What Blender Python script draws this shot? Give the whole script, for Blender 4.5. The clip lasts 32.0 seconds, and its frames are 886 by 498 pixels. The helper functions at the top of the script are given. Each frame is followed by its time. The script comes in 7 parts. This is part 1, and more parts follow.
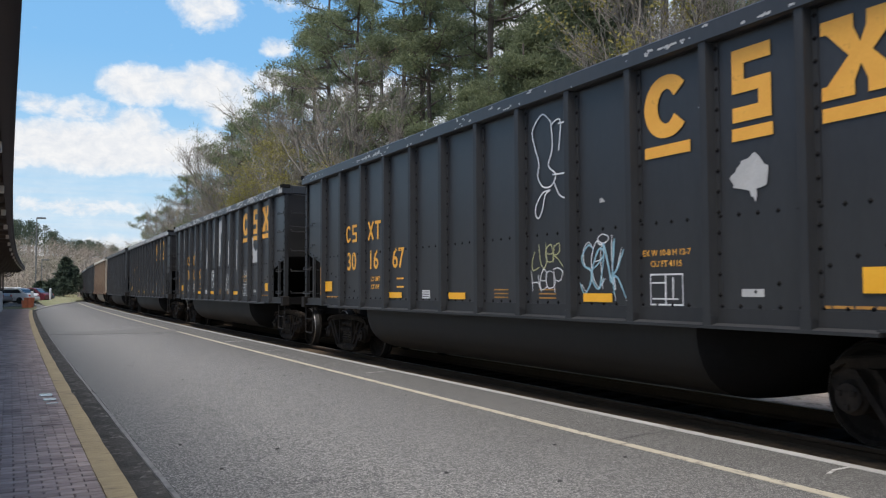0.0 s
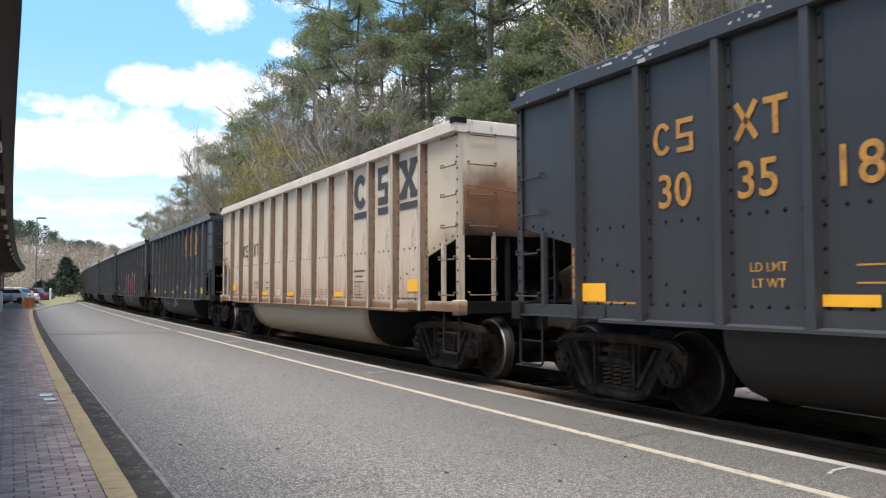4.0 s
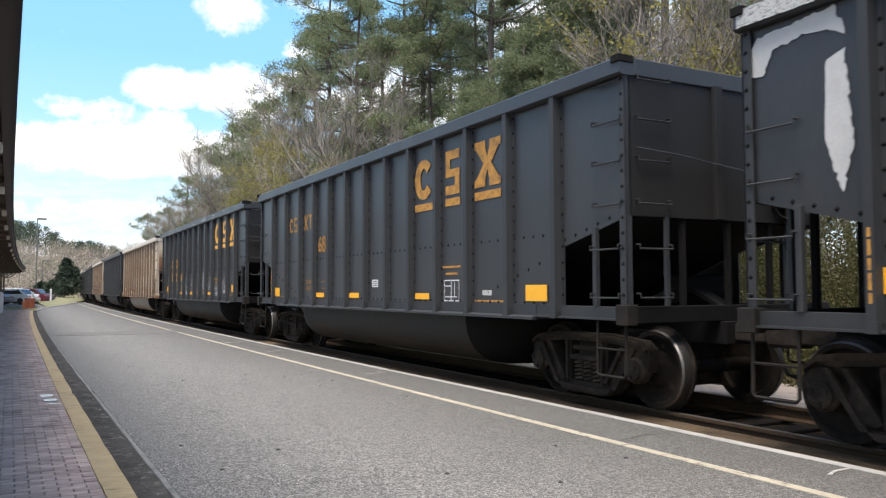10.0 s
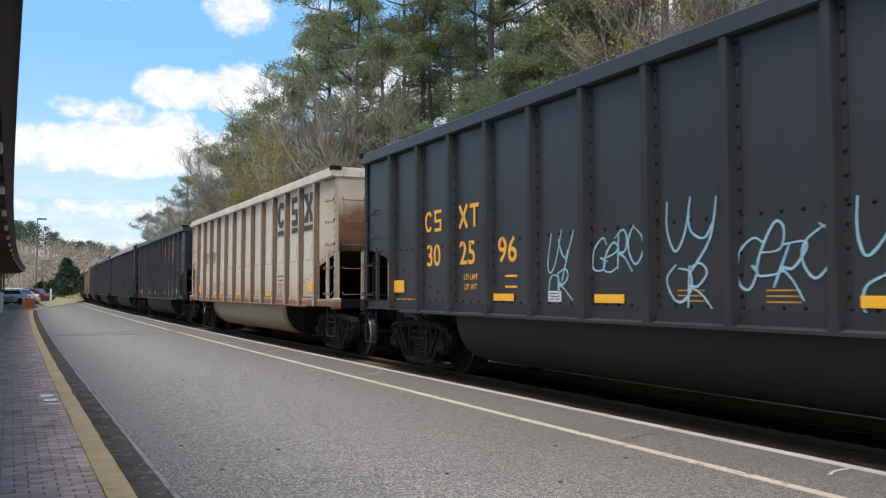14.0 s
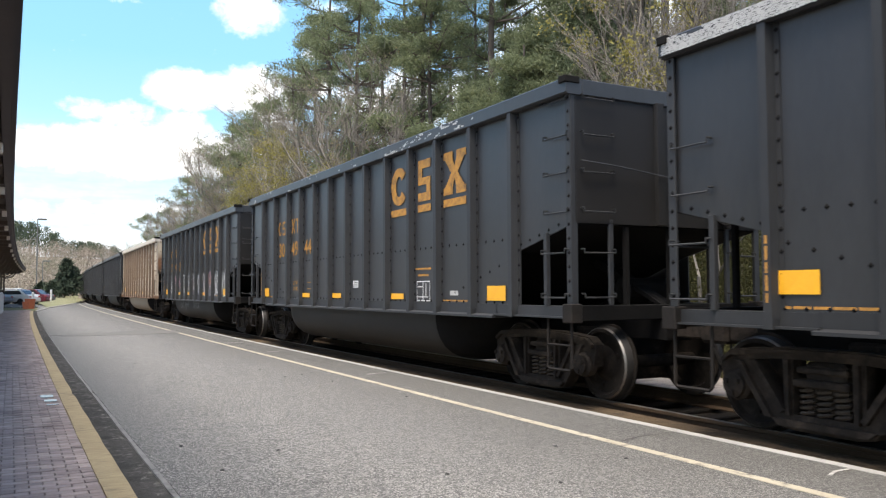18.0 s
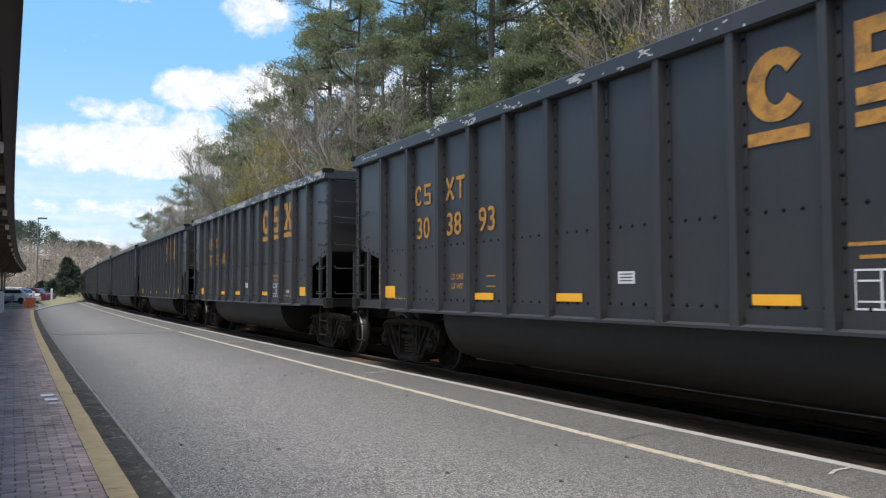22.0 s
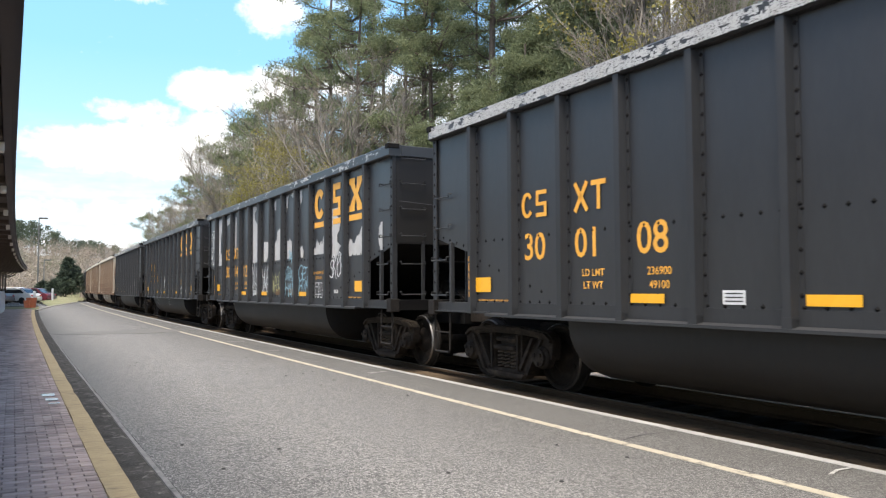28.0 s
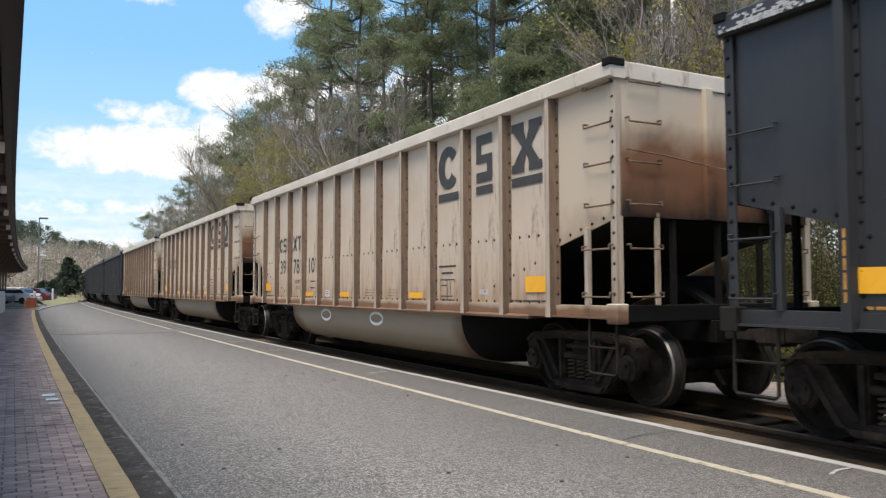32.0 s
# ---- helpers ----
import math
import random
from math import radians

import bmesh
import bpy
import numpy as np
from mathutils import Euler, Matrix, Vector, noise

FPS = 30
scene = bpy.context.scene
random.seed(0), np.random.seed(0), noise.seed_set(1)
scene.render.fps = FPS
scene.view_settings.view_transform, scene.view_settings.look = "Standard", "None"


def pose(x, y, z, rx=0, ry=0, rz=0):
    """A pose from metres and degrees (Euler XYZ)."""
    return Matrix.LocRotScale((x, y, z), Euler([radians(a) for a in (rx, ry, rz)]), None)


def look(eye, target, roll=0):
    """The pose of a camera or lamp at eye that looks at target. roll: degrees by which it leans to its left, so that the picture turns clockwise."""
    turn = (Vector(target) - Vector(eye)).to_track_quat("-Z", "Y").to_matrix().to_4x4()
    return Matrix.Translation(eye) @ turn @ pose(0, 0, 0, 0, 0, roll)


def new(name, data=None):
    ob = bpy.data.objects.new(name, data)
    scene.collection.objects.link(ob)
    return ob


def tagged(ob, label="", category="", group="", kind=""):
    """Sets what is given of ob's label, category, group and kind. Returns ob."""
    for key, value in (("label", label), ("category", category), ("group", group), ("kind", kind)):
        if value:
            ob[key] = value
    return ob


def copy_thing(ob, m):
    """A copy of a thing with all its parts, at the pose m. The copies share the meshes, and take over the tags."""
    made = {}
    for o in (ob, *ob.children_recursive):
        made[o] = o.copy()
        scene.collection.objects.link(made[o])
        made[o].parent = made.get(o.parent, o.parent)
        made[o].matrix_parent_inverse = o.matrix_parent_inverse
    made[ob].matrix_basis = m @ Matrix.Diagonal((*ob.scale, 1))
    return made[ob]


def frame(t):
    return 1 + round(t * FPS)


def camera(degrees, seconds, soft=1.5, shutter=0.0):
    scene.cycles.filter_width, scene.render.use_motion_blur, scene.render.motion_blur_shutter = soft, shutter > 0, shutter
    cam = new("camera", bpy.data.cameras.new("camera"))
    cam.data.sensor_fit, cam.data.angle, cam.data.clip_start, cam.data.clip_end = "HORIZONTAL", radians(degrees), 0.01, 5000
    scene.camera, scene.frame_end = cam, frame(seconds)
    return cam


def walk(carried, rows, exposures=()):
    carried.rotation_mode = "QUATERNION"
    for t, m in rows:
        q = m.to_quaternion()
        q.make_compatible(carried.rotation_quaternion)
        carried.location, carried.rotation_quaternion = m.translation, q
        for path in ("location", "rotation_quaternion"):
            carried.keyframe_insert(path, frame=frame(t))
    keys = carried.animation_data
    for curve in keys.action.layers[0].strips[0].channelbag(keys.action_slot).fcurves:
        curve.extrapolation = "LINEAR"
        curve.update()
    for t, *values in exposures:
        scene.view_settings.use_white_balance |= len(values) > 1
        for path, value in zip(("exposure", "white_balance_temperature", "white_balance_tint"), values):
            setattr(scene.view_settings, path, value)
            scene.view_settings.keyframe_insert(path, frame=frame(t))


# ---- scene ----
# ---------------------------------------------------------------- camera
EYE = Vector((0.0, 0.0, 1.3715))


def aim(yaw, pitch, roll):
    """A pose at the tripod: yaw clockwise from +y, pitch upwards, in degrees."""
    a, b = radians(yaw), radians(pitch)
    way = Vector((math.sin(a) * math.cos(b), math.cos(a) * math.cos(b), math.sin(b)))
    return look(EYE, EYE + way, roll)


LIGHT = [(0, 0.22, 6450), (0.4, 0.36, 6500), (1, 0.82, 6750), (3, 0.85, 6750), (4, 0.75, 6650), (6, 0.47, 6350), (7, 0.7, 6750), (8, 0.75, 6700), (9, 0.87, 6750), (10, 0.85, 6700), (11, 0.95, 6850), (12, 0.83, 6700), (12.7, 0.35, 6600), (13, 0.25, 6600),
         (13.5, 0.3, 6500), (14, 0.46, 6600), (15.5, 0.65, 6600), (17, 0.8, 6850), (19, 1.03, 6850), (20, 0.75, 6700), (21, 0.14, 6450), (22, 0.46, 6450), (23, 0.82, 6850), (24, 1.0, 6850), (25, 1.05, 6950), (28, 0.97, 6850), (29, 0.83, 6800), (30, 0.83, 6750), (31, 0.75, 6850), (32, 0.52, 6750)]          # seconds, stops, kelvin
cam = camera(58.23, 32.0, soft=1.2, shutter=0.05)
walk(cam, [(t, aim(28.726 + dy, 2.859 + dp, -0.233)) for t, dy, dp in (
    (0, 0.07, -0.03), (4, 0.06, -0.03), (9, 0.03, 0.03), (14, 0.03, 0.03), (18, 0.02, 0.06),
    (21, 0.0, -0.01), (25, -0.04, -0.02), (32, -0.07, -0.02))],
    exposures=[(t, stops + 0.07, kelvin, 10) for t, stops, kelvin in LIGHT])

# ---------------------------------------------------------------- the track's line
BEND = 0.000244          # the line bends away to the right: x grows by BEND * y * y
TRACK_X = 7.26           # centre of the track beside the camera
SIDE = 1.625             # half the width of a car
PLAT_Z = 0.08            # platform above the top of the rail


def bend(x, y):
    """x of the line that runs beside the track, x metres from the tripod."""
    return x + BEND * y * y


def heading(y):
    return -math.degrees(math.atan(2 * BEND * y))


# ---------------------------------------------------------------- light
world = bpy.data.worlds.new("sky")
scene.world = world
world.use_nodes = True
wn = world.node_tree.nodes
sky = wn.new("ShaderNodeTexSky")
sky.sky_type, sky.sun_disc = "NISHITA", False
SUN_EL, SUN_AZ = 69.0, 230.0          # degrees; azimuth clockwise from +y
sky.sun_elevation, sky.sun_rotation = radians(SUN_EL), radians(SUN_AZ)
sky.air_density, sky.dust_density, sky.ozone_density = 1.0, 1.5, 1.0
wn["Background"].inputs["Strength"].default_value = 0.14
world.node_tree.links.new(sky.outputs[0], wn["Background"].inputs["Color"])
sun = new("sun", bpy.data.lights.new("sun", "SUN"))
sun.data.energy, sun.data.angle, sun.data.color = 3.5, radians(35), (1.0, 0.94, 0.86)
_a, _e = radians(SUN_AZ), radians(SUN_EL)
_way = Vector((math.sin(_a) * math.cos(_e), math.cos(_a) * math.cos(_e), math.sin(_e)))
sun.matrix_basis = look(_way * 60, (0, 0, 0))


# ---------------------------------------------------------------- materials
def nodes_of(name):
    m = bpy.data.materials.new(name)
    m.use_nodes = True
    return m, m.node_tree.nodes, m.node_tree.links


def rgb(c):
    return (*c, 1.0)


def ramp(nt, links, src, stops):
    r = nt.new("ShaderNodeValToRGB")
    while len(r.color_ramp.elements) < len(stops):
        r.color_ramp.elements.new(0.5)
    for e, (p, c) in zip(r.color_ramp.elements, stops):
        e.position, e.color = p, (c if len(c) == 4 else rgb(c))
    links.new(src, r.inputs[0])
    return r.outputs[0]


def noise_of(nt, links, coord, scale, detail=4, rough=0.6, stretch=None, dist=0.0):
    n = nt.new("ShaderNodeTexNoise")
    n.inputs["Scale"].default_value = scale
    n.inputs["Detail"].default_value = detail
    n.inputs["Roughness"].default_value = rough
    n.inputs["Distortion"].default_value = dist
    if stretch:
        mp = nt.new("ShaderNodeMapping")
        mp.inputs["Scale"].default_value = stretch
        links.new(coord, mp.inputs[0])
        coord = mp.outputs[0]
    links.new(coord, n.inputs["Vector"])
    return n.outputs[0]


def mix(nt, links, fac, a, b, mode="MIX"):
    m = nt.new("ShaderNodeMix")
    m.data_type, m.blend_type = "RGBA", mode
    for sock, v in ((m.inputs[0], fac), (m.inputs[6], a), (m.inputs[7], b)):
        if isinstance(v, (int, float)):
            sock.default_value = v
        elif isinstance(v, tuple):
            sock.default_value = v if len(v) == 4 else rgb(v)
        else:
            links.new(v, sock)
    return m.outputs[2]


def calc(nt, links, op, a, b=0.0):
    m = nt.new("ShaderNodeMath")
    m.operation = op
    for sock, v in ((m.inputs[0], a), (m.inputs[1], b)):
        if isinstance(v, (int, float)):
            sock.default_value = v
        else:
            links.new(v, sock)
    return m.outputs[0]


def surface(name, base, second, rough=0.7, metal=0.0, fine=30.0, coarse=1.2, bump=0.15, dirt=None, dirt_at=(0.5, 0.7),
            dirt_scale=2.0, vary=0.0, stretch=None, island=False, bump_dist=0.01, world_space=False, leaf=0.0, shine=0.5):
    """Two tones mixed at two scales, a stain colour, gloss that varies, and fine relief."""
    m, nt, links = nodes_of(name)
    b = nt["Principled BSDF"]
    tc = nt.new("ShaderNodeTexCoord")
    if world_space:
        geo = nt.new("ShaderNodeNewGeometry")
        co = geo.outputs["Position"]
    else:
        co = tc.outputs["Object"]
    n1 = noise_of(nt, links, co, coarse, 5, 0.62, stretch)
    n2 = noise_of(nt, links, co, fine, 3, 0.7, stretch)
    f = calc(nt, links, "MULTIPLY_ADD", n1, 0.65)
    links.new(calc(nt, links, "MULTIPLY", n2, 0.35), f.node.inputs[2])
    col = mix(nt, links, ramp(nt, links, f, [(0.36, (0, 0, 0)), (0.64, (1, 1, 1))]), base, second)
    if dirt:
        nd = noise_of(nt, links, co, dirt_scale, 6, 0.68, stretch, 0.4)
        col = mix(nt, links, ramp(nt, links, nd, [(dirt_at[0], (0, 0, 0)), (dirt_at[1], (1, 1, 1))]), col, dirt)
    if vary:
        hs = nt.new("ShaderNodeHueSaturation")
        if island:
            g = nt.new("ShaderNodeNewGeometry")
            rnd = g.outputs["Random Per Island"]
        else:
            g = nt.new("ShaderNodeObjectInfo")
            rnd = g.outputs["Random"]
        links.new(calc(nt, links, "ADD", calc(nt, links, "MULTIPLY", rnd, 2 * vary), 1 - vary), hs.inputs["Value"])
        links.new(col, hs.inputs["Color"])
        col = hs.outputs[0]
    links.new(col, b.inputs["Base Color"])
    b.inputs["Metallic"].default_value = metal
    b.inputs["Specular IOR Level"].default_value = shine
    links.new(calc(nt, links, "ADD", calc(nt, links, "MULTIPLY", n1, 0.25), rough - 0.12), b.inputs["Roughness"])
    if bump:
        bp = nt.new("ShaderNodeBump")
        bp.inputs["Strength"].default_value, bp.inputs["Distance"].default_value = bump, bump_dist
        links.new(n2, bp.inputs["Height"])
        links.new(bp.outputs[0], b.inputs["Normal"])
    if leaf:                                   # thin leaves let part of the light through
        thin, both = nt.new("ShaderNodeBsdfTranslucent"), nt.new("ShaderNodeMixShader")
        links.new(col, thin.inputs[0])
        both.inputs[0].default_value = leaf
        links.new(b.outputs[0], both.inputs[1])
        links.new(thin.outputs[0], both.inputs[2])
        links.new(both.outputs[0], nt["Material Output"].inputs[0])
    return m


M = {}
M["black_paint"] = surface("black_paint", (0.0208, 0.0216, 0.024), (0.0305, 0.0317, 0.0348), 0.42, 0, 14, 0.7, 0.06, (0.042, 0.038, 0.035), (0.62, 0.85), 0.9, 0.10, (1, 1, 0.35))
M["black_paint_light"] = surface("black_paint_light", (0.026, 0.0275, 0.031), (0.0355, 0.0375, 0.0415), 0.42, 0, 14, 0.7, 0.06, (0.066, 0.061, 0.057), (0.6, 0.85), 0.9, 0.10, (1, 1, 0.35))
M["black_rib"] = surface("black_rib", (0.0165, 0.0172, 0.019), (0.0265, 0.0274, 0.0292), 0.6, 0, 14, 0.9, 0.06, (0.022, 0.0215, 0.022), (0.6, 0.85), 1.2, 0.1, (1, 1, 0.35))
M["grey_rib"] = surface("grey_rib", (0.0245, 0.0262, 0.0298), (0.034, 0.0362, 0.0405), 0.62, 0, 14, 0.9, 0.06, (0.03, 0.0295, 0.03), (0.6, 0.85), 1.2, 0.1, (1, 1, 0.35))
M["black_steel"] = surface("black_steel", (0.007, 0.0066, 0.0063), (0.014, 0.0125, 0.0115), 0.8, 0, 24, 1.5, 0.2, (0.026, 0.02, 0.016), (0.55, 0.8), 2.5, shine=0.12)
M["low_steel"] = surface("low_steel", (0.0105, 0.0092, 0.0085), (0.02, 0.0168, 0.0148), 0.75, 0, 24, 1.5, 0.2, (0.032, 0.025, 0.02), (0.55, 0.8), 2.5, shine=0.2)
# near-black: shade in the car-end recesses put into the colour; dark rivets too
M["near_black"] = surface("near_black", (0.006, 0.006, 0.006), (0.011, 0.01, 0.01), 0.9, 0, 20, 1.5, 0.2, shine=0.12)
M["truck_steel"] = surface("truck_steel", (0.0175, 0.0146, 0.0128), (0.034, 0.028, 0.024), 0.88, 0, 30, 3, 0.3, (0.072, 0.056, 0.044), (0.48, 0.74), 4, shine=0.12)
M["spring_steel"] = surface("spring_steel", (0.05, 0.041, 0.034), (0.085, 0.07, 0.057), 0.85, 0, 30, 3, 0.2, shine=0.12)
M["wheel_steel"] = surface("wheel_steel", (0.011, 0.0092, 0.0082), (0.019, 0.0158, 0.0138), 0.9, 0.0, 30, 3, 0.2, (0.034, 0.027, 0.022), (0.5, 0.7), 5, shine=0.12)
# darker than black_paint: the tub's shade is put into its colour
M["shaded_tub"] = surface("shaded_tub", (0.013, 0.0125, 0.0122), (0.021, 0.02, 0.0192), 0.66, 0, 14, 0.7, 0.06, (0.024, 0.0205, 0.0175), (0.55, 0.8), 0.9, 0.1, (1, 1, 0.35), shine=0.35)
M["bright_steel"] = surface("bright_steel", (0.2, 0.19, 0.18), (0.28, 0.265, 0.25), 0.5, 1.0, 60, 4, 0.05)
M["primer"] = surface("primer", (0.4, 0.395, 0.385), (0.5, 0.495, 0.48), 0.6, 0, 40, 3, 0.15, (0.4, 0.37, 0.34), (0.55, 0.75), 4)
M["orange_paint"] = surface("orange_paint", (0.76, 0.36, 0.045), (0.82, 0.41, 0.06), 0.55, 0, 40, 5, 0.05, (0.4, 0.17, 0.03), (0.6, 0.8), 9)
M["faded_orange"] = surface("faded_orange", (0.42, 0.2, 0.035), (0.5, 0.25, 0.045), 0.65, 0, 40, 5, 0.05, (0.1, 0.06, 0.035), (0.45, 0.75), 7)
M["reflector"] = surface("reflector", (0.83, 0.4, 0.02), (0.88, 0.45, 0.03), 0.35, 0, 40, 6, 0.02)
M["white_stencil"] = surface("white_stencil", (0.6, 0.6, 0.6), (0.72, 0.72, 0.72), 0.6, 0, 40, 8, 0.02)
M["black_stencil"] = surface("black_stencil", (0.035, 0.034, 0.034), (0.06, 0.055, 0.05), 0.65, 0, 40, 8, 0.02, (0.2, 0.18, 0.16), (0.62, 0.8), 8)
M["spray_white"] = surface("spray_white", (0.68, 0.7, 0.7), (0.78, 0.79, 0.79), 0.6, 0, 50, 9, 0.02)
M["spray_blue"] = surface("spray_blue", (0.22, 0.42, 0.52), (0.34, 0.54, 0.62), 0.6, 0, 50, 9, 0.02)
M["spray_pink"] = surface("spray_pink", (0.6, 0.3, 0.38), (0.7, 0.42, 0.48), 0.6, 0, 50, 9, 0.02)
M["spray_red"] = surface("spray_red", (0.27, 0.022, 0.025), (0.36, 0.035, 0.035), 0.6, 0, 50, 5, 0.02, (0.14, 0.02, 0.02), (0.5, 0.8), 4)
M["spray_yellow"] = surface("spray_yellow", (0.46, 0.46, 0.2), (0.56, 0.55, 0.32), 0.6, 0, 50, 9, 0.02)
M["spray_faded"] = surface("spray_faded", (0.3, 0.17, 0.17), (0.37, 0.24, 0.23), 0.7, 0, 50, 9, 0.02)
M["spray_faint"] = surface("spray_faint", (0.17, 0.17, 0.175), (0.25, 0.25, 0.255), 0.7, 0, 50, 9, 0.02)
M["spray_rust"] = surface("spray_rust", (0.3, 0.085, 0.05), (0.4, 0.13, 0.08), 0.7, 0, 50, 5, 0.02)


def grimy_white(name, base, second, low, rust):
    """Weathered pale paint: sooty and rusty wash rising from the sill, streaks running down."""
    m, nt, links = nodes_of(name)
    b = nt["Principled BSDF"]
    tc = nt.new("ShaderNodeTexCoord")
    co = tc.outputs["Object"]
    sep = nt.new("ShaderNodeSeparateXYZ")
    links.new(co, sep.inputs[0])
    n1 = noise_of(nt, links, co, 1.1, 5, 0.6)
    ns = noise_of(nt, links, co, 3.0, 5, 0.65, (1, 2.2, 0.25))
    nf = noise_of(nt, links, co, 28, 3, 0.7)
    col = mix(nt, links, ramp(nt, links, n1, [(0.38, (0, 0, 0)), (0.66, (1, 1, 1))]), base, second)
    h = calc(nt, links, "SUBTRACT", 2.0, sep.outputs[2])
    h = calc(nt, links, "MULTIPLY", h, 0.9)
    wash = calc(nt, links, "ADD", h, calc(nt, links, "MULTIPLY", calc(nt, links, "SUBTRACT", ns, 0.5), 1.6))
    col = mix(nt, links, ramp(nt, links, wash, [(0.05, (0, 0, 0)), (1.0, (0.85, 0.85, 0.85))]), col, low)
    rs = noise_of(nt, links, co, 5.5, 6, 0.7, (1, 1, 0.3))
    col = mix(nt, links, ramp(nt, links, rs, [(0.57, (0, 0, 0)), (0.72, (0.8, 0.8, 0.8))]), col, rust)
    links.new(col, b.inputs["Base Color"])
    b.inputs["Roughness"].default_value = 0.66
    bp = nt.new("ShaderNodeBump")
    bp.inputs["Strength"].default_value, bp.inputs["Distance"].default_value = 0.08, 0.01
    links.new(nf, bp.inputs["Height"])
    links.new(bp.outputs[0], b.inputs["Normal"])
    return m


M["white_paint"] = grimy_white("white_paint", (0.53, 0.475, 0.395), (0.62, 0.565, 0.48), (0.37, 0.26, 0.17), (0.22, 0.13, 0.08))
M["tan_paint"] = grimy_white("tan_paint", (0.5, 0.41, 0.315), (0.57, 0.485, 0.385), (0.33, 0.18, 0.09), (0.2, 0.1, 0.055))
M["white_steel"] = surface("white_steel", (0.36, 0.29, 0.215), (0.47, 0.41, 0.34), 0.7, 0, 30, 4, 0.15, (0.17, 0.1, 0.06), (0.52, 0.72), 5, 0.1, (1, 1, 0.12))
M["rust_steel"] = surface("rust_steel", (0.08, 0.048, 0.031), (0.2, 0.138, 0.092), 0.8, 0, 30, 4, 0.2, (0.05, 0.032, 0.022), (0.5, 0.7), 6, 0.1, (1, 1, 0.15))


def soot_and_shade(name, clean, brown, near_black, top=3.55, slope=0.62, along=0.0, start=0.0):
    """Sooty rust-brown that thickens downwards, and towards the ends of the car, in a ragged cloud; on the white tub
    the darkening downwards is painted shade.
    """
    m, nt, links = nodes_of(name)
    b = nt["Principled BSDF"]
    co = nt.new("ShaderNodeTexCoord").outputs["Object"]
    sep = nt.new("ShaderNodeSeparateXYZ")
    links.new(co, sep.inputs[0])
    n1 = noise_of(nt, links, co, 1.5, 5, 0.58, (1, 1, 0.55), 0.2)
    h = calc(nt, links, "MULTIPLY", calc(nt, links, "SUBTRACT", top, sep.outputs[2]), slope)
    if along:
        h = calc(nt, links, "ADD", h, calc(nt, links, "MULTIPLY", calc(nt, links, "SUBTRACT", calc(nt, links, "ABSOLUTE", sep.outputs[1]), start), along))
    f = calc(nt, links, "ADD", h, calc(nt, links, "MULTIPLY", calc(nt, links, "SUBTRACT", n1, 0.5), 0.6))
    col = ramp(nt, links, f, [(0.1, clean), (0.42, brown), (0.62, brown), (0.9, near_black)])
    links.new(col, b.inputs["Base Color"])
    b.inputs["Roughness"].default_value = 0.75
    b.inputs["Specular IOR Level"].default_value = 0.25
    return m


M["black_end"] = soot_and_shade("black_end", (0.0175, 0.018, 0.0195), (0.0165, 0.0155, 0.015), (0.0055, 0.005, 0.0048), 3.2)
M["tread_steel"] = surface("tread_steel", (0.015, 0.014, 0.0132), (0.026, 0.0243, 0.0226), 0.6, 0.35, 60, 4, 0.05)
M["white_end"] = soot_and_shade("white_end", (0.53, 0.45, 0.345), (0.2, 0.1, 0.055), (0.03, 0.021, 0.016), 3.35, 0.75)
M["white_corner"] = soot_and_shade("white_corner", (0.52, 0.44, 0.335), (0.21, 0.12, 0.07), (0.05, 0.034, 0.025), 2.55, 0.55)
# sooty towards the tub's ends; darkening downwards is its underside shade, painted in
M["white_tub"] = soot_and_shade("white_tub", (0.32, 0.27, 0.21), (0.15, 0.095, 0.06), (0.025, 0.019, 0.015), 1.1, 0.5, 0.7, 3.6)
M["white_sill"] = soot_and_shade("white_sill", (0.46, 0.39, 0.31), (0.2, 0.115, 0.068), (0.075, 0.048, 0.034), 1.21, 4.2)


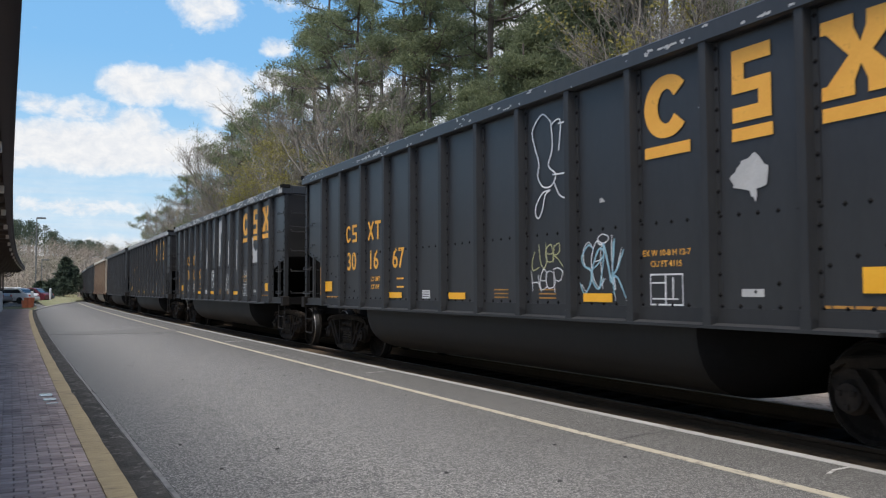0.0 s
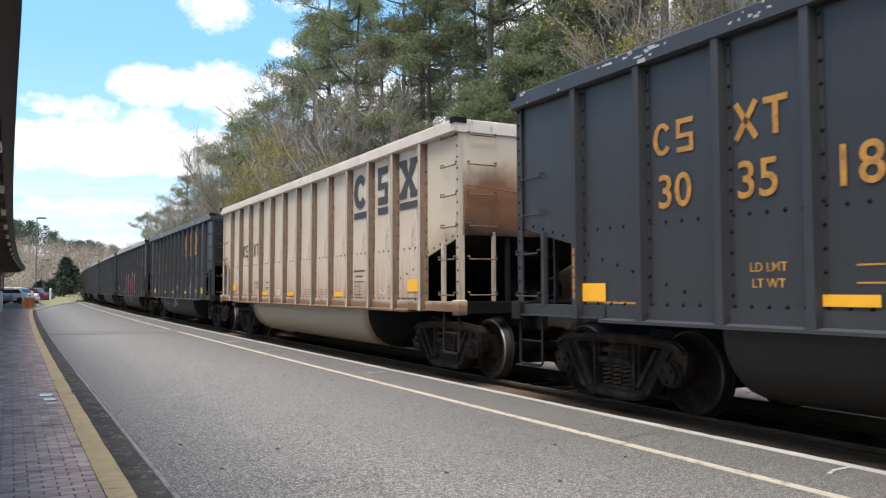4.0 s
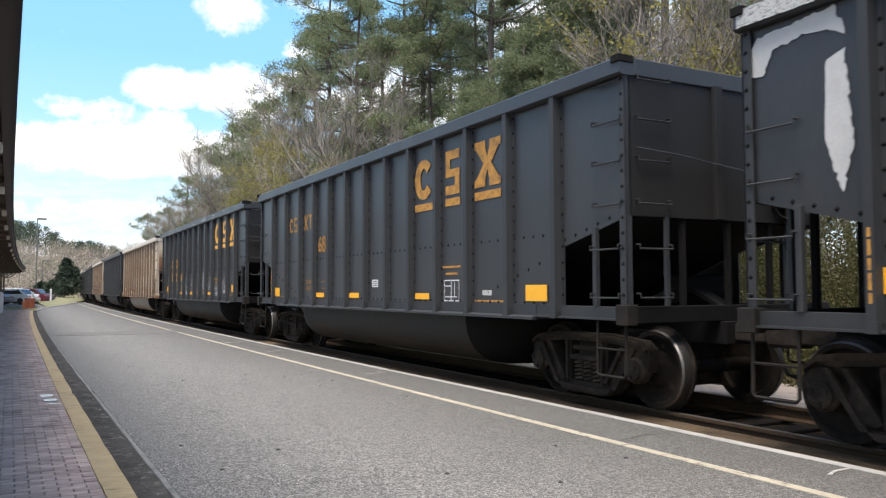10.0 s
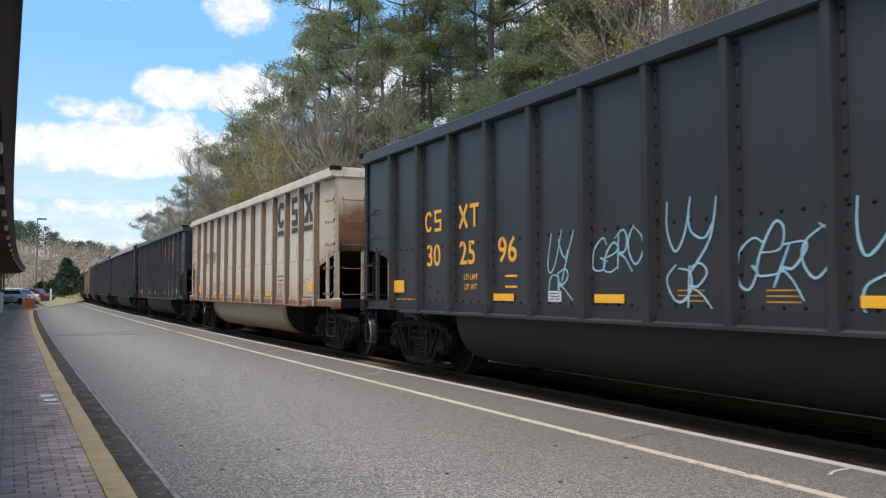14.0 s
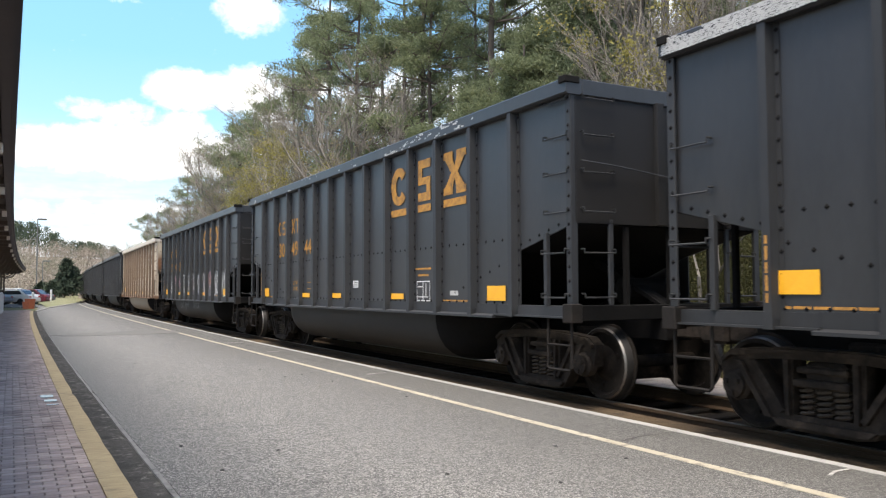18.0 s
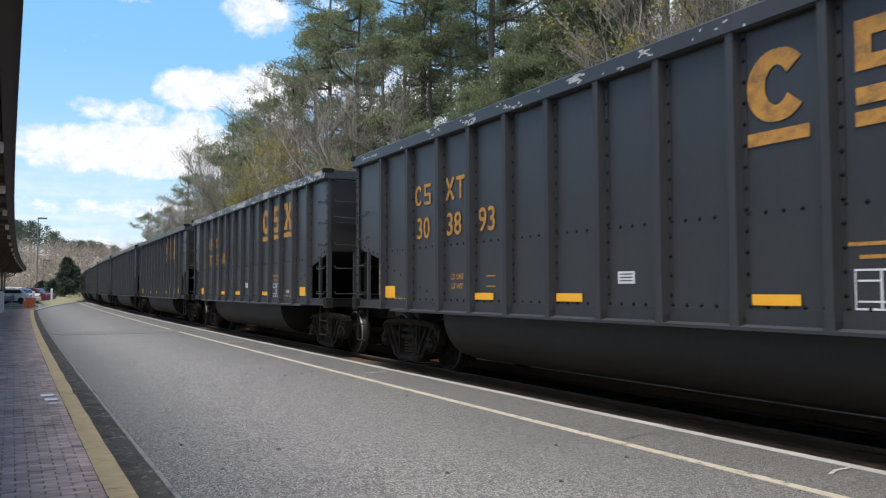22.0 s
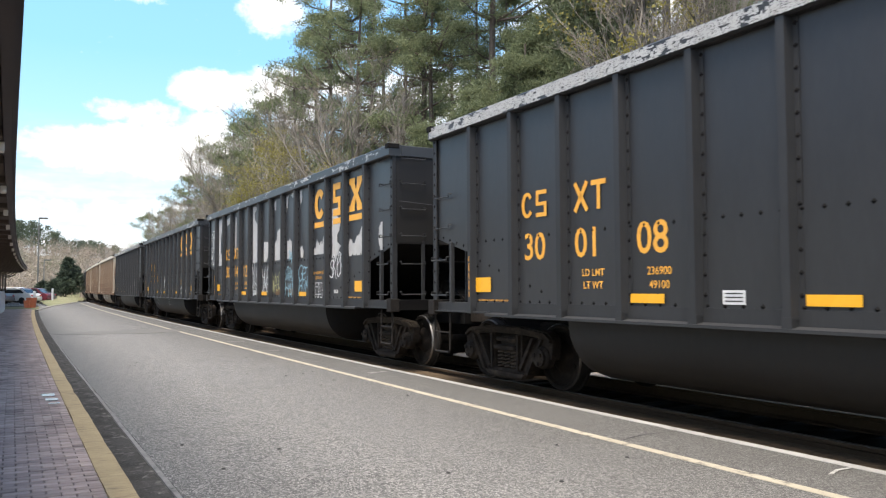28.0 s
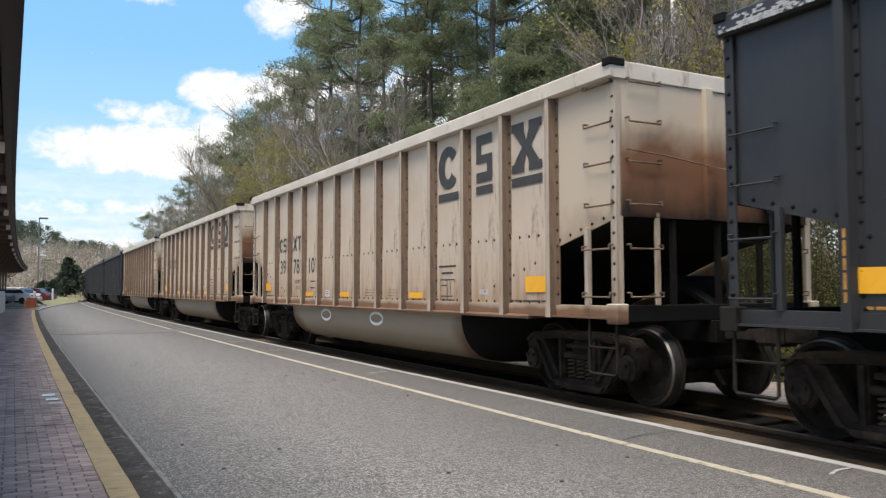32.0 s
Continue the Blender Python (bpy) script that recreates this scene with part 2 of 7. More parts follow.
# ---------------------------------------------------------------- mesh building
class Shape:
    """Collects vertices and faces of one mesh."""

    def __init__(self):
        self.v, self.f = [], []

    def add(self, verts, faces):
        n = len(self.v)
        self.v += [tuple(p) for p in verts]
        self.f += [tuple(i + n for i in q) for q in faces]
        return self

    def box(self, x0, x1, y0, y1, z0, z1, c=0.0):
        """A box; c chamfers its edges."""
        if c <= 0:
            vs = [(x, y, z) for x in (x0, x1) for y in (y0, y1) for z in (z0, z1)]
            return self.add(vs, [(0, 1, 3, 2), (4, 6, 7, 5), (0, 4, 5, 1), (2, 3, 7, 6), (0, 2, 6, 4), (1, 5, 7, 3)])
        vs, ix = [], {}
        for i, x in enumerate((x0, x1)):
            for j, y in enumerate((y0, y1)):
                for k, z in enumerate((z0, z1)):
                    sx, sy, sz = (c, -c)[i], (c, -c)[j], (c, -c)[k]
                    for a, p in enumerate(((x, y + sy, z + sz), (x + sx, y, z + sz), (x + sx, y + sy, z))):
                        ix[i, j, k, a] = len(vs)
                        vs.append(p)
        fs = []
        for i in (0, 1):
            fs.append([ix[i, j, k, 0] for j, k in ((0, 0), (1, 0), (1, 1), (0, 1))][::(-1 if i == 0 else 1)])
            fs.append([ix[j, i, k, 1] for j, k in ((0, 0), (0, 1), (1, 1), (1, 0))][::(-1 if i == 0 else 1)])
            fs.append([ix[j, k, i, 2] for j, k in ((0, 0), (1, 0), (1, 1), (0, 1))][::(-1 if i == 0 else 1)])
        for i in (0, 1):
            for j in (0, 1):
                fs.append([ix[i, j, 0, 0], ix[i, j, 1, 0], ix[i, j, 1, 1], ix[i, j, 0, 1]][::(1 if i == j else -1)])
                fs.append([ix[i, 0, j, 0], ix[i, 0, j, 2], ix[i, 1, j, 2], ix[i, 1, j, 0]][::(-1 if i == j else 1)])
                fs.append([ix[0, i, j, 1], ix[0, i, j, 2], ix[1, i, j, 2], ix[1, i, j, 1]][::(1 if i == j else -1)])
        for i in (0, 1):
            for j in (0, 1):
                for k in (0, 1):
                    fs.append([ix[i, j, k, a] for a in range(3)][::(-1 if (i + j + k) % 2 == 0 else 1)])
        return self.add(vs, fs)

    def tube(self, path, r, sides=6, caps=True):
        """A round bar along points; r is a number or one for each point."""
        pts = [Vector(p) for p in path]
        rs = [r] * len(pts) if isinstance(r, (int, float)) else list(r)
        ring, up = [], None
        for i, p in enumerate(pts):
            d = (pts[min(i + 1, len(pts) - 1)] - pts[max(i - 1, 0)]).normalized()
            if up is None:
                up = d.orthogonal().normalized()
            up = (up - d * up.dot(d))
            up = up.normalized() if up.length > 1e-6 else d.orthogonal().normalized()
            side = d.cross(up)
            ring.append([p + (up * math.cos(a) + side * math.sin(a)) * rs[i] for a in [2 * math.pi * k / sides for k in range(sides)]])
        vs = [q for rg in ring for q in rg]
        fs = []
        for i in range(len(pts) - 1):
            for k in range(sides):
                a, b = i * sides + k, i * sides + (k + 1) % sides
                fs.append((a, b, b + sides, a + sides))
        if caps:
            fs.append(tuple(range(sides))[::-1])
            fs.append(tuple(range(len(vs) - sides, len(vs))))
        return self.add(vs, fs)

    def lathe(self, profile, axis="x", sides=24, at=(0, 0, 0)):
        """Turns (along, radius) pairs round an axis."""
        vs, fs = [], []
        for a, r in profile:
            for k in range(sides):
                c, s = r * math.cos(2 * math.pi * k / sides), r * math.sin(2 * math.pi * k / sides)
                p = {"x": (a, c, s), "y": (c, a, s), "z": (c, s, a)}[axis]
                vs.append((p[0] + at[0], p[1] + at[1], p[2] + at[2]))
        for i in range(len(profile) - 1):
            for k in range(sides):
                a, b = i * sides + k, i * sides + (k + 1) % sides
                fs.append((a, b, b + sides, a + sides))
        fs.append(tuple(range(sides))[::-1])
        fs.append(tuple(range(len(vs) - sides, len(vs))))
        return self.add(vs, fs)

    def prism(self, outline, axis, a, b):
        """A polygon drawn out along an axis from a to b; the outline holds the two other axes in order."""
        n = len(outline)
        put = {"x": lambda t, p, q: (t, p, q), "y": lambda t, p, q: (p, t, q), "z": lambda t, p, q: (p, q, t)}[axis]
        vs = [put(a, p, q) for p, q in outline] + [put(b, p, q) for p, q in outline]
        fs = [tuple(range(n))[::-1], tuple(range(n, 2 * n))] + [(i, (i + 1) % n, (i + 1) % n + n, i + n) for i in range(n)]
        return self.add(vs, fs)

    def mesh(self, name, mat, smooth=False, weld=False):
        me = bpy.data.meshes.new(name)
        me.from_pydata(self.v, [], self.f)
        bm = bmesh.new()
        bm.from_mesh(me)
        if weld:
            bmesh.ops.remove_doubles(bm, verts=bm.verts, dist=0.0004)
        if len(bm.faces) < 60000:
            bmesh.ops.recalc_face_normals(bm, faces=bm.faces)
        bm.to_mesh(me)
        bm.free()
        if smooth:
            me.polygons.foreach_set("use_smooth", [True] * len(me.polygons))
            me.set_sharp_from_angle(angle=radians(40))
        me.materials.append(mat)
        return me


def part(name, shape, mat, parent=None, label="", smooth=False, at=None):
    me = shape if isinstance(shape, bpy.types.Mesh) else shape.mesh(name, mat, smooth)
    ob = new(name, me)
    if parent is not None:
        ob.parent = parent
    if at is not None:
        ob.matrix_basis = at if isinstance(at, Matrix) else Matrix.Translation(at)
    if label:
        tagged(ob, label)
    return ob


def thing(name, label, category, group="", kind="", at=None):
    ob = new(name)
    ob.empty_display_size = 0.2
    tagged(ob, label, category, group, kind)
    if at is not None:
        ob.matrix_basis = at if isinstance(at, Matrix) else Matrix.Translation(at)
    return ob
# ---------------------------------------------------------------- clouds: a far backdrop that drifts
def cloud_material():
    m, nt, links = nodes_of("cloud")
    for n in list(nt):
        if n.type == "BSDF_PRINCIPLED":
            nt.remove(n)
    out = nt["Material Output"]
    co = nt.new("ShaderNodeTexCoord").outputs["Object"]
    sep = nt.new("ShaderNodeSeparateXYZ")
    links.new(co, sep.inputs[0])
    az = calc(nt, links, "MULTIPLY", calc(nt, links, "ARCTAN2", sep.outputs[0], sep.outputs[1]), 57.2958)
    flat = calc(nt, links, "SQRT", calc(nt, links, "ADD", calc(nt, links, "MULTIPLY", sep.outputs[0], sep.outputs[0]), calc(nt, links, "MULTIPLY", sep.outputs[1], sep.outputs[1])))
    el = calc(nt, links, "MULTIPLY", calc(nt, links, "ARCTAN2", sep.outputs[2], flat), 57.2958)
    cmb = nt.new("ShaderNodeCombineXYZ")
    links.new(az, cmb.inputs[0])
    links.new(el, cmb.inputs[1])
    uv = cmb.outputs[0]
    n_big = noise_of(nt, links, uv, 0.32, 6, 0.6, (1, 1.5, 1))
    n_fine = noise_of(nt, links, uv, 0.75, 10, 0.66, (1, 1.35, 1), 0.3)
    puff = calc(nt, links, "ADD", calc(nt, links, "MULTIPLY", n_big, 0.5), calc(nt, links, "MULTIPLY", n_fine, 0.7))
    total = None
    # heaps: azimuth, elevation, half width, half height, weight
    for a, e, w, h, k in ((7.6, 13.6, 2.6, 1.35, 1.05), (10.2, 13.9, 2.2, 1.0, 1.0), (12.6, 13.7, 2.9, 1.7, 1.1), (13.8, 12.6, 2.0, 1.5, 0.95), (16.7, 14.4, 1.6, 0.9, 1.0), (16.9, 16.7, 1.2, 0.75, 0.75), (12.1, 19.0, 2.4, 1.6, 0.85),
                          (4.2, 11.6, 2.4, 1.1, 0.62), (1.3, 11.9, 1.6, 0.75, 0.6), (5.6, 9.3, 9.5, 1.7, 1.25), (7.8, 10.9, 2.0, 1.3, 0.95), (2.6, 10.2, 3.0, 0.9, 0.9), (11.5, 9.8, 3.0, 1.2, 0.9), (4.5, 5.4, 12.0, 0.7, 0.6), (3.0, 19.6, 2.5, 0.8, 0.5), (17.5, 19.6, 2.5, 0.5, 0.4),
                          (24.0, 13.5, 8.0, 2.5, 0.8), (38.0, 18.0, 9.0, 4.0, 0.9), (32.0, 10.0, 14.0, 4.0, 0.8), (6.0, 2.6, 30.0, 1.2, 0.7)):
        dx = calc(nt, links, "DIVIDE", calc(nt, links, "SUBTRACT", az, a), w)
        dy = calc(nt, links, "DIVIDE", calc(nt, links, "SUBTRACT", el, e), h)
        r2 = calc(nt, links, "ADD", calc(nt, links, "MULTIPLY", dx, dx), calc(nt, links, "MULTIPLY", dy, dy))
        v = calc(nt, links, "MULTIPLY", calc(nt, links, "MAXIMUM", calc(nt, links, "SUBTRACT", 1.0, calc(nt, links, "MULTIPLY", r2, 0.6)), 0.0), k)
        total = v if total is None else calc(nt, links, "MAXIMUM", total, v)
    dens = calc(nt, links, "ADD", total, calc(nt, links, "MULTIPLY", calc(nt, links, "SUBTRACT", puff, 0.6), 1.6))
    alpha = ramp(nt, links, dens, [(0.2, (0, 0, 0)), (0.45, (0.4, 0.4, 0.4)), (0.62, (0.8, 0.8, 0.8)), (0.95, (1, 1, 1))])
    blue = ramp(nt, links, calc(nt, links, "MULTIPLY", el, 0.025), [(0.0, (0.72, 0.85, 0.95)), (0.14, (0.47, 0.75, 0.98)), (0.4, (0.26, 0.57, 0.95)), (1.0, (0.13, 0.36, 0.8))])
    wisp = noise_of(nt, links, uv, 0.5, 5, 0.6, (0.25, 2.0, 1))
    low = calc(nt, links, "MULTIPLY", calc(nt, links, "SUBTRACT", 1.0, calc(nt, links, "MULTIPLY", el, 0.085)), ramp(nt, links, wisp, [(0.35, (0.2, 0.2, 0.2)), (0.6, (1, 1, 1))]))
    alpha2 = calc(nt, links, "MAXIMUM", alpha, calc(nt, links, "MAXIMUM", calc(nt, links, "MULTIPLY", low, 0.9), 0.0))
    shade = ramp(nt, links, n_fine, [(0.3, (0.8, 0.84, 0.9)), (0.62, (1, 1, 1))])
    em = nt.new("ShaderNodeEmission")
    links.new(mix(nt, links, alpha2, blue, shade), em.inputs[0])
    em.inputs[1].default_value = CLOUD_GLOW
    links.new(em.outputs[0], out.inputs[0])
    return m


CLOUD_GLOW = 0.76
s = Shape()
cols, rws = 40, 14
for j in range(rws + 1):
    e = radians(-1 + 46 * j / rws)
    for i in range(cols + 1):
        a = radians(-40 + 140 * i / cols)
        s.v.append((2400 * math.sin(a) * math.cos(e), 2400 * math.cos(a) * math.cos(e), 2400 * math.sin(e)))
for j in range(rws):
    for i in range(cols):
        a = j * (cols + 1) + i
        s.f.append((a, a + 1, a + cols + 2, a + cols + 1))
clouds = tagged(part("backdrop", s, cloud_material(), at=tuple(EYE), smooth=True), "white cumulus clouds drifting over a pale blue sky", "clouds", kind="structure")
# ---------------------------------------------------------------- ground, platform, track
def asphalt_material():
    """Worn asphalt: pale and dark aggregate, broad traffic-polished and damp areas."""
    m, nt, links = nodes_of("asphalt")
    b = nt["Principled BSDF"]
    co = nt.new("ShaderNodeNewGeometry").outputs["Position"]
    sep = nt.new("ShaderNodeSeparateXYZ")
    links.new(co, sep.inputs[0])
    broad = noise_of(nt, links, co, 0.28, 6, 0.62, (1, 0.45, 1), 0.5)
    mid = noise_of(nt, links, co, 2.2, 5, 0.7)
    grit = noise_of(nt, links, co, 84, 3, 0.75)
    clods = noise_of(nt, links, co, 34, 3, 0.7)
    stone = nt.new("ShaderNodeTexVoronoi")
    stone.inputs["Scale"].default_value = 95
    links.new(co, stone.inputs["Vector"])
    col = mix(nt, links, ramp(nt, links, broad, [(0.36, (0, 0, 0)), (0.66, (1, 1, 1))]), (0.108, 0.104, 0.098), (0.172, 0.166, 0.156))
    # the side by the gutter stays damp and darker
    edge = calc(nt, links, "ADD", calc(nt, links, "MULTIPLY", calc(nt, links, "SUBTRACT", sep.outputs[0], 1.0), 0.42), calc(nt, links, "MULTIPLY", calc(nt, links, "SUBTRACT", mid, 0.5), 0.9))
    col = mix(nt, links, ramp(nt, links, edge, [(0.05, (0.95, 0.95, 0.95)), (0.9, (0, 0, 0))]), col, (0.05, 0.048, 0.045))
    col = mix(nt, links, ramp(nt, links, mid, [(0.35, (0.25, 0.25, 0.25)), (0.6, (0, 0, 0))]), col, (0.08, 0.078, 0.074))
    col = mix(nt, links, ramp(nt, links, grit, [(0.42, (1, 1, 1)), (0.5, (0, 0, 0))]), col, (0.046, 0.046, 0.044))
    col = mix(nt, links, ramp(nt, links, grit, [(0.53, (0, 0, 0)), (0.6, (1, 1, 1))]), col, (0.4, 0.388, 0.362))
    col = mix(nt, links, ramp(nt, links, clods, [(0.36, (0.75, 0.75, 0.75)), (0.48, (0, 0, 0))]), col, (0.05, 0.049, 0.046))
    col = mix(nt, links, ramp(nt, links, clods, [(0.54, (0, 0, 0)), (0.66, (0.6, 0.6, 0.6))]), col, (0.3, 0.288, 0.265))
    pale = calc(nt, links, "GREATER_THAN", stone.outputs["Color"], 0.82)
    col = mix(nt, links, calc(nt, links, "MULTIPLY", pale, 0.3), col, (0.42, 0.4, 0.37))
    # dark brown tone with shade beside the train painted in, deeper towards the track
    track_shade = calc(nt, links, "ADD", calc(nt, links, "MULTIPLY", calc(nt, links, "SUBTRACT", sep.outputs[0], 2.2), 0.3), calc(nt, links, "MULTIPLY", calc(nt, links, "SUBTRACT", broad, 0.5), 1.2))
    col = mix(nt, links, ramp(nt, links, track_shade, [(0.0, (0, 0, 0)), (0.9, (0.66, 0.66, 0.66))]), col, (0.043, 0.04, 0.035))
    links.new(col, b.inputs["Base Color"])
    b.inputs["Roughness"].default_value = 0.82
    bp = nt.new("ShaderNodeBump")
    bp.inputs["Strength"].default_value, bp.inputs["Distance"].default_value = 0.6, 0.006
    links.new(grit, bp.inputs["Height"])
    links.new(bp.outputs[0], b.inputs["Normal"])
    return m


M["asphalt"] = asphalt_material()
M["strip_paint"] = surface("strip_paint", (0.25, 0.242, 0.225), (0.34, 0.33, 0.308), 0.8, 0, 40, 2, 0.3, (0.2, 0.19, 0.17), (0.6, 0.74), 3)
M["line_paint"] = surface("line_paint", (0.33, 0.295, 0.22), (0.4, 0.365, 0.28), 0.8, 0, 40, 2, 0.3, (0.15, 0.135, 0.11), (0.52, 0.66), 8)
M["kerb_paint"] = surface("kerb_paint", (0.33, 0.25, 0.135), (0.46, 0.36, 0.205), 0.85, 0, 50, 5, 0.6, (0.17, 0.13, 0.085), (0.54, 0.7), 3.5, stretch=(1, 4, 1), world_space=True)
M["gutter"] = surface("gutter", (0.034, 0.0325, 0.03), (0.092, 0.087, 0.08), 0.9, 0, 45, 2.6, 1.0, (0.2, 0.19, 0.17), (0.56, 0.66), 11, bump_dist=0.02, shine=0.12)
M["joint"] = surface("joint", (0.13, 0.127, 0.12), (0.24, 0.235, 0.222), 0.85, 0, 40, 5, 0.4, (0.06, 0.058, 0.055), (0.55, 0.65), 9)
M["concrete"] = surface("concrete", (0.26, 0.25, 0.23), (0.33, 0.32, 0.3), 0.85, 0, 30, 2, 0.3, (0.17, 0.165, 0.16), (0.55, 0.75), 3)
# shade under the train is put into this near-black stone
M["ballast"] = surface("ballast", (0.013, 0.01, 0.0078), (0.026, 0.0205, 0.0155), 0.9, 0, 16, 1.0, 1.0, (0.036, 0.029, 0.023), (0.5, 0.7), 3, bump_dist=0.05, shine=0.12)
M["shoulder"] = surface("shoulder", (0.26, 0.215, 0.185), (0.42, 0.36, 0.315), 0.9, 0, 16, 1.0, 1.0, (0.1, 0.085, 0.07), (0.5, 0.7), 3, bump_dist=0.05)
M["rail_side"] = surface("rail_side", (0.05, 0.034, 0.022), (0.075, 0.05, 0.032), 0.8, 0.1, 30, 2, 0.3, shine=0.12)
# sleepers likewise: under-train shade painted into the wood colour
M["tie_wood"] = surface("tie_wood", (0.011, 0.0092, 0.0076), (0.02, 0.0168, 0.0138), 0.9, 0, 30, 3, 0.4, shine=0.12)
M["litter"] = surface("litter", (0.13, 0.095, 0.06), (0.2, 0.15, 0.1), 0.95, 0, 6, 0.25, 0.8, (0.07, 0.075, 0.035), (0.55, 0.75), 0.4, bump_dist=0.1)
M["grass"] = surface("grass", (0.11, 0.115, 0.045), (0.17, 0.15, 0.07), 0.95, 0, 8, 0.2, 0.6, (0.2, 0.16, 0.09), (0.5, 0.75), 0.3, bump_dist=0.1)
M["brick_red"] = surface("brick_red", (0.3, 0.225, 0.2), (0.41, 0.33, 0.295), 0.85, 0, 40, 3, 0.3, (0.13, 0.1, 0.094), (0.5, 0.75), 1.6, 0.26)
M["mortar"] = surface("mortar", (0.06, 0.05, 0.046), (0.095, 0.08, 0.074), 0.9, 0, 40, 3, 0.3)
M["white_board"] = surface("white_board", (0.55, 0.56, 0.58), (0.66, 0.67, 0.68), 0.6, 0, 30, 1.5, 0.1, (0.4, 0.41, 0.42), (0.6, 0.8), 2)


def ribbon(x0, x1, z0, z1, y0, y1, step=4.0, far=None):
    """A band that follows the track's bend."""
    s = Shape()
    n = max(1, int((y1 - y0) / step))
    for i in range(n):
        a, b = y0 + (y1 - y0) * i / n, y0 + (y1 - y0) * (i + 1) / n
        vs = []
        for y in (a, b):
            for x, z in ((x0, z0), (x1, z0), (x1, z1), (x0, z1)):
                vs.append((bend(x, y), y, z))
        fs = [(0, 1, 5, 4), (1, 2, 6, 5), (2, 3, 7, 6), (3, 0, 4, 7)]
        if i == 0:
            fs.append((3, 2, 1, 0))
        if i == n - 1:
            fs.append((4, 5, 6, 7))
        s.add(vs, fs)
    return s


def setting(name, shape, mat, label, category, kind="structure"):
    return tagged(part(name, shape.mesh(name, mat, weld=True), mat), label, category, kind=kind)


# the land: one sheet, flat by the line, rising to a wooded bank behind the track and to far hills
def land_z(x, y):
    d = x - bend(TRACK_X, y)
    z = -0.42
    if d > 4:
        z += min((d - 4) * 0.10, 3.0)
    if d > 34:
        z += (d - 34) * 0.03
    if y > 150 and d < 4:
        z += min((y - 150) * 0.02, 3.0)
    return z


s = Shape()
xs = [-2500, -900, -400, -200, -100, -60, -40, -25, -14, -7, -3, 0, 3, 5, 8, 11, 13, 16, 20, 26, 34, 46, 70, 120, 250, 600, 2500]
ys = [-2500, -700, -250, -120, -60, -30, -10, 5, 20, 35, 50, 65, 80, 95, 110, 130, 150, 175, 210, 260, 340, 480, 800, 2600]
for y in ys:
    for x in xs:
        px = bend(x, max(-120, min(200, y))) if abs(x) < 60 else x
        s.v.append((px, y, land_z(px, y) if abs(y) < 500 else 0.5))
nx = len(xs)
for j in range(len(ys) - 1):
    for i in range(nx - 1):
        a = j * nx + i
        s.f.append((a, a + 1, a + 1 + nx, a + nx))
setting("ground", s, M["litter"], "leaf-littered brown ground with thin dry grass", "ground")

def chipped_strip(x0, x1, top, y0, y1, chips=0.07, seed=77):
    """A concrete strip whose rims are worn and broken unevenly."""
    s, r, y = Shape(), random.Random(seed), y0
    rows = []
    while y < y1:
        wear = 0.012 * noise.noise(Vector((seed, y * 0.7, 1))) + 0.008 * noise.noise(Vector((0, y * 4.1, 5)))
        chip = r.uniform(0.01, 0.03) if r.random() < chips else 0.0
        rows.append((x0 + wear + 0.5 * chip * r.random(), x1 + 0.012 * noise.noise(Vector((3, y * 1.3, 2))) - chip, y))
        y += r.uniform(0.1, 0.3) if 2 < y < 30 else 1.5
    for a, b, y in rows:
        s.v += [(bend(a, y), y, -0.5), (bend(b, y), y, -0.5), (bend(b, y), y, top), (bend(a, y), y, top)]
    for k in range(len(rows) - 1):
        q = 4 * k
        s.f += [(q, q + 1, q + 5, q + 4), (q + 1, q + 2, q + 6, q + 5), (q + 2, q + 3, q + 7, q + 6), (q + 3, q, q + 4, q + 7)]
    return s


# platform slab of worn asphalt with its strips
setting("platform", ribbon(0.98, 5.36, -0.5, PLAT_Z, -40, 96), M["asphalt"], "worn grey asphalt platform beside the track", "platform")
setting("platform_edge_strip", chipped_strip(5.315, 5.42, PLAT_Z + 0.004, -40, 96), M["strip_paint"], "chipped whitish concrete edge strip of the platform", "edge strip")
setting("platform_line", ribbon(4.46, 4.55, PLAT_Z - 0.01, PLAT_Z + 0.004, -40, 86), M["line_paint"], "faded yellow safety line painted on the asphalt", "line")
setting("gutter", ribbon(0.715, 0.98, -0.4, PLAT_Z - 0.02, -40, 60), M["gutter"], "dark damp gutter between kerb and asphalt", "gutter")
setting("gutter_joint", chipped_strip(0.945, 0.979, PLAT_Z - 0.004, -40, 60, 0.05, 12), M["joint"], "pale concrete joint along the gutter", "joint")
setting("kerb", chipped_strip(0.57, 0.735, PLAT_Z + 0.008, -40, 60, 0.03, 31), M["kerb_paint"], "yellow-painted kerb along the brick walk", "kerb")
setting("walk_bed", ribbon(-3.2, 0.57, -0.4, PLAT_Z - 0.012, -40, 62), M["mortar"], "sandy bed under the brick walk", "pavement")

# ballast, ties and rails
M["verge"] = surface("verge", (0.075, 0.054, 0.034), (0.12, 0.088, 0.056), 0.95, 0, 18, 1.0, 0.8, (0.045, 0.035, 0.026), (0.5, 0.7), 3, bump_dist=0.03, shine=0.12)
setting("verge", ribbon(5.425, 6.42, -0.6, -0.075, -60, 100, 2.0), M["verge"], "brown cinders and dirt between platform and rail", "ballast")
setting("ballast", ribbon(6.43, 8.9, -0.6, -0.22, -60, 220), M["ballast"], "near-black crushed stone track bed with under-train shade in its colour", "ballast")
setting("ballast_shoulder", ribbon(8.9, 10.9, -0.6, -0.16, -60, 220), M["shoulder"], "pale crushed stone shoulder beyond the track", "ballast")
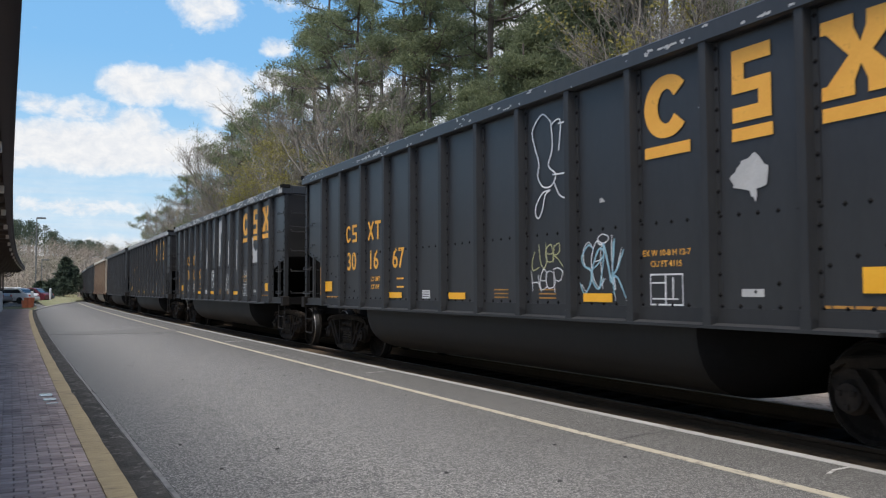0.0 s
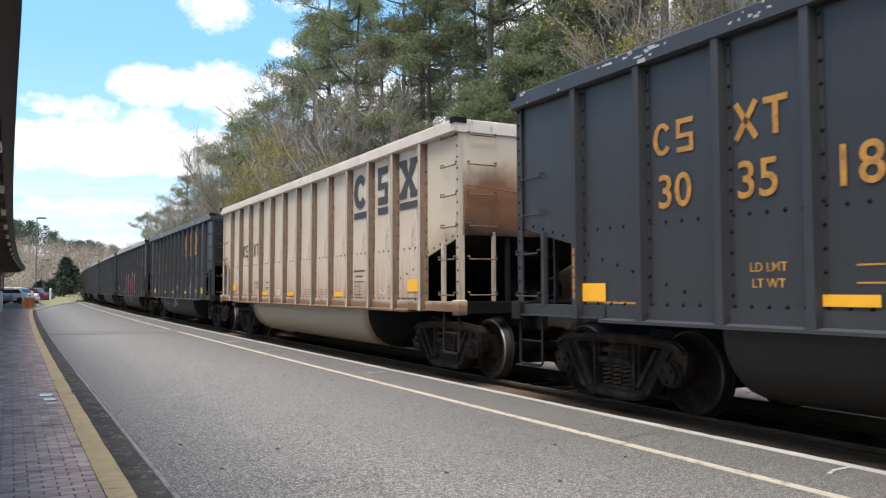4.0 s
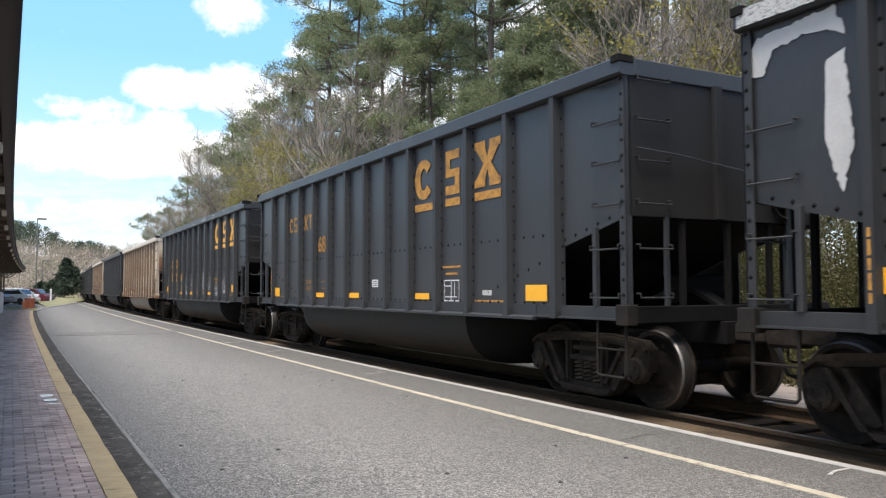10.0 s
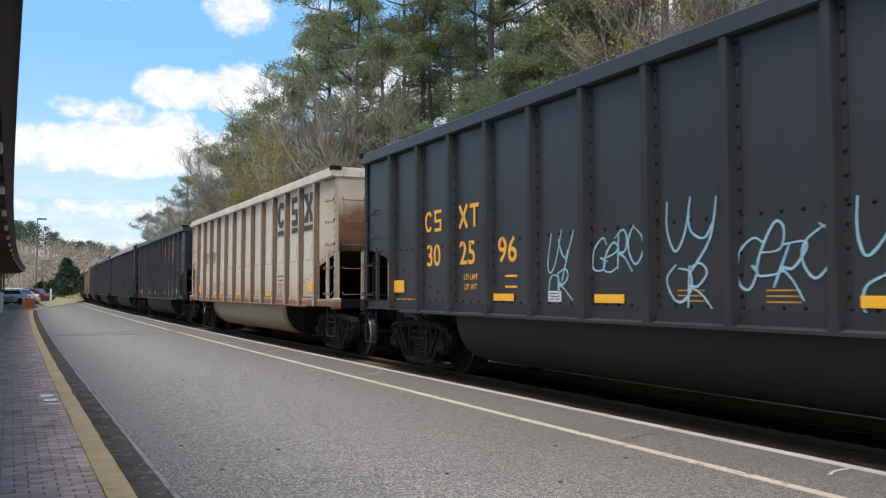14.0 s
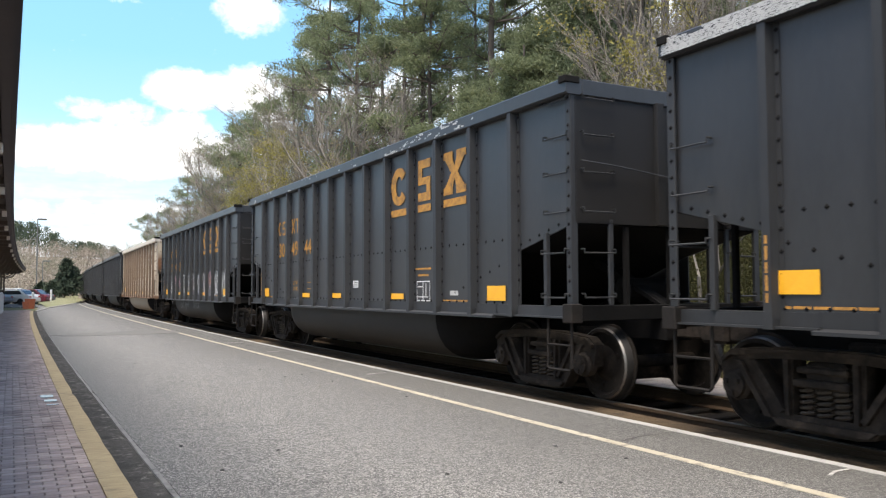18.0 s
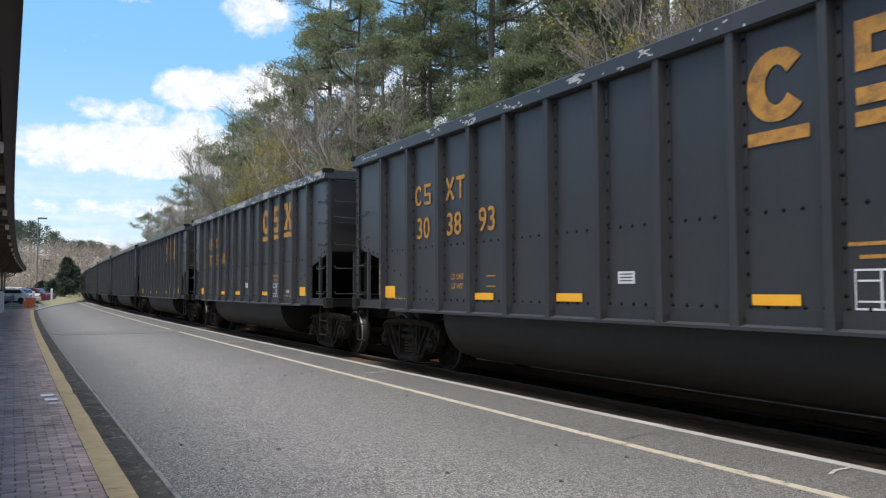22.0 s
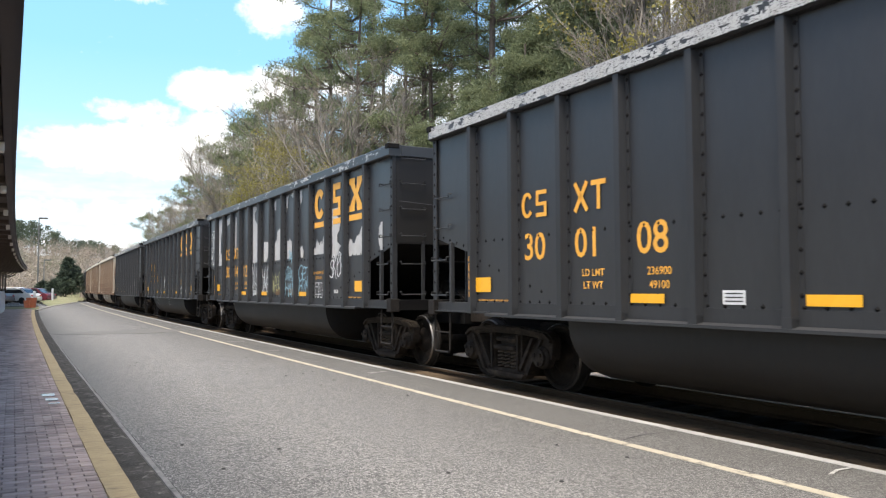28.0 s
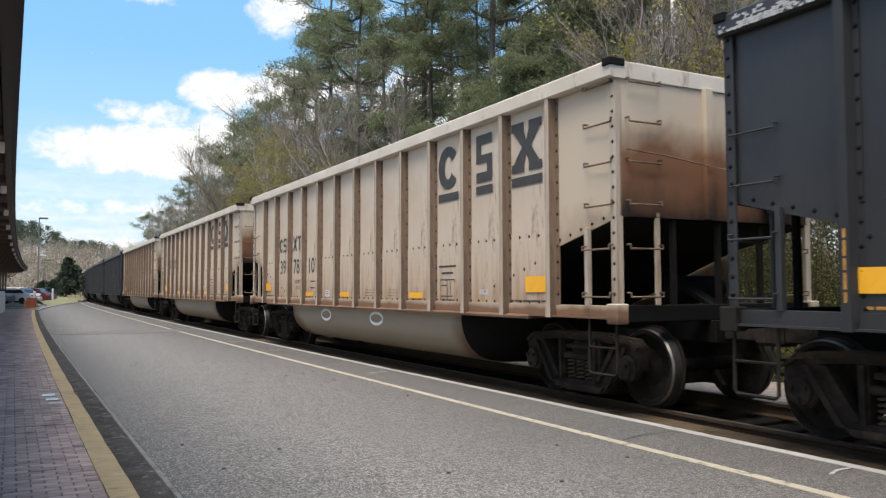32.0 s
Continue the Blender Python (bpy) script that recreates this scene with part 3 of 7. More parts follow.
rail_shape = [(-0.07, -0.17), (0.07, -0.17), (0.07, -0.155), (0.012, -0.13), (0.012, -0.045), (0.036, -0.035), (0.036, -0.004), (0.03, 0.0), (-0.03, 0.0), (-0.036, -0.004), (-0.036, -0.035), (-0.012, -0.045), (-0.012, -0.13), (-0.07, -0.155)]
for off in (-0.753, 0.753):
    s = Shape()
    n, m = 70, len(rail_shape)
    for i in range(n + 1):
        y = -60 + 280 * i / n
        s.v += [(bend(TRACK_X + off + p, y), y, q) for p, q in rail_shape]
    for i in range(n):
        for j in range(m):
            a, b = i * m + j, i * m + (j + 1) % m
            s.f.append((a, b, b + m, a + m))
    setting("rail", s, M["rail_side"], "rusty-sided steel rail with a worn head", "rail")
    setting("rail_head", ribbon(TRACK_X + off - 0.028, TRACK_X + off + 0.028, -0.004, 0.003, -60, 220), M["bright_steel"], "polished running surface of the rail", "rail")
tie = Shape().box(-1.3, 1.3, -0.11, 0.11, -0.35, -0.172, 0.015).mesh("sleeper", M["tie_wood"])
sleepers = thing("sleepers", "dark timber sleepers under the rails", "sleepers", kind="structure")
for i in range(150):
    y = -10 + i * 0.53
    part("sleeper", tie, None, sleepers, at=pose(bend(TRACK_X, y), y, 0, 0, 0, heading(y)))
# ---------------------------------------------------------------- coal hopper cars
CHORD, SILL = 3.835, 0.995          # top and bottom of the side, above the rail
SHEET_X = -1.52                     # plane of the side sheets, ribs stand out to SIDE
FIRST = {"A": 1.18, "B": 1.22}      # from the end of the body to the first rib
TRUCK_IN = 1.29                     # from the end of the body to the middle of a truck
STEPS = {"A": [1.0333] * 12, "B": [1.045] * 2 + [0.932] * 8 + [1.035] * 2}   # from rib to rib, from the rear
BODY = {k: sum(STEPS[k]) + 2 * FIRST[k] for k in "AB"}                      # length of the body


def ribs_of(kind):
    """Places of the thirteen ribs along a car, from the rear."""
    at = [BODY[kind] / 2 - FIRST[kind]]
    for d in STEPS[kind]:
        at.append(at[-1] - d)
    return at


COUPLED = {"A": 16.2376, "B": 15.5854}
WHEEL = 0.457


def grab(s, x, y0, y1, z, out):
    """A bent round grab iron on a side, from y0 to y1, standing out by out."""
    s.tube([(x, y0, z + 0.045), (x + out, y0, z + 0.045), (x + out, y0, z), (x + out, y1, z), (x + out, y1, z + 0.045), (x, y1, z + 0.045)], 0.011, 5)


def truck(parent, y, dark):
    """A three-piece freight truck."""
    bol = Shape()
    bol.box(-1.05, 1.05, y - 0.2, y + 0.2, 0.42, 0.72, 0.03)
    bol.box(-0.9, 0.9, y - 0.3, y + 0.3, 0.14, 0.42, 0.02)
    bol.box(-0.3, 0.3, y - 0.3, y + 0.3, 0.72, 0.86, 0.03)
    tr = part("truck", bol, dark["truck"], parent, "grimy cast steel freight truck")
    for sx in (-1, 1):
        s = Shape()
        a, b = sorted((sx * 1.08, sx * 0.95))
        rim_a, rim_b = sorted((sx * 1.125, sx * 1.06))
        top = [(-1.1, 0.6), (-1.1, 0.7), (-0.98, 0.79), (-0.42, 0.84), (0.42, 0.84), (0.98, 0.79), (1.1, 0.7), (1.1, 0.6), (0.98, 0.685), (0.4, 0.735), (-0.4, 0.735), (-0.98, 0.685)]
        s.prism([(y + p, q) for p, q in top], "x", a, b)
        s.prism([(y - 0.56, 0.25), (y + 0.56, 0.25), (y + 0.46, 0.13), (y + 0.3, 0.105), (y - 0.3, 0.105), (y - 0.46, 0.13)], "x", a, b)
        for d in (-1, 1):
            s.prism([(y + d * p, q) for p, q in ((0.66, 0.7), (0.9, 0.69), (0.86, 0.6), (0.56, 0.2), (0.36, 0.22))], "x", a, b)
            s.prism([(y + d * p, q) for p, q in ((0.29, 0.75), (0.4, 0.75), (0.39, 0.22), (0.3, 0.22))], "x", a, b)
            s.prism([(y + d * p, q) for p, q in ((0.7, 0.7), (1.1, 0.7), (1.09, 0.56), (1.06, 0.44), (1.02, 0.46), (1.02, 0.56), (0.76, 0.57), (0.75, 0.42), (0.7, 0.36), (0.66, 0.5))], "x", a, b)
            # raised flanges along the casting's edges
            s.prism([(y + d * p, q) for p, q in ((0.9, 0.69), (0.84, 0.69), (0.5, 0.2), (0.57, 0.2))], "x", rim_a, rim_b)
            s.prism([(y + d * p, q) for p, q in ((0.72, 0.7), (0.66, 0.7), (0.36, 0.28), (0.41, 0.25))], "x", rim_a, rim_b)
            s.prism([(y + d * p, q) for p, q in ((0.31, 0.73), (0.36, 0.73), (0.35, 0.24), (0.31, 0.24))], "x", rim_a, rim_b)
        s.prism([(y + p, q) for p, q in ((-1.08, 0.7), (-0.96, 0.775), (-0.42, 0.825), (0.42, 0.825), (0.96, 0.775), (1.08, 0.7), (1.06, 0.665), (0.95, 0.735), (0.42, 0.785), (-0.42, 0.785), (-0.95, 0.735), (-1.06, 0.665))], "x", rim_a, rim_b)
        s.prism([(y - 0.5, 0.2), (y + 0.5, 0.2), (y + 0.43, 0.14), (y - 0.43, 0.14)], "x", rim_a, rim_b)
        part("side_frame", s, dark["truck"], tr, "dusty brown cast steel side frame")
        if sx > 0:
            continue
        part("bolster_end", Shape().box(-1.13, -0.9, y - 0.27, y + 0.27, 0.5, 0.57, 0.015).box(-1.1, -0.9, y - 0.25, y + 0.25, 0.62, 0.68, 0.015), dark["truck"], tr)
        for d in (-0.17, 0, 0.17):
            turns = [(-1.03 + 0.068 * math.cos(q * 1.0472), y + d + 0.068 * math.sin(q * 1.0472), 0.25 + 0.25 * q / 30) for q in range(31)]
            part("spring", Shape().tube(turns, 0.016, 4), dark["spring"], tr)
        for d in (-1, 1):
            s = Shape().lathe([(-1.0, 0.15), (-1.1, 0.15), (-1.13, 0.12), (-1.17, 0.12), (-1.185, 0.05)], "x", 16, (0, y + d * 0.889, WHEEL))
            for q in range(3):
                by, bz = 0.075 * math.cos(q * 2.094 + 0.5), 0.075 * math.sin(q * 2.094 + 0.5)
                s.box(-1.205, -1.16, y + d * 0.889 + by - 0.022, y + d * 0.889 + by + 0.022, WHEEL + bz - 0.022, WHEEL + bz + 0.022)
            part("bearing_cap", s, dark["truck"], tr)
        part("brake_beam", Shape().tube([(-0.8, y - 0.52, 0.4), (0.8, y - 0.52, 0.4)], 0.045, 5), dark["truck"], tr)
    for d in (-1, 1):
        s = Shape()
        for sx in (-1, 1):
            prof = [(0.69, 0.1), (0.70, 0.2), (0.71, 0.36), (0.66, 0.385), (0.66, 0.48), (0.69, 0.485), (0.7, WHEEL), (0.8, WHEEL - 0.012), (0.82, WHEEL - 0.03), (0.82, 0.385), (0.775, 0.36), (0.76, 0.22), (0.82, 0.15), (0.84, 0.1)]
            s.lathe([(sx * p, q) for p, q in prof], "x", 32)
        s.lathe([(-1.0, 0.08), (1.0, 0.08)], "x", 12)
        # cast marks on the plate
        for k in range(3):
            a = 2.1 * k
            s.box(-0.785, -0.765, 0.27 * math.cos(a) - 0.03, 0.27 * math.cos(a) + 0.03, 0.27 * math.sin(a) - 0.02, 0.27 * math.sin(a) + 0.02)
        me = s.mesh("wheelset", dark["wheel"], True)
        me.materials.append(M["tread_steel"])
        me.materials.append(M["bright_steel"])
        for f in me.polygons:
            if all(0.442 < math.hypot(*me.vertices[v].co.yz) < 0.46 for v in f.vertices):
                f.material_index = 1
            elif all(0.42 < math.hypot(*me.vertices[v].co.yz) < 0.45 and abs(me.vertices[v].co.x) > 0.79 for v in f.vertices):
                f.material_index = 2
        part("wheelset", me, None, tr, "worn steel wheelset with a bright tread", at=(0, y + d * 0.889, WHEEL))
    return tr


def rivet_row(s, pts):
    for x, y, z in pts:
        r = 0.026
        s.add([(x, y - r, z), (x, y, z - r), (x, y + r, z), (x, y, z + r), (x - 0.014, y, z)], [(0, 4, 1), (1, 4, 2), (2, 4, 3), (3, 4, 0)])


def hopper(kind, look_of, label, simple=False):
    """One hopper car: local y runs to its rear end, -x is the side at the platform."""
    e = BODY[kind] / 2
    ribs = ribs_of(kind)
    car = thing("hopper_car", label, "hopper car", "coal train")
    P, ST, DK = look_of["paint"], look_of["steel"], look_of["dark"]
    inner = e - FIRST[kind]
    # side sheets, panel by panel on the platform side
    sheet = [(SHEET_X + 0.02, 1.1), (SHEET_X - 0.008, 1.1), (SHEET_X - 0.008, 2.0596), (SHEET_X, 2.06), (SHEET_X, 3.66), (SHEET_X + 0.02, 3.66)]
    pans = {d: Shape().prism(sheet, "y", -d / 2, d / 2).mesh("side_panel", P) for d in set(STEPS[kind])}
    for i, d in enumerate(STEPS[kind]):
        part("side_panel", pans[d], None, car, at=(0, (ribs[i] + ribs[i + 1]) / 2, 0))
    s = Shape().box(-SHEET_X - 0.02, -SHEET_X, -inner, inner, 1.1, 3.66)
    part("far_side_sheet", s, P, car)
    for sx in (-1, 1):
        for sy in (-1, 1):
            o = [(sy * inner, 1.84), (sy * e, 2.14), (sy * e, 3.66), (sy * inner, 3.66)]
            part("end_panel", Shape().prism(o, "x", *sorted((sx * 1.52, sx * 1.5))), look_of["end_panel"], car)
            s = Shape().box(*sorted((sx * 1.56, sx * 1.47)), *sorted((sy * e, sy * (e - 0.025))), 1.15, 3.7, 0.004)
            s.box(*sorted((sx * 1.56, sx * 1.535)), *sorted((sy * e, sy * (e - 0.1))), 1.15, 3.7, 0.004)
            part("corner_post", s, ST, car)
    # ribs
    rib = Shape().prism([(SHEET_X - 0.012, -0.11), (SHEET_X - 0.012, -0.06), (-SIDE + 0.005, -0.042), (-SIDE + 0.005, 0.042), (SHEET_X - 0.012, 0.06), (SHEET_X - 0.012, 0.075), (SHEET_X + 0.01, 0.075), (SHEET_X + 0.01, -0.11)], "z", 1.1, 3.66)
    rib.box(-SIDE, -1.5, -0.05, 0.05, SILL + 0.03, 1.12)
    ribm = rib.mesh("rib", ST)
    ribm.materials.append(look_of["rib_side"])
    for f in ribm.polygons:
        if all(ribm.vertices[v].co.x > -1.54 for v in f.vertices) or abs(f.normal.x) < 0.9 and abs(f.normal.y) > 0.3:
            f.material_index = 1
    for y in ribs:
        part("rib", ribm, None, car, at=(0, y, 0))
    # top chords and sills
    for sx in (-1, 1):
        s = Shape().prism([(sx * 1.4, 3.64), (sx * 1.6, 3.64), (sx * 1.635, 3.66), (sx * 1.635, CHORD - 0.02), (sx * 1.61, CHORD), (sx * 1.4, CHORD)], "y", -e - 0.02, e + 0.02)
        part("top_chord", s, look_of["chord"], car)
        s = Shape().prism([(sx * 1.3, SILL), (sx * 1.63, SILL), (sx * 1.63, SILL + 0.03), (sx * 1.54, SILL + 0.05), (sx * 1.54, 1.18), (sx * 1.5, 1.18), (sx * 1.5, SILL + 0.05), (sx * 1.3, SILL + 0.05)], "y", -inner + 0.42, inner - 0.42)
        part("side_sill", s, look_of["sill"], car)
        for sy in (-1, 1):
            a, b = sorted((sy * (inner - 0.46), sy * (e + 0.02)))
            s = Shape().prism([(sx * 1.3, 1.03), (sx * 1.59, 1.03), (sx * 1.59, 1.05), (sx * 1.54, 1.05), (sx * 1.54, 1.17), (sx * 1.3, 1.17)], "y", a, b)
            part("end_side_sill", s, look_of["sill"], car)
            s = Shape().box(*sorted((sx * 1.62, sx * 1.46)), *sorted((sy * (e + 0.06), sy * (e - 0.12))), 0.98, 1.2, 0.01)
            part("corner_block", s, look_of["low"], car)
    for sy in (-1, 1):
        # ends: sheet, slope, sill, chord, centre sill and coupler
        s = Shape().box(-1.5, 1.5, *sorted((sy * e, sy * (e - 0.02))), 2.14, 3.66)
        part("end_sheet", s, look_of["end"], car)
        if not simple:
            for x in (-0.22, 0.95):
                part("end_rib", Shape().box(x - 0.06, x + 0.06, *sorted((sy * e, sy * (e + 0.07))), 2.14, 3.66, 0.006), look_of["end"], car)
        part("end_chord", Shape().box(-1.4, 1.4, *sorted((sy * (e + 0.02), sy * (e - 0.16))), 3.64, CHORD - 0.004, 0.01), look_of["chord_end"], car)
        # parts in the end recess are near-black, its shade painted into them
        o = [(sy * (e - 0.02), 2.12), (sy * (e - 0.02), 2.15), (sy * inner, 1.88), (sy * (inner - 2.2), 1.08), (sy * (inner - 2.2), 1.05), (sy * inner, 1.85)]
        part("slope_sheet", Shape().prism(o, "x", -1.49, 1.49), M["near_black"], car)
        part("end_sill", Shape().box(-1.46, 1.46, *sorted((sy * (e + 0.03), sy * (e - 0.12))), 1.0, 1.18, 0.008), M["near_black"], car)
        part("centre_sill", Shape().box(-0.22, 0.22, *sorted((sy * (e + 0.1), sy * (inner - 1.3))), 0.74, 1.0, 0.01), M["near_black"], car)
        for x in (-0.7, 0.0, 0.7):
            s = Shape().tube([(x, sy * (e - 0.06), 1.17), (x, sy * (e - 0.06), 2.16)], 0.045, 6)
            part("end_stanchion", s, M["near_black"], car)
        part("coupler", Shape().box(-0.1, 0.1, *sorted((sy * (e + 0.1), sy * (e + 0.62))), 0.78, 0.98, 0.02).box(-0.16, 0.16, *sorted((sy * (e + 0.56), sy * (e + 0.8))), 0.74, 1.02, 0.04), look_of["truck"]["truck"], car)
        part("corner_cap", Shape().box(-1.66, -1.44, *sorted((sy * (e + 0.035), sy * (e - 0.1))), 3.77, CHORD + 0.018, 0.008), M["black_steel"], car)
        if not simple:
            part("end_rail", Shape().tube([(-1.46, sy * (e + 0.07), 2.86), (-0.9, sy * (e + 0.09), 2.82), (0.2, sy * (e + 0.1), 2.7), (1.3, sy * (e + 0.09), 2.68)], 0.009, 5), look_of["grab"], car)
            hose = [(0.3, sy * (e + 0.1), 0.86), (0.32, sy * (e + 0.3), 0.7), (0.28, sy * (e + 0.5), 0.42), (0.2, sy * (e + 0.74), 0.4)]
            part("air_hose", Shape().tube(hose, 0.025, 6), DK, car)
        part("end_brace", Shape().prism([(sy * (e - 0.1), 1.18), (sy * (e - 0.2), 1.18), (sy * (inner - 0.2), 1.7), (sy * (inner - 0.1), 1.78)], "x", -0.1, 0.1), M["near_black"], car)
    if not simple:
        part("air_reservoir", Shape().lathe([(-0.5, 0.05), (-0.46, 0.17), (0.4, 0.17), (0.44, 0.05)], "x", 12, (0.3, -e + 0.75, 1.35)), DK, car)
        part("brake_cylinder", Shape().lathe([(-0.3, 0.05), (-0.28, 0.13), (0.25, 0.13), (0.28, 0.05)], "y", 12, (-0.5, e - 0.7, 1.32)), DK, car)
        part("brake_wheel", Shape().tube([(0.8 + 0.27 * math.cos(a), -e - 0.13, 2.45 + 0.27 * math.sin(a)) for a in [i * math.pi / 9 for i in range(19)]], 0.018, 5).tube([(0.53, -e - 0.12, 2.45), (1.07, -e - 0.12, 2.45)], 0.014, 5).tube([(0.8, -e - 0.12, 2.18), (0.8, -e - 0.12, 2.72)], 0.014, 5).box(0.68, 0.92, -e - 0.1, -e, 2.3, 2.6, 0.01), DK, car)
    # tub between the trucks
    front, rear = -e + 3.5, e - 3.16
    half = [(1.5, 1.02), (1.5, 0.9), (1.475, 0.76), (1.42, 0.62), (1.33, 0.49), (1.2, 0.385), (1.02, 0.315), (0.8, 0.275), (0.5, 0.262)]
    ring = [(-x, z) for x, z in half] + [(x, z) for x, z in half[::-1]]
    n = len(ring)
    # front end of the tub is near-black: its shade is in the colour
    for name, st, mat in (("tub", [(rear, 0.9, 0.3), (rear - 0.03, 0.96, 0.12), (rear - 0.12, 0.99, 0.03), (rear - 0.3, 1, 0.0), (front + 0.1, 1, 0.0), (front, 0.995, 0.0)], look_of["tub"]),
                          ("tub_end", [(front, 0.994, 0.001), (front - 0.1, 0.965, 0.01), (front - 0.25, 0.9, 0.05), (front - 0.42, 0.8, 0.14), (front - 0.6, 0.68, 0.3), (front - 0.78, 0.56, 0.55), (front - 0.92, 0.46, 0.8)], M["near_black"])):
        s = Shape()
        for y, w, lift in st:
            s.v += [(x * w, y, z + (1.02 - z) * lift) for x, z in ring]
        for i in range(len(st) - 1):
            for j in range(n - 1):
                a = i * n + j
                s.f.append((a, a + 1, a + 1 + n, a + n))
        s.f += [tuple(range(n)), tuple(range((len(st) - 1) * n, len(st) * n))]
        part(name, s, mat, car, smooth=True)
    part("floor", Shape().box(-1.5, 1.5, -inner + 0.95, inner - 0.95, 1.02, 1.08), DK, car)
    # ladders, steps, stanchions on the sides and ends
    for sx in (-1, 1):
        for sy in (-1, 1):
            if sx > 0 and (simple or sy > 0):
                continue
            x = sx * 1.56
            y0, y1 = sy * (e - 0.06), sy * (e - 0.52)
            for z in (((3.6, 3.17, 2.73, 2.27, 1.79, 1.27) if sy < 0 else (2.73, 2.27, 1.79, 1.27)) if sx < 0 else ()):
                s = Shape()
                grab(s, x if z < 2 else sx * 1.52, y0, y1, z, sx * 0.06)
                part("grab_iron", s, look_of["grab"], car)
            if not simple:
                for z in (3.6, 3.17, 2.73, 2.27, 1.79, 1.27):
                    s = Shape()
                    xe, xf = sx * 1.42, sx * 0.96
                    s.tube([(xe, sy * e, z + 0.045), (xe, sy * (e + 0.06), z + 0.045), (xe, sy * (e + 0.06), z), (xf, sy * (e + 0.06), z), (xf, sy * (e + 0.06), z + 0.045), (xf, sy * e, z + 0.045)], 0.011, 5)
                    part("grab_iron", s, look_of["grab"], car)
                part("end_ladder_post", Shape().box(*sorted((sx * 1.0, sx * 0.94)), *sorted((sy * e, sy * (e - 0.04))), 1.17, 2.2, 0.004), ST, car)
            part("ladder_post", Shape().box(*sorted((x, sx * 1.5)), *sorted((sy * (e - 0.5), sy * (e - 0.56))), 1.17, 2.05, 0.004), ST, car)
            s = Shape()
            ya, yb = sy * (e - 0.04), sy * (e - 0.5)
            s.tube([(sx * 1.54, ya, 1.03), (sx * 1.55, ya, 0.46), (sx * 1.55, ya - sy * 0.03, 0.43), (sx * 1.55, yb + sy * 0.03, 0.43), (sx * 1.55, yb, 0.46), (sx * 1.54, yb, 1.03)], 0.018, 5)
            s.tube([(sx * 1.55, ya, 0.72), (sx * 1.55, yb, 0.72)], 0.014, 5)
            part("stirrup_step", s, M["low_steel"], car)
    # rivets on the platform side
    if not simple:
        s = Shape()
        for i in range(12):
            y0, y1 = ribs[i + 1], ribs[i]
            n = 5
            rivet_row(s, [(SHEET_X - 0.008, y0 + 0.1 + (y1 - y0 - 0.2) * k / (n - 1), 2.02) for k in range(n)])
            rivet_row(s, [(SHEET_X - 0.008, y0 + 0.1 + (y1 - y0 - 0.2) * k / (n - 1), 1.2) for k in range(n)])
        for y in ribs:
            rivet_row(s, [(SHEET_X - 0.012, y - 0.085, 1.3 + 0.19 * k) for k in range(13)])
        for sy in (-1, 1):
            rivet_row(s, [(-1.561, sy * (e - 0.05), 1.3 + 0.165 * k) for k in range(15)])
            rivet_row(s, [(SHEET_X - 0.008, sy * (inner - 0.15 - 0.24 * k), 1.75 - 0.07 * k) for k in range(7)])
            rivet_row(s, [(SHEET_X - 0.001, sy * (inner + 0.12 + 0.2 * k), 1.94 + 0.049 * k) for k in range(5)])
        tagged(part("rivets", s, look_of["rivet"], car), kind="stuff")
    for sy in (-1, 1):
        truck(car, sy * (e - TRUCK_IN), look_of["truck"])
    return car


DARK = {"truck": M["truck_steel"], "spring": M["spring_steel"], "wheel": M["wheel_steel"]}
BLACK = {"paint": M["black_paint"], "steel": M["black_rib"], "dark": M["black_steel"], "tub": M["shaded_tub"], "chord": M["black_paint"], "chord_end": M["black_paint"], "end": M["black_end"], "rivet": M["near_black"], "rib_side": M["black_rib"], "end_panel": M["black_paint"], "low": M["low_steel"], "sill": M["black_rib"], "grab": M["black_rib"], "truck": DARK}
GREY = dict(BLACK, paint=M["black_paint_light"], end_panel=M["black_paint_light"], sill=M["grey_rib"], steel=M["grey_rib"], chord=M["black_paint_light"])
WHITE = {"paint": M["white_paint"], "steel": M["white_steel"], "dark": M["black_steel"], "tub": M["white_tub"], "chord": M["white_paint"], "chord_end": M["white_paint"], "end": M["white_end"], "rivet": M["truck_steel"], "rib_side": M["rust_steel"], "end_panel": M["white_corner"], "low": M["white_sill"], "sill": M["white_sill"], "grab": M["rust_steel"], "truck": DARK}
TAN = dict(WHITE, paint=M["tan_paint"])

# order of the train: kind and coat of each car, the front of the train first
ORDER = {}
for i in range(-2, 39):
    ORDER[i] = ("A", "black")
for i in (3, 5, 9, 14, 16, 17, 19, 20, 21, 23):
    ORDER[i] = ("B", "grey")
for i in (11, 13, 18):
    ORDER[i] = ("A", "white")
for i in (4, 28, 29, 30):
    ORDER[i] = ("A", "tan")

# rear end of each body at the start of the clip
REAR = {0: 16.832}
for i in range(1, 39):
    REAR[i] = REAR[i - 1] + COUPLED[ORDER[i][0]]
for i in (-1, -2):
    REAR[i] = REAR[i + 1] - COUPLED[ORDER[i + 1][0]]


SLACK = [(0, 0.079), (1, -0.054), (2, -0.07), (3, -0.035), (6, 0.11), (7, -0.044), (8, -0.128), (9, -0.043), (10, -0.042), (11, 0.063), (12, 0.076), (13, 0.018),
         (14, -0.067), (16.5, 0.225), (17, 0.24), (18, 0.191), (19, -0.235), (20, -0.178), (21, -0.226), (22, -0.064), (23, 0.045), (24, 0.072), (25, 0.069), (25.5, 0.05),
         (27.5, 0.1), (28, 0.033), (29, -0.051), (30, 0.008), (31, 0.062), (32, -0.006)]


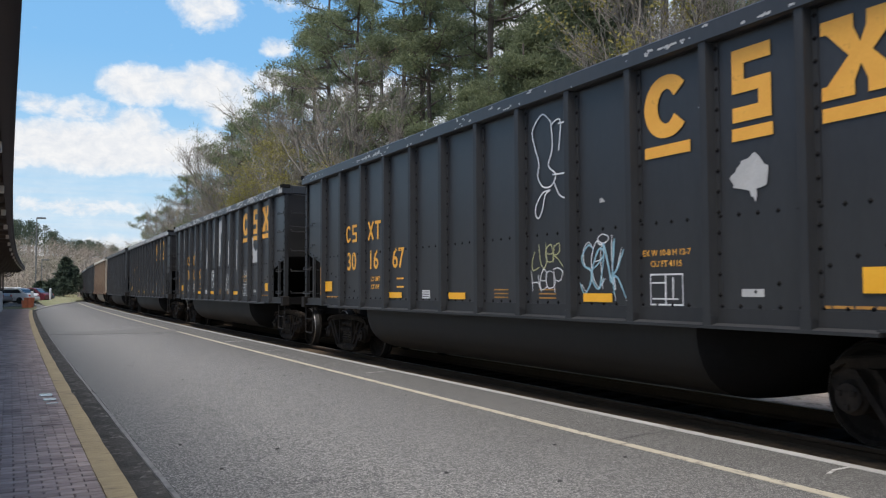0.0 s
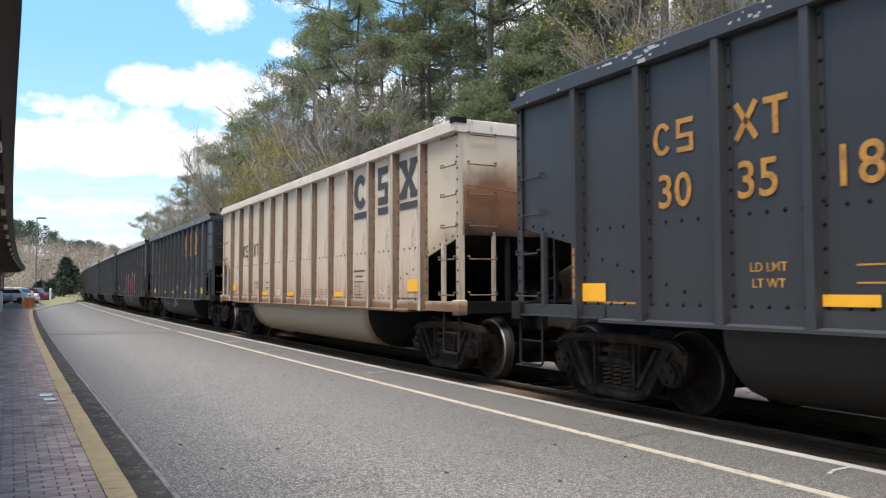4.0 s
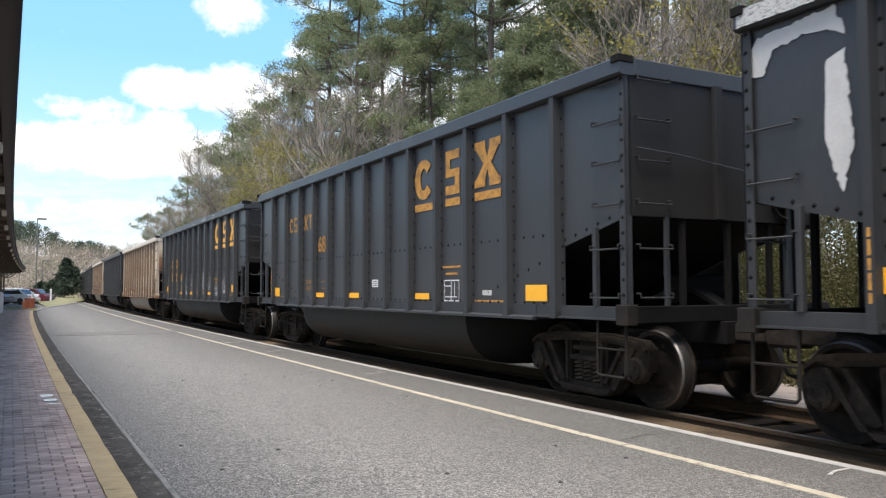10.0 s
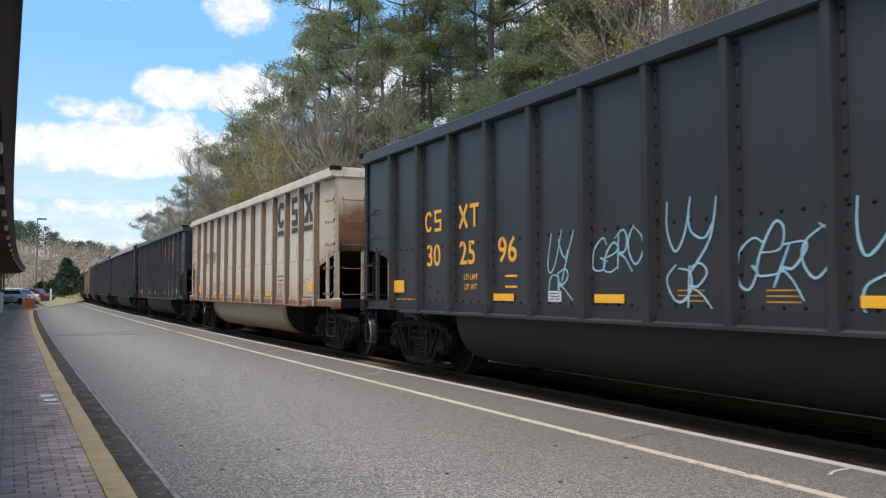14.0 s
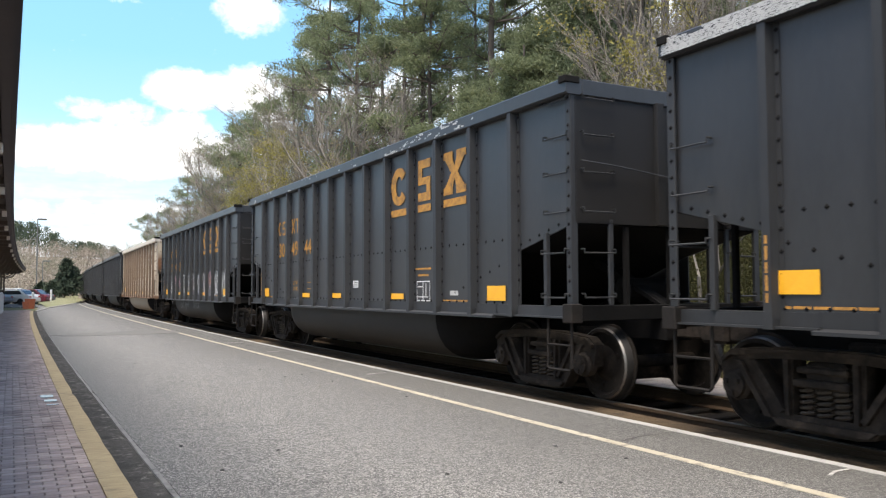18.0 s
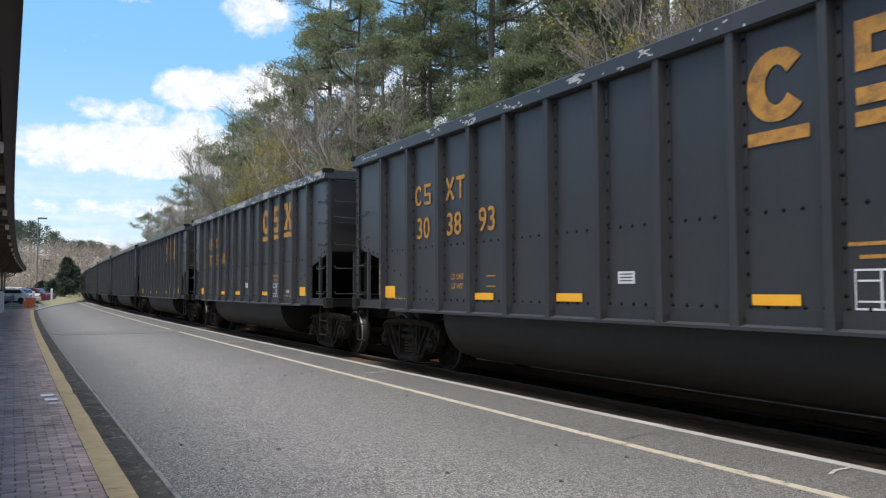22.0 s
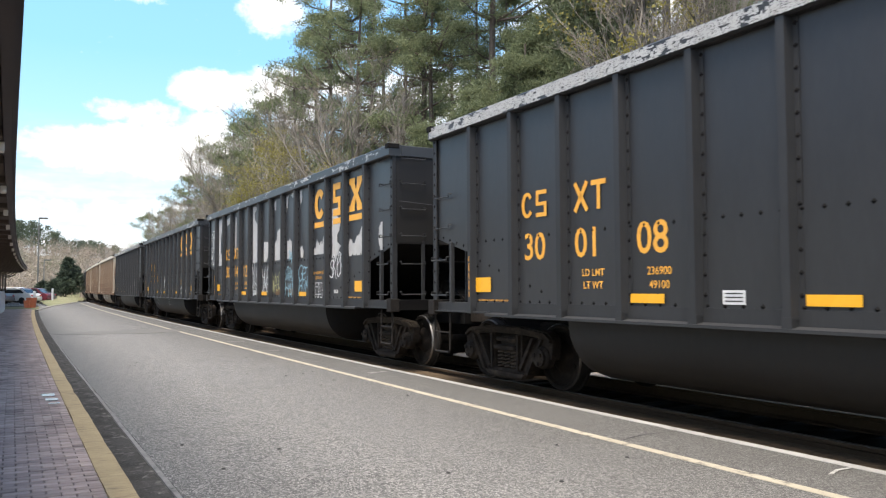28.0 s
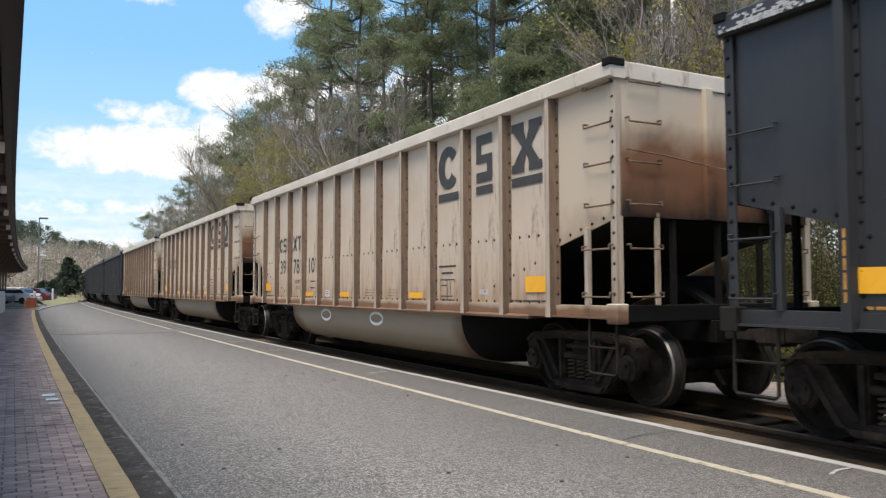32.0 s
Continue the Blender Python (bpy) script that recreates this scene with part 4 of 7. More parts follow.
def travel(t):
    """Metres that the train has gone at t seconds: it slows a little, with small surges."""
    u = t / 32.0
    return 452.87 * u - 9.2 * u * u + float(np.interp(t, [a for a, _ in SLACK], [b for _, b in SLACK]))


LOOKS = {"black": BLACK, "grey": GREY, "white": WHITE, "tan": TAN}
LABELS = {"black": "black-painted steel coal hopper car with orange lettering", "grey": "dull charcoal steel coal hopper car with faded lettering",
          "white": "dirty white steel coal hopper car with rusty ribs", "tan": "tan-stained white steel coal hopper car with rusty ribs"}
CARS, first = {}, {}
for i, (kind, coat) in ORDER.items():
    far = i > 30 or i < -1
    key = (kind, coat, far)
    if key not in first:
        first[key] = CARS[i] = hopper(kind, LOOKS[coat], LABELS[coat], far)
    else:
        CARS[i] = copy_thing(first[key], Matrix.Identity(4))


def car_pose(i, t):
    y = REAR[i] - BODY[ORDER[i][0]] / 2 - travel(t)
    return pose(bend(TRACK_X, y), y, 0, 0, 0, heading(y))
# ---------------------------------------------------------------- paint marks on the cars
def flat_shape(polys):
    """Flat outlines in (right, up), laid on the platform side of a car: right is towards -y."""
    s = Shape()
    for poly in polys:
        k = len(s.v)
        s.v += [(0.0, -u, w) for u, w in poly]
        s.f.append(tuple(range(k, k + len(poly))))
    return s


def band(path, width, closed=False):
    """Quads along a path of (right, up) points."""
    quads, n = [], len(path)
    edge = []
    for i in range(n):
        a, b = path[max(i - 1, 0)], path[min(i + 1, n - 1)]
        if closed:
            a, b = path[(i - 1) % n], path[(i + 1) % n]
        dx, dy = b[0] - a[0], b[1] - a[1]
        d = math.hypot(dx, dy) or 1e-6
        w = width if isinstance(width, (int, float)) else width[i]
        edge.append((path[i][0] - dy / d * w / 2, path[i][1] + dx / d * w / 2, path[i][0] + dy / d * w / 2, path[i][1] - dx / d * w / 2))
    for i in range(n if closed else n - 1):
        p, q = edge[i], edge[(i + 1) % n]
        quads.append([(p[0], p[1]), (p[2], p[3]), (q[2], q[3]), (q[0], q[1])])
    return quads


def c_mark(w, h, t, gap=0.62):
    """The letter C as a broken ring, open for gap radians to either side of the right."""
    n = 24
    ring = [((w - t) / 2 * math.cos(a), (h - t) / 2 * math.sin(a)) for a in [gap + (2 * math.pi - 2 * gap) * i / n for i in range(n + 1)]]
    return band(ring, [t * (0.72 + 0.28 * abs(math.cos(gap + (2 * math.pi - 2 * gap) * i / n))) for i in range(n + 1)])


def s_mark(w, h, t):
    # stands for the letter S, in stepped bars
    a, b = w / 2, h / 2
    return [[(-a, b - t), (a, b - t), (a, b), (-a, b)], [(-a, t * 0.35), (-a + t, t * 0.35), (-a + t, b - t), (-a, b - t)], [(-a, -t * 0.5), (a, -t * 0.5), (a, t * 0.35), (-a, t * 0.35)],
            [(a - t, -b + t), (a, -b + t), (a, -t * 0.5), (a - t, -t * 0.5)], [(-a, -b), (a, -b), (a, -b + t), (-a, -b + t)]]


def x_mark(w, h, t):
    """The letter X: two wedges that meet at a waist, notched above and below, with a cap and a foot."""
    a, b, c = w / 2, h / 2, t * 0.55
    quads = []
    for k in (-1, 1):
        quads += [[(-a, k * b), (-0.08 * w, k * b), (-0.08 * w, k * (b - c)), (-a, k * (b - c))], [(0.08 * w, k * b), (a, k * b), (a, k * (b - c)), (0.08 * w, k * (b - c))],
                  [(-0.86 * a, k * (b - c)), (-0.16 * a, k * (b - c)), (0.0, k * 0.13 * h), (-t * 0.5, 0.0)], [(0.16 * a, k * (b - c)), (0.86 * a, k * (b - c)), (t * 0.5, 0.0), (0.0, k * 0.13 * h)],
                  [(-t * 0.5, 0.0), (0.0, k * 0.13 * h), (t * 0.5, 0.0)]]
    return quads


def cross_mark(w, h, t):
    return band([(-w / 2, -h / 2), (w / 2, h / 2)], t) + band([(-w / 2, h / 2), (w / 2, -h / 2)], t)


def tee_mark(w, h, t):
    return [[(-w / 2, h / 2 - t), (w / 2, h / 2 - t), (w / 2, h / 2), (-w / 2, h / 2)], [(-t / 2, -h / 2), (t / 2, -h / 2), (t / 2, h / 2 - t), (-t / 2, h / 2 - t)]]


def rect(w, h):
    return [[(-w / 2, -h / 2), (w / 2, -h / 2), (w / 2, h / 2), (-w / 2, h / 2)]]


FACE = SHEET_X - 0.0115
cache = {}


def stick(car, name, key, polys, mat, y, z, label="", x=None):
    """One paint mark on the platform side of a car."""
    k = (name, key, mat)
    if k not in cache:
        cache[k] = flat_shape(polys).mesh(name, M[mat], weld=True)
    return part(name, cache[k], None, car, label, at=(FACE if x is None else x, y, z))


def words(car, text, size, mat, y, z, label="", wide=0.012):
    """Lettering that can be read, in the built-in face."""
    k = ("text", text, size, mat)
    if k not in cache:
        cu = bpy.data.curves.new("lettering", "FONT")
        cu.body, cu.size, cu.align_x, cu.align_y, cu.offset, cu.resolution_u = text, size, "CENTER", "CENTER", wide * size, 3
        ob = new("lettering", cu)
        bpy.context.view_layer.update()
        me = bpy.data.meshes.new_from_object(ob)
        bpy.data.objects.remove(ob)
        me.transform(Matrix(((0, 0, -1, 0), (-1, 0, 0, 0), (0, 1, 0, 0), (0, 0, 0, 1))))
        me.materials.clear()
        me.materials.append(M[mat])
        cache[k] = me
    return part("lettering", cache[k], None, car, label, at=(FACE, y, z))


def soft_line(path, parts=5):
    """A rounded open line through a few points."""
    fine = []
    for i in range(len(path) - 1):
        p0, p1, p2, p3 = path[max(i - 1, 0)], path[i], path[i + 1], path[min(i + 2, len(path) - 1)]
        for k in range(parts):
            u = k / parts
            fine.append(tuple(0.5 * (2 * p1[c] + (p2[c] - p0[c]) * u + (2 * p0[c] - 5 * p1[c] + 4 * p2[c] - p3[c]) * u * u + (3 * p1[c] - p0[c] - 3 * p2[c] + p3[c]) * u ** 3) for c in (0, 1)))
    return fine + [path[-1]]


# strokes of a spray-can hand, each in a box of one by one
HAND = {
    "a": [[(0.0, 0.0), (0.3, 0.6), (0.5, 1.05), (0.62, 0.5), (0.85, -0.1)], [(0.1, 0.4), (0.55, 0.3), (0.8, 0.42)]],
    "b": [[(0.12, 1.0), (0.1, 0.0)], [(0.0, 0.9), (0.6, 0.95), (0.7, 0.7), (0.15, 0.52), (0.75, 0.45), (0.8, 0.1), (0.0, 0.0)]],
    "c": [[(0.9, 0.85), (0.5, 1.0), (0.08, 0.65), (0.1, 0.2), (0.5, 0.0), (0.95, 0.2)]],
    "e": [[(0.15, 0.45), (0.75, 0.55), (0.8, 0.85), (0.45, 1.0), (0.1, 0.6), (0.15, 0.15), (0.55, 0.0), (0.95, 0.15)]],
    "g": [[(0.85, 0.8), (0.5, 1.0), (0.05, 0.6), (0.2, 0.05), (0.65, 0.0), (0.85, 0.35), (0.5, 0.42), (0.95, 0.3)]],
    "h": [[(0.1, 1.25), (0.12, 0.5), (0.05, -0.05)], [(0.08, 0.45), (0.5, 0.62), (0.85, 0.5)], [(0.8, 1.1), (0.78, 0.4), (0.9, -0.1)]],
    "i": [[(0.45, 0.8), (0.5, 0.3), (0.42, 0.0)], [(0.4, 1.08), (0.55, 1.12)]],
    "k": [[(0.15, 1.1), (0.1, 0.5), (0.18, -0.1)], [(0.85, 1.05), (0.4, 0.6), (0.12, 0.45), (0.5, 0.3), (1.0, -0.15)]],
    "l": [[(0.2, 1.1), (0.12, 0.4), (0.2, 0.02), (0.8, 0.1)]],
    "m": [[(0.0, -0.05), (0.12, 0.6), (0.22, 1.0), (0.38, 0.4), (0.55, 1.0), (0.72, 0.5), (0.95, -0.1)]],
    "n": [[(0.08, 0.0), (0.1, 0.6), (0.15, 0.95), (0.5, 0.45), (0.78, 0.02), (0.82, 0.6), (0.9, 1.15)]],
    "o": [[(0.5, 1.0), (0.1, 0.75), (0.08, 0.25), (0.5, 0.0), (0.88, 0.3), (0.85, 0.8), (0.45, 1.02)]],
    "p": [[(0.15, 1.0), (0.12, 0.4), (0.2, -0.25)], [(0.05, 0.95), (0.6, 1.05), (0.85, 0.75), (0.55, 0.45), (0.15, 0.42)]],
    "r": [[(0.15, 1.0), (0.12, 0.0)], [(0.05, 0.9), (0.55, 1.05), (0.8, 0.75), (0.5, 0.5), (0.15, 0.48), (0.6, 0.25), (1.0, -0.15)]],
    "s": [[(0.85, 0.88), (0.5, 1.02), (0.15, 0.8), (0.35, 0.58), (0.75, 0.42), (0.8, 0.12), (0.45, -0.02), (0.05, 0.15)]],
    "t": [[(0.0, 0.95), (0.5, 1.0), (1.0, 1.05)], [(0.5, 1.0), (0.48, 0.4), (0.55, 0.0), (0.85, 0.05)]],
    "u": [[(0.08, 1.05), (0.1, 0.35), (0.4, 0.0), (0.75, 0.3), (0.85, 1.1)]],
    "v": [[(0.05, 1.1), (0.3, 0.4), (0.48, -0.15), (0.65, 0.5), (0.95, 1.2)]],
    "w": [[(0.0, 1.05), (0.15, 0.3), (0.28, -0.05), (0.5, 0.7), (0.68, -0.05), (0.85, 0.5), (1.0, 1.15)]],
    "x": [[(0.05, 1.0), (0.5, 0.5), (1.0, -0.1)], [(0.95, 1.1), (0.5, 0.5), (0.0, 0.0)]],
    "y": [[(0.05, 1.1), (0.25, 0.6), (0.5, 0.45), (0.75, 0.7)], [(0.92, 1.2), (0.7, 0.4), (0.5, -0.2), (0.2, -0.3)]],
    "1": [[(0.2, 0.75), (0.5, 1.0), (0.48, 0.0)]],
    "4": [[(0.65, 0.0), (0.6, 1.0)], [(0.2, 0.95), (0.12, 0.42), (0.9, 0.45)]],
    "8": [[(0.5, 0.55), (0.15, 0.8), (0.45, 1.1), (0.8, 0.85), (0.5, 0.55), (0.1, 0.25), (0.45, -0.1), (0.9, 0.2), (0.5, 0.55)]],
    "z": [[(0.05, 0.95), (0.85, 1.0), (0.1, 0.05), (0.95, 0.0)]],
    "~": [[(0.0, 0.1), (0.35, 0.3), (0.6, 0.05), (1.0, 0.3)]],
    "'": [[(0.3, 0.35), (0.7, 0.5)], [(0.3, 0.15), (0.65, 0.25)]]}


def tag_strokes(seed, marks, w, h, width):
    """A row of spray strokes that lean, overlap and vary in size."""
    r = random.Random(seed)
    n, quads = len(marks), []
    cell = w / (1 + 0.72 * (n - 1))
    lean = r.uniform(-0.05, 0.2)
    for k, ch in enumerate(marks):
        big, tilt = r.uniform(0.8, 1.15), lean + r.uniform(-0.16, 0.16)
        x0, z0 = -w / 2 + k * cell * 0.72, -h / 2 + h * r.uniform(-0.1, 0.14) + 0.14 * h * math.sin(2.2 * k / n + seed)
        for line in HAND.get(ch, ()):
            pts = [(x0 + cell * (p + r.uniform(-0.1, 0.1)) + tilt * h * (q - 0.5), z0 + h * big * (q + r.uniform(-0.08, 0.08)) * 0.92) for p, q in line]
            fine = soft_line(pts)
            m = len(fine)
            quads += band(fine, [width * 0.62 * (0.75 + 0.4 * math.sin(math.pi * j / (m - 1)) + 0.15 * r.uniform(-1, 1)) for j in range(m)])
    return quads


def doodle(i, panel, lines, colour, width, label="sprayed graffiti line drawing"):
    """Lines drawn in a panel: across it from 0 to 1, and the height above the rail."""
    kind = ORDER[i][0]
    wide = STEPS[kind][int(max(0, min(11, panel)))]
    for n, line in enumerate(lines):
        pts = soft_line([((u - 0.5) * wide, z - 2.0) for u, z in line])
        stick(CARS[i], "graffiti", ("d", i, panel, n), band(pts, width), colour, panel_y(kind, panel), 2.0, label, x=FACE - 0.004)


def bare(i, panel, corners):
    """Primer bared in a ragged sheet; corners across the panel from 0 to 1, and the height above the rail."""
    kind = ORDER[i][0]
    wide = STEPS[kind][panel] if panel >= 0 else FIRST[kind]
    r = random.Random(i * 50 + panel * 7 + len(corners))
    pts = [((u - 0.5) * wide, z - 2.5) for u, z in corners]
    ring = []
    for (x0, z0), (x1, z1) in zip(pts, pts[1:] + pts[:1]):
        long = math.hypot(x1 - x0, z1 - z0)
        n = max(1, int(long / 0.035))
        straight = abs(x1 - x0) < 0.03 or abs(z1 - z0) < 0.04
        for k in range(n):
            j = 0.003 if straight else 0.016
            f = k / n
            ring.append((x0 + (x1 - x0) * f + r.uniform(-j, j), z0 + (z1 - z0) * f + r.uniform(-j, j)))
    stick(CARS[i], "bare_patch", ("p", i, panel, len(corners), corners[0]), [ring], "primer", panel_y(kind, panel), 2.5, "grey primer bared where paint flaked off", x=FACE + 0.0018)


def flake(seed, w, h):
    """A patch where paint has come off: a ragged sliver that hangs along a rib, or a torn sheet on a seam."""
    r = random.Random(seed)
    tall = h > 1.6 * w
    n = max(8, int((h if tall else w) / 0.025))
    o, power, way = r.uniform(0, 90), r.uniform(0.5, 1.6), r.choice((-1, 1))
    near, far = [], []
    for i in range(n + 1):
        u = i / n
        t = (0.35 + 0.4 * math.sin(math.pi * u) ** power if tall else 0.25 + 0.5 * (1 - u ** power)) + 0.45 * noise.noise(Vector((u * 3.5, o, 0))) + 0.22 * noise.noise(Vector((u * 11, o, 4)))
        t = min(1.0, max(0.08, t))
        k = 0.06 * abs(noise.noise(Vector((u * 6, o, 9))))
        if tall:
            near.append((way * w * (k - 0.5), h * (u - 0.5)))
            far.append((way * w * (max(t, k + 0.05) - 0.5), h * (u - 0.5)))
        else:
            near.append((way * w * (u - 0.5), h * (k - 0.5)))
            far.append((way * w * (u - 0.5), h * (max(t, k + 0.05) - 0.5)))
    return [[near[i], near[i + 1], far[i + 1], far[i]] for i in range(n)]


def panel_y(kind, n):
    """Middle of side panel n (0 to 11 from the rear end, -1 and 12 the end panels), along the car."""
    if n < 0:
        return BODY[kind] / 2 - FIRST[kind] / 2
    if n > 11.5:
        return -BODY[kind] / 2 + FIRST[kind] / 2
    r = ribs_of(kind)
    return (r[int(n)] + r[int(n) + 1]) / 2 - (n - int(n)) * STEPS[kind][int(n)]


def mark_car(i, number, paint, data=("", ""), reflect="reflector"):
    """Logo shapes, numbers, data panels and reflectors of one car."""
    kind, coat = ORDER[i]
    car = CARS[i]
    stencil = "black_stencil" if coat in ("white", "tan") else paint
    Y = lambda n: panel_y(kind, n)
    k0 = 8 if kind == "B" else 9               # first panel of the logo
    low = 0.075 if kind == "B" else 0.0        # the charcoal cars carry the logo a little lower, their numbers higher
    # C, S and X of the logo, each reduced to a plain shape
    big = (("c", c_mark(0.62, 0.68, 0.19), k0, 0.62), ("s", s_mark(0.42, 0.66, 0.135), k0 + 1, 0.44), ("x", x_mark(0.68, 0.64, 0.2), k0 + 2, 0.68))
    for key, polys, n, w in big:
        stick(car, "logo_shape", key, polys, stencil, Y(n) + 0.04, 3.175 - low, "logo letter as a plain block shape")
        stick(car, "logo_bar", w, rect(w, 0.115), stencil, Y(n) + 0.04, 2.735 - low)
    up = 0.435 if kind == "B" else 0.0
    # C, S, X and T of the reporting mark, likewise
    small = (("rc", c_mark(0.25, 0.34, 0.062), 1, 0.24), ("rs", s_mark(0.22, 0.33, 0.052), 1, -0.06), ("rx", cross_mark(0.22, 0.33, 0.06), 2, 0.2), ("rt", tee_mark(0.25, 0.33, 0.058), 2, -0.11))
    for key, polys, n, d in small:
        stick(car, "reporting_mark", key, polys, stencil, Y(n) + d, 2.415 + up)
    for n, txt in zip((1, 2, 3), number):
        if txt:
            words(car, txt, 0.47, stencil, Y(n) + 0.09, 1.87 + up)
    words(car, "LD LMT", 0.115, stencil, Y(2), 1.54)
    words(car, "LT WT", 0.115, stencil, Y(2), 1.4)
    for txt, z in zip(data, (1.54, 1.4)):
        if txt:
            words(car, txt, 0.115, stencil, Y(3), z)
        else:
            stick(car, "stencil_line", ("d", kind), rect(0.28, 0.028) if kind == "A" else rect(0.24, 0.016), stencil, Y(3), z)
    upright = [[(-0.014, v), (0.014, v), (0.014, v + l), (-0.014, v + l)] for v, l in ((-0.3, 0.08), (-0.2, 0.13), (-0.05, 0.09), (0.06, 0.12), (0.2, 0.07))]
    stick(car, "stencil_line", "upright", upright, "faded_orange" if paint else stencil, ribs_of(kind)[0], 1.55, x=-SIDE + 0.0025)
    if kind == "A" and coat == "black":
        words(car, "EX W 10-8 H 12-7", 0.085, stencil, Y(9) + 0.08, 1.715)
        words(car, "CU FT 4115", 0.085, stencil, Y(9) + 0.08, 1.605)
    else:
        stick(car, "stencil_line", "e", rect(0.54, 0.03), "faded_orange" if paint else stencil, Y(9) + 0.08, 1.7)
        stick(car, "stencil_line", "f", rect(0.36, 0.03), "faded_orange" if paint else stencil, Y(9) + 0.08, 1.6)
    frame_c = "white_stencil" if coat in ("black", "grey") else "black_stencil"
    box = band([(-0.22, -0.15), (0.22, -0.15), (0.22, 0.15), (-0.22, 0.15)], 0.02, True) + [[(-0.02, -0.15), (0.0, -0.15), (0.0, 0.15), (-0.02, 0.15)], [(-0.2, 0.06), (-0.02, 0.06), (-0.02, 0.075), (-0.2, 0.075)], [(0.08, -0.1), (0.1, -0.1), (0.1, 0.12), (0.08, 0.12)], [(-0.2, -0.1), (0.16, -0.1), (0.16, -0.085), (-0.2, -0.085)]]
    stick(car, "test_box", "box", box, frame_c, Y(9) + 0.08, 1.35, "stencilled inspection box")
    stick(car, "tag_plate", "p", rect(0.24, 0.07), "primer", Y(10) + 0.07, 1.32, "small bare metal plate")
    stick(car, "paper_label", "l", rect(0.26, 0.13), "white_stencil", Y(6 if kind == "B" else 4) + 0.1, 1.48 if kind == "B" else 1.28, "white paper label")
    print_lines = [[(-0.1, v), (0.1, v), (0.1, v + 0.012), (-0.1, v + 0.012)] for v in (0.0, 0.035, 0.07)]
    stick(car, "label_print", "n", print_lines, "black_stencil", Y(6 if kind == "B" else 4) + 0.1, 1.44 if kind == "B" else 1.24, x=FACE - 0.003)
    if coat == "black" and i > 2:              # small stencil lines high on the front end
        e = BODY[kind] / 2
        marks = [(-0.1, 3.38, 0.42, 0.1), (0.42, 3.38, 0.35, 0.1), (0.14, 3.17, 0.35, 0.055), (0.14, 3.06, 0.35, 0.055), (0.04, 2.95, 0.49, 0.05), (0.04, 2.84, 0.49, 0.05)]
        s = Shape()
        for x, z, w, tall in marks:
            for q in range(int(w / 0.07)):
                s.box(x + 0.07 * q, x + 0.07 * q + 0.05, -e - 0.004, -e - 0.001, z, z + tall)
        if "end_print" not in cache:
            cache["end_print"] = s.mesh("end_stencil", M["faded_orange"])
        part("end_stencil", cache["end_print"], None, car, "faded orange stencil lines")
    for n, key, w, h, d in ((11, "r1", 0.46, 0.2, -0.16 if kind == "A" else -0.07), (8, "r2", 0.49, 0.095, 0.09), (5, "r2", 0.49, 0.095, 0.14), (3, "r2", 0.49, 0.095, 0.17), (0, "r1", 0.46, 0.2, 0.3)):
        big_z = 1.32 if kind == "B" else 1.42
        stick(car, "reflector", key, rect(w, h), reflect, Y(n) + d, big_z if h > 0.15 else 1.262, "amber reflective patch", x=FACE - 0.011)
    for n in (6, 7):
        if kind == "A":
            for k in range(3):
                stick(car, "stencil_line", ("g", coat), rect(0.34, 0.016 if coat == "black" else 0.008), "faded_orange" if paint else stencil, Y(n), 1.25 + 0.05 * k)
    dashes = [[(u, -0.012), (u + w, -0.012), (u + w, 0.012), (u, 0.012)] for u, w in ((-0.42, 0.07), (-0.33, 0.17), (-0.14, 0.15), (0.03, 0.2), (0.25, 0.16))]
    for n in (0, 11 if kind == "A" else 10):
        stick(car, "stencil_line", "h", dashes, "faded_orange" if paint else stencil, Y(n), 1.21)


NUMBERS = {0: (("30", "16", "67"), ("", ""), "orange_paint"), 1: (("30", "12", "17"), ("", ""), "orange_paint"), 2: (("30", "15", "86"), ("", ""), "orange_paint"),
           3: (("30", "35", "18"), ("", ""), "faded_orange"), 4: (("", "", ""), ("", ""), ""), 5: (("30", "42", "63"), ("", ""), "faded_orange"), 6: (("30", "00", "78"), ("", ""), "orange_paint"),
           7: (("30", "06", "35"), ("", ""), "orange_paint"), 8: (("", "18", "06"), ("", ""), "orange_paint"), 9: (("", "", "68"), ("", ""), "faded_orange"),
           10: (("30", "29", "69"), ("237400", "48600"), "orange_paint"), 11: (("39", "85", "36"), ("237800", "48200"), ""), 12: (("30", "25", "96"), ("", ""), "orange_paint"),
           13: (("", "", ""), ("", ""), ""), 14: (("30", "37", "20"), ("", ""), "faded_orange"), 15: (("30", "01", "40"), ("", ""), "orange_paint"), 16: (("30", "49", "44"), ("", ""), "faded_orange"),
           17: (("30", "42", "22"), ("", ""), "faded_orange"), 18: (("39", "76", "54"), ("237800", "48200"), ""), 19: (("30", "38", "93"), ("", ""), "faded_orange"),
           20: (("30", "33", "08"), ("", ""), "faded_orange"), 21: (("30", "48", "29"), ("", ""), "faded_orange"), 22: (("30", "25", "64"), ("", ""), "orange_paint"), 23: (("", "", ""), ("", ""), "faded_orange"),
           24: (("30", "01", "08"), ("236900", "49100"), "orange_paint"), 25: (("30", "14", "12"), ("237800", ""), "orange_paint"), 26: (("30", "24", "91"), ("", ""), "orange_paint"),
           27: (("30", "01", "50"), ("", ""), "orange_paint"), 28: (("39", "78", "10"), ("", ""), ""), 29: (("", "", ""), ("", ""), ""), 30: (("", "", ""), ("", ""), "")}
for i, (num, data, paint) in NUMBERS.items():
    mark_car(i, num, paint, data)

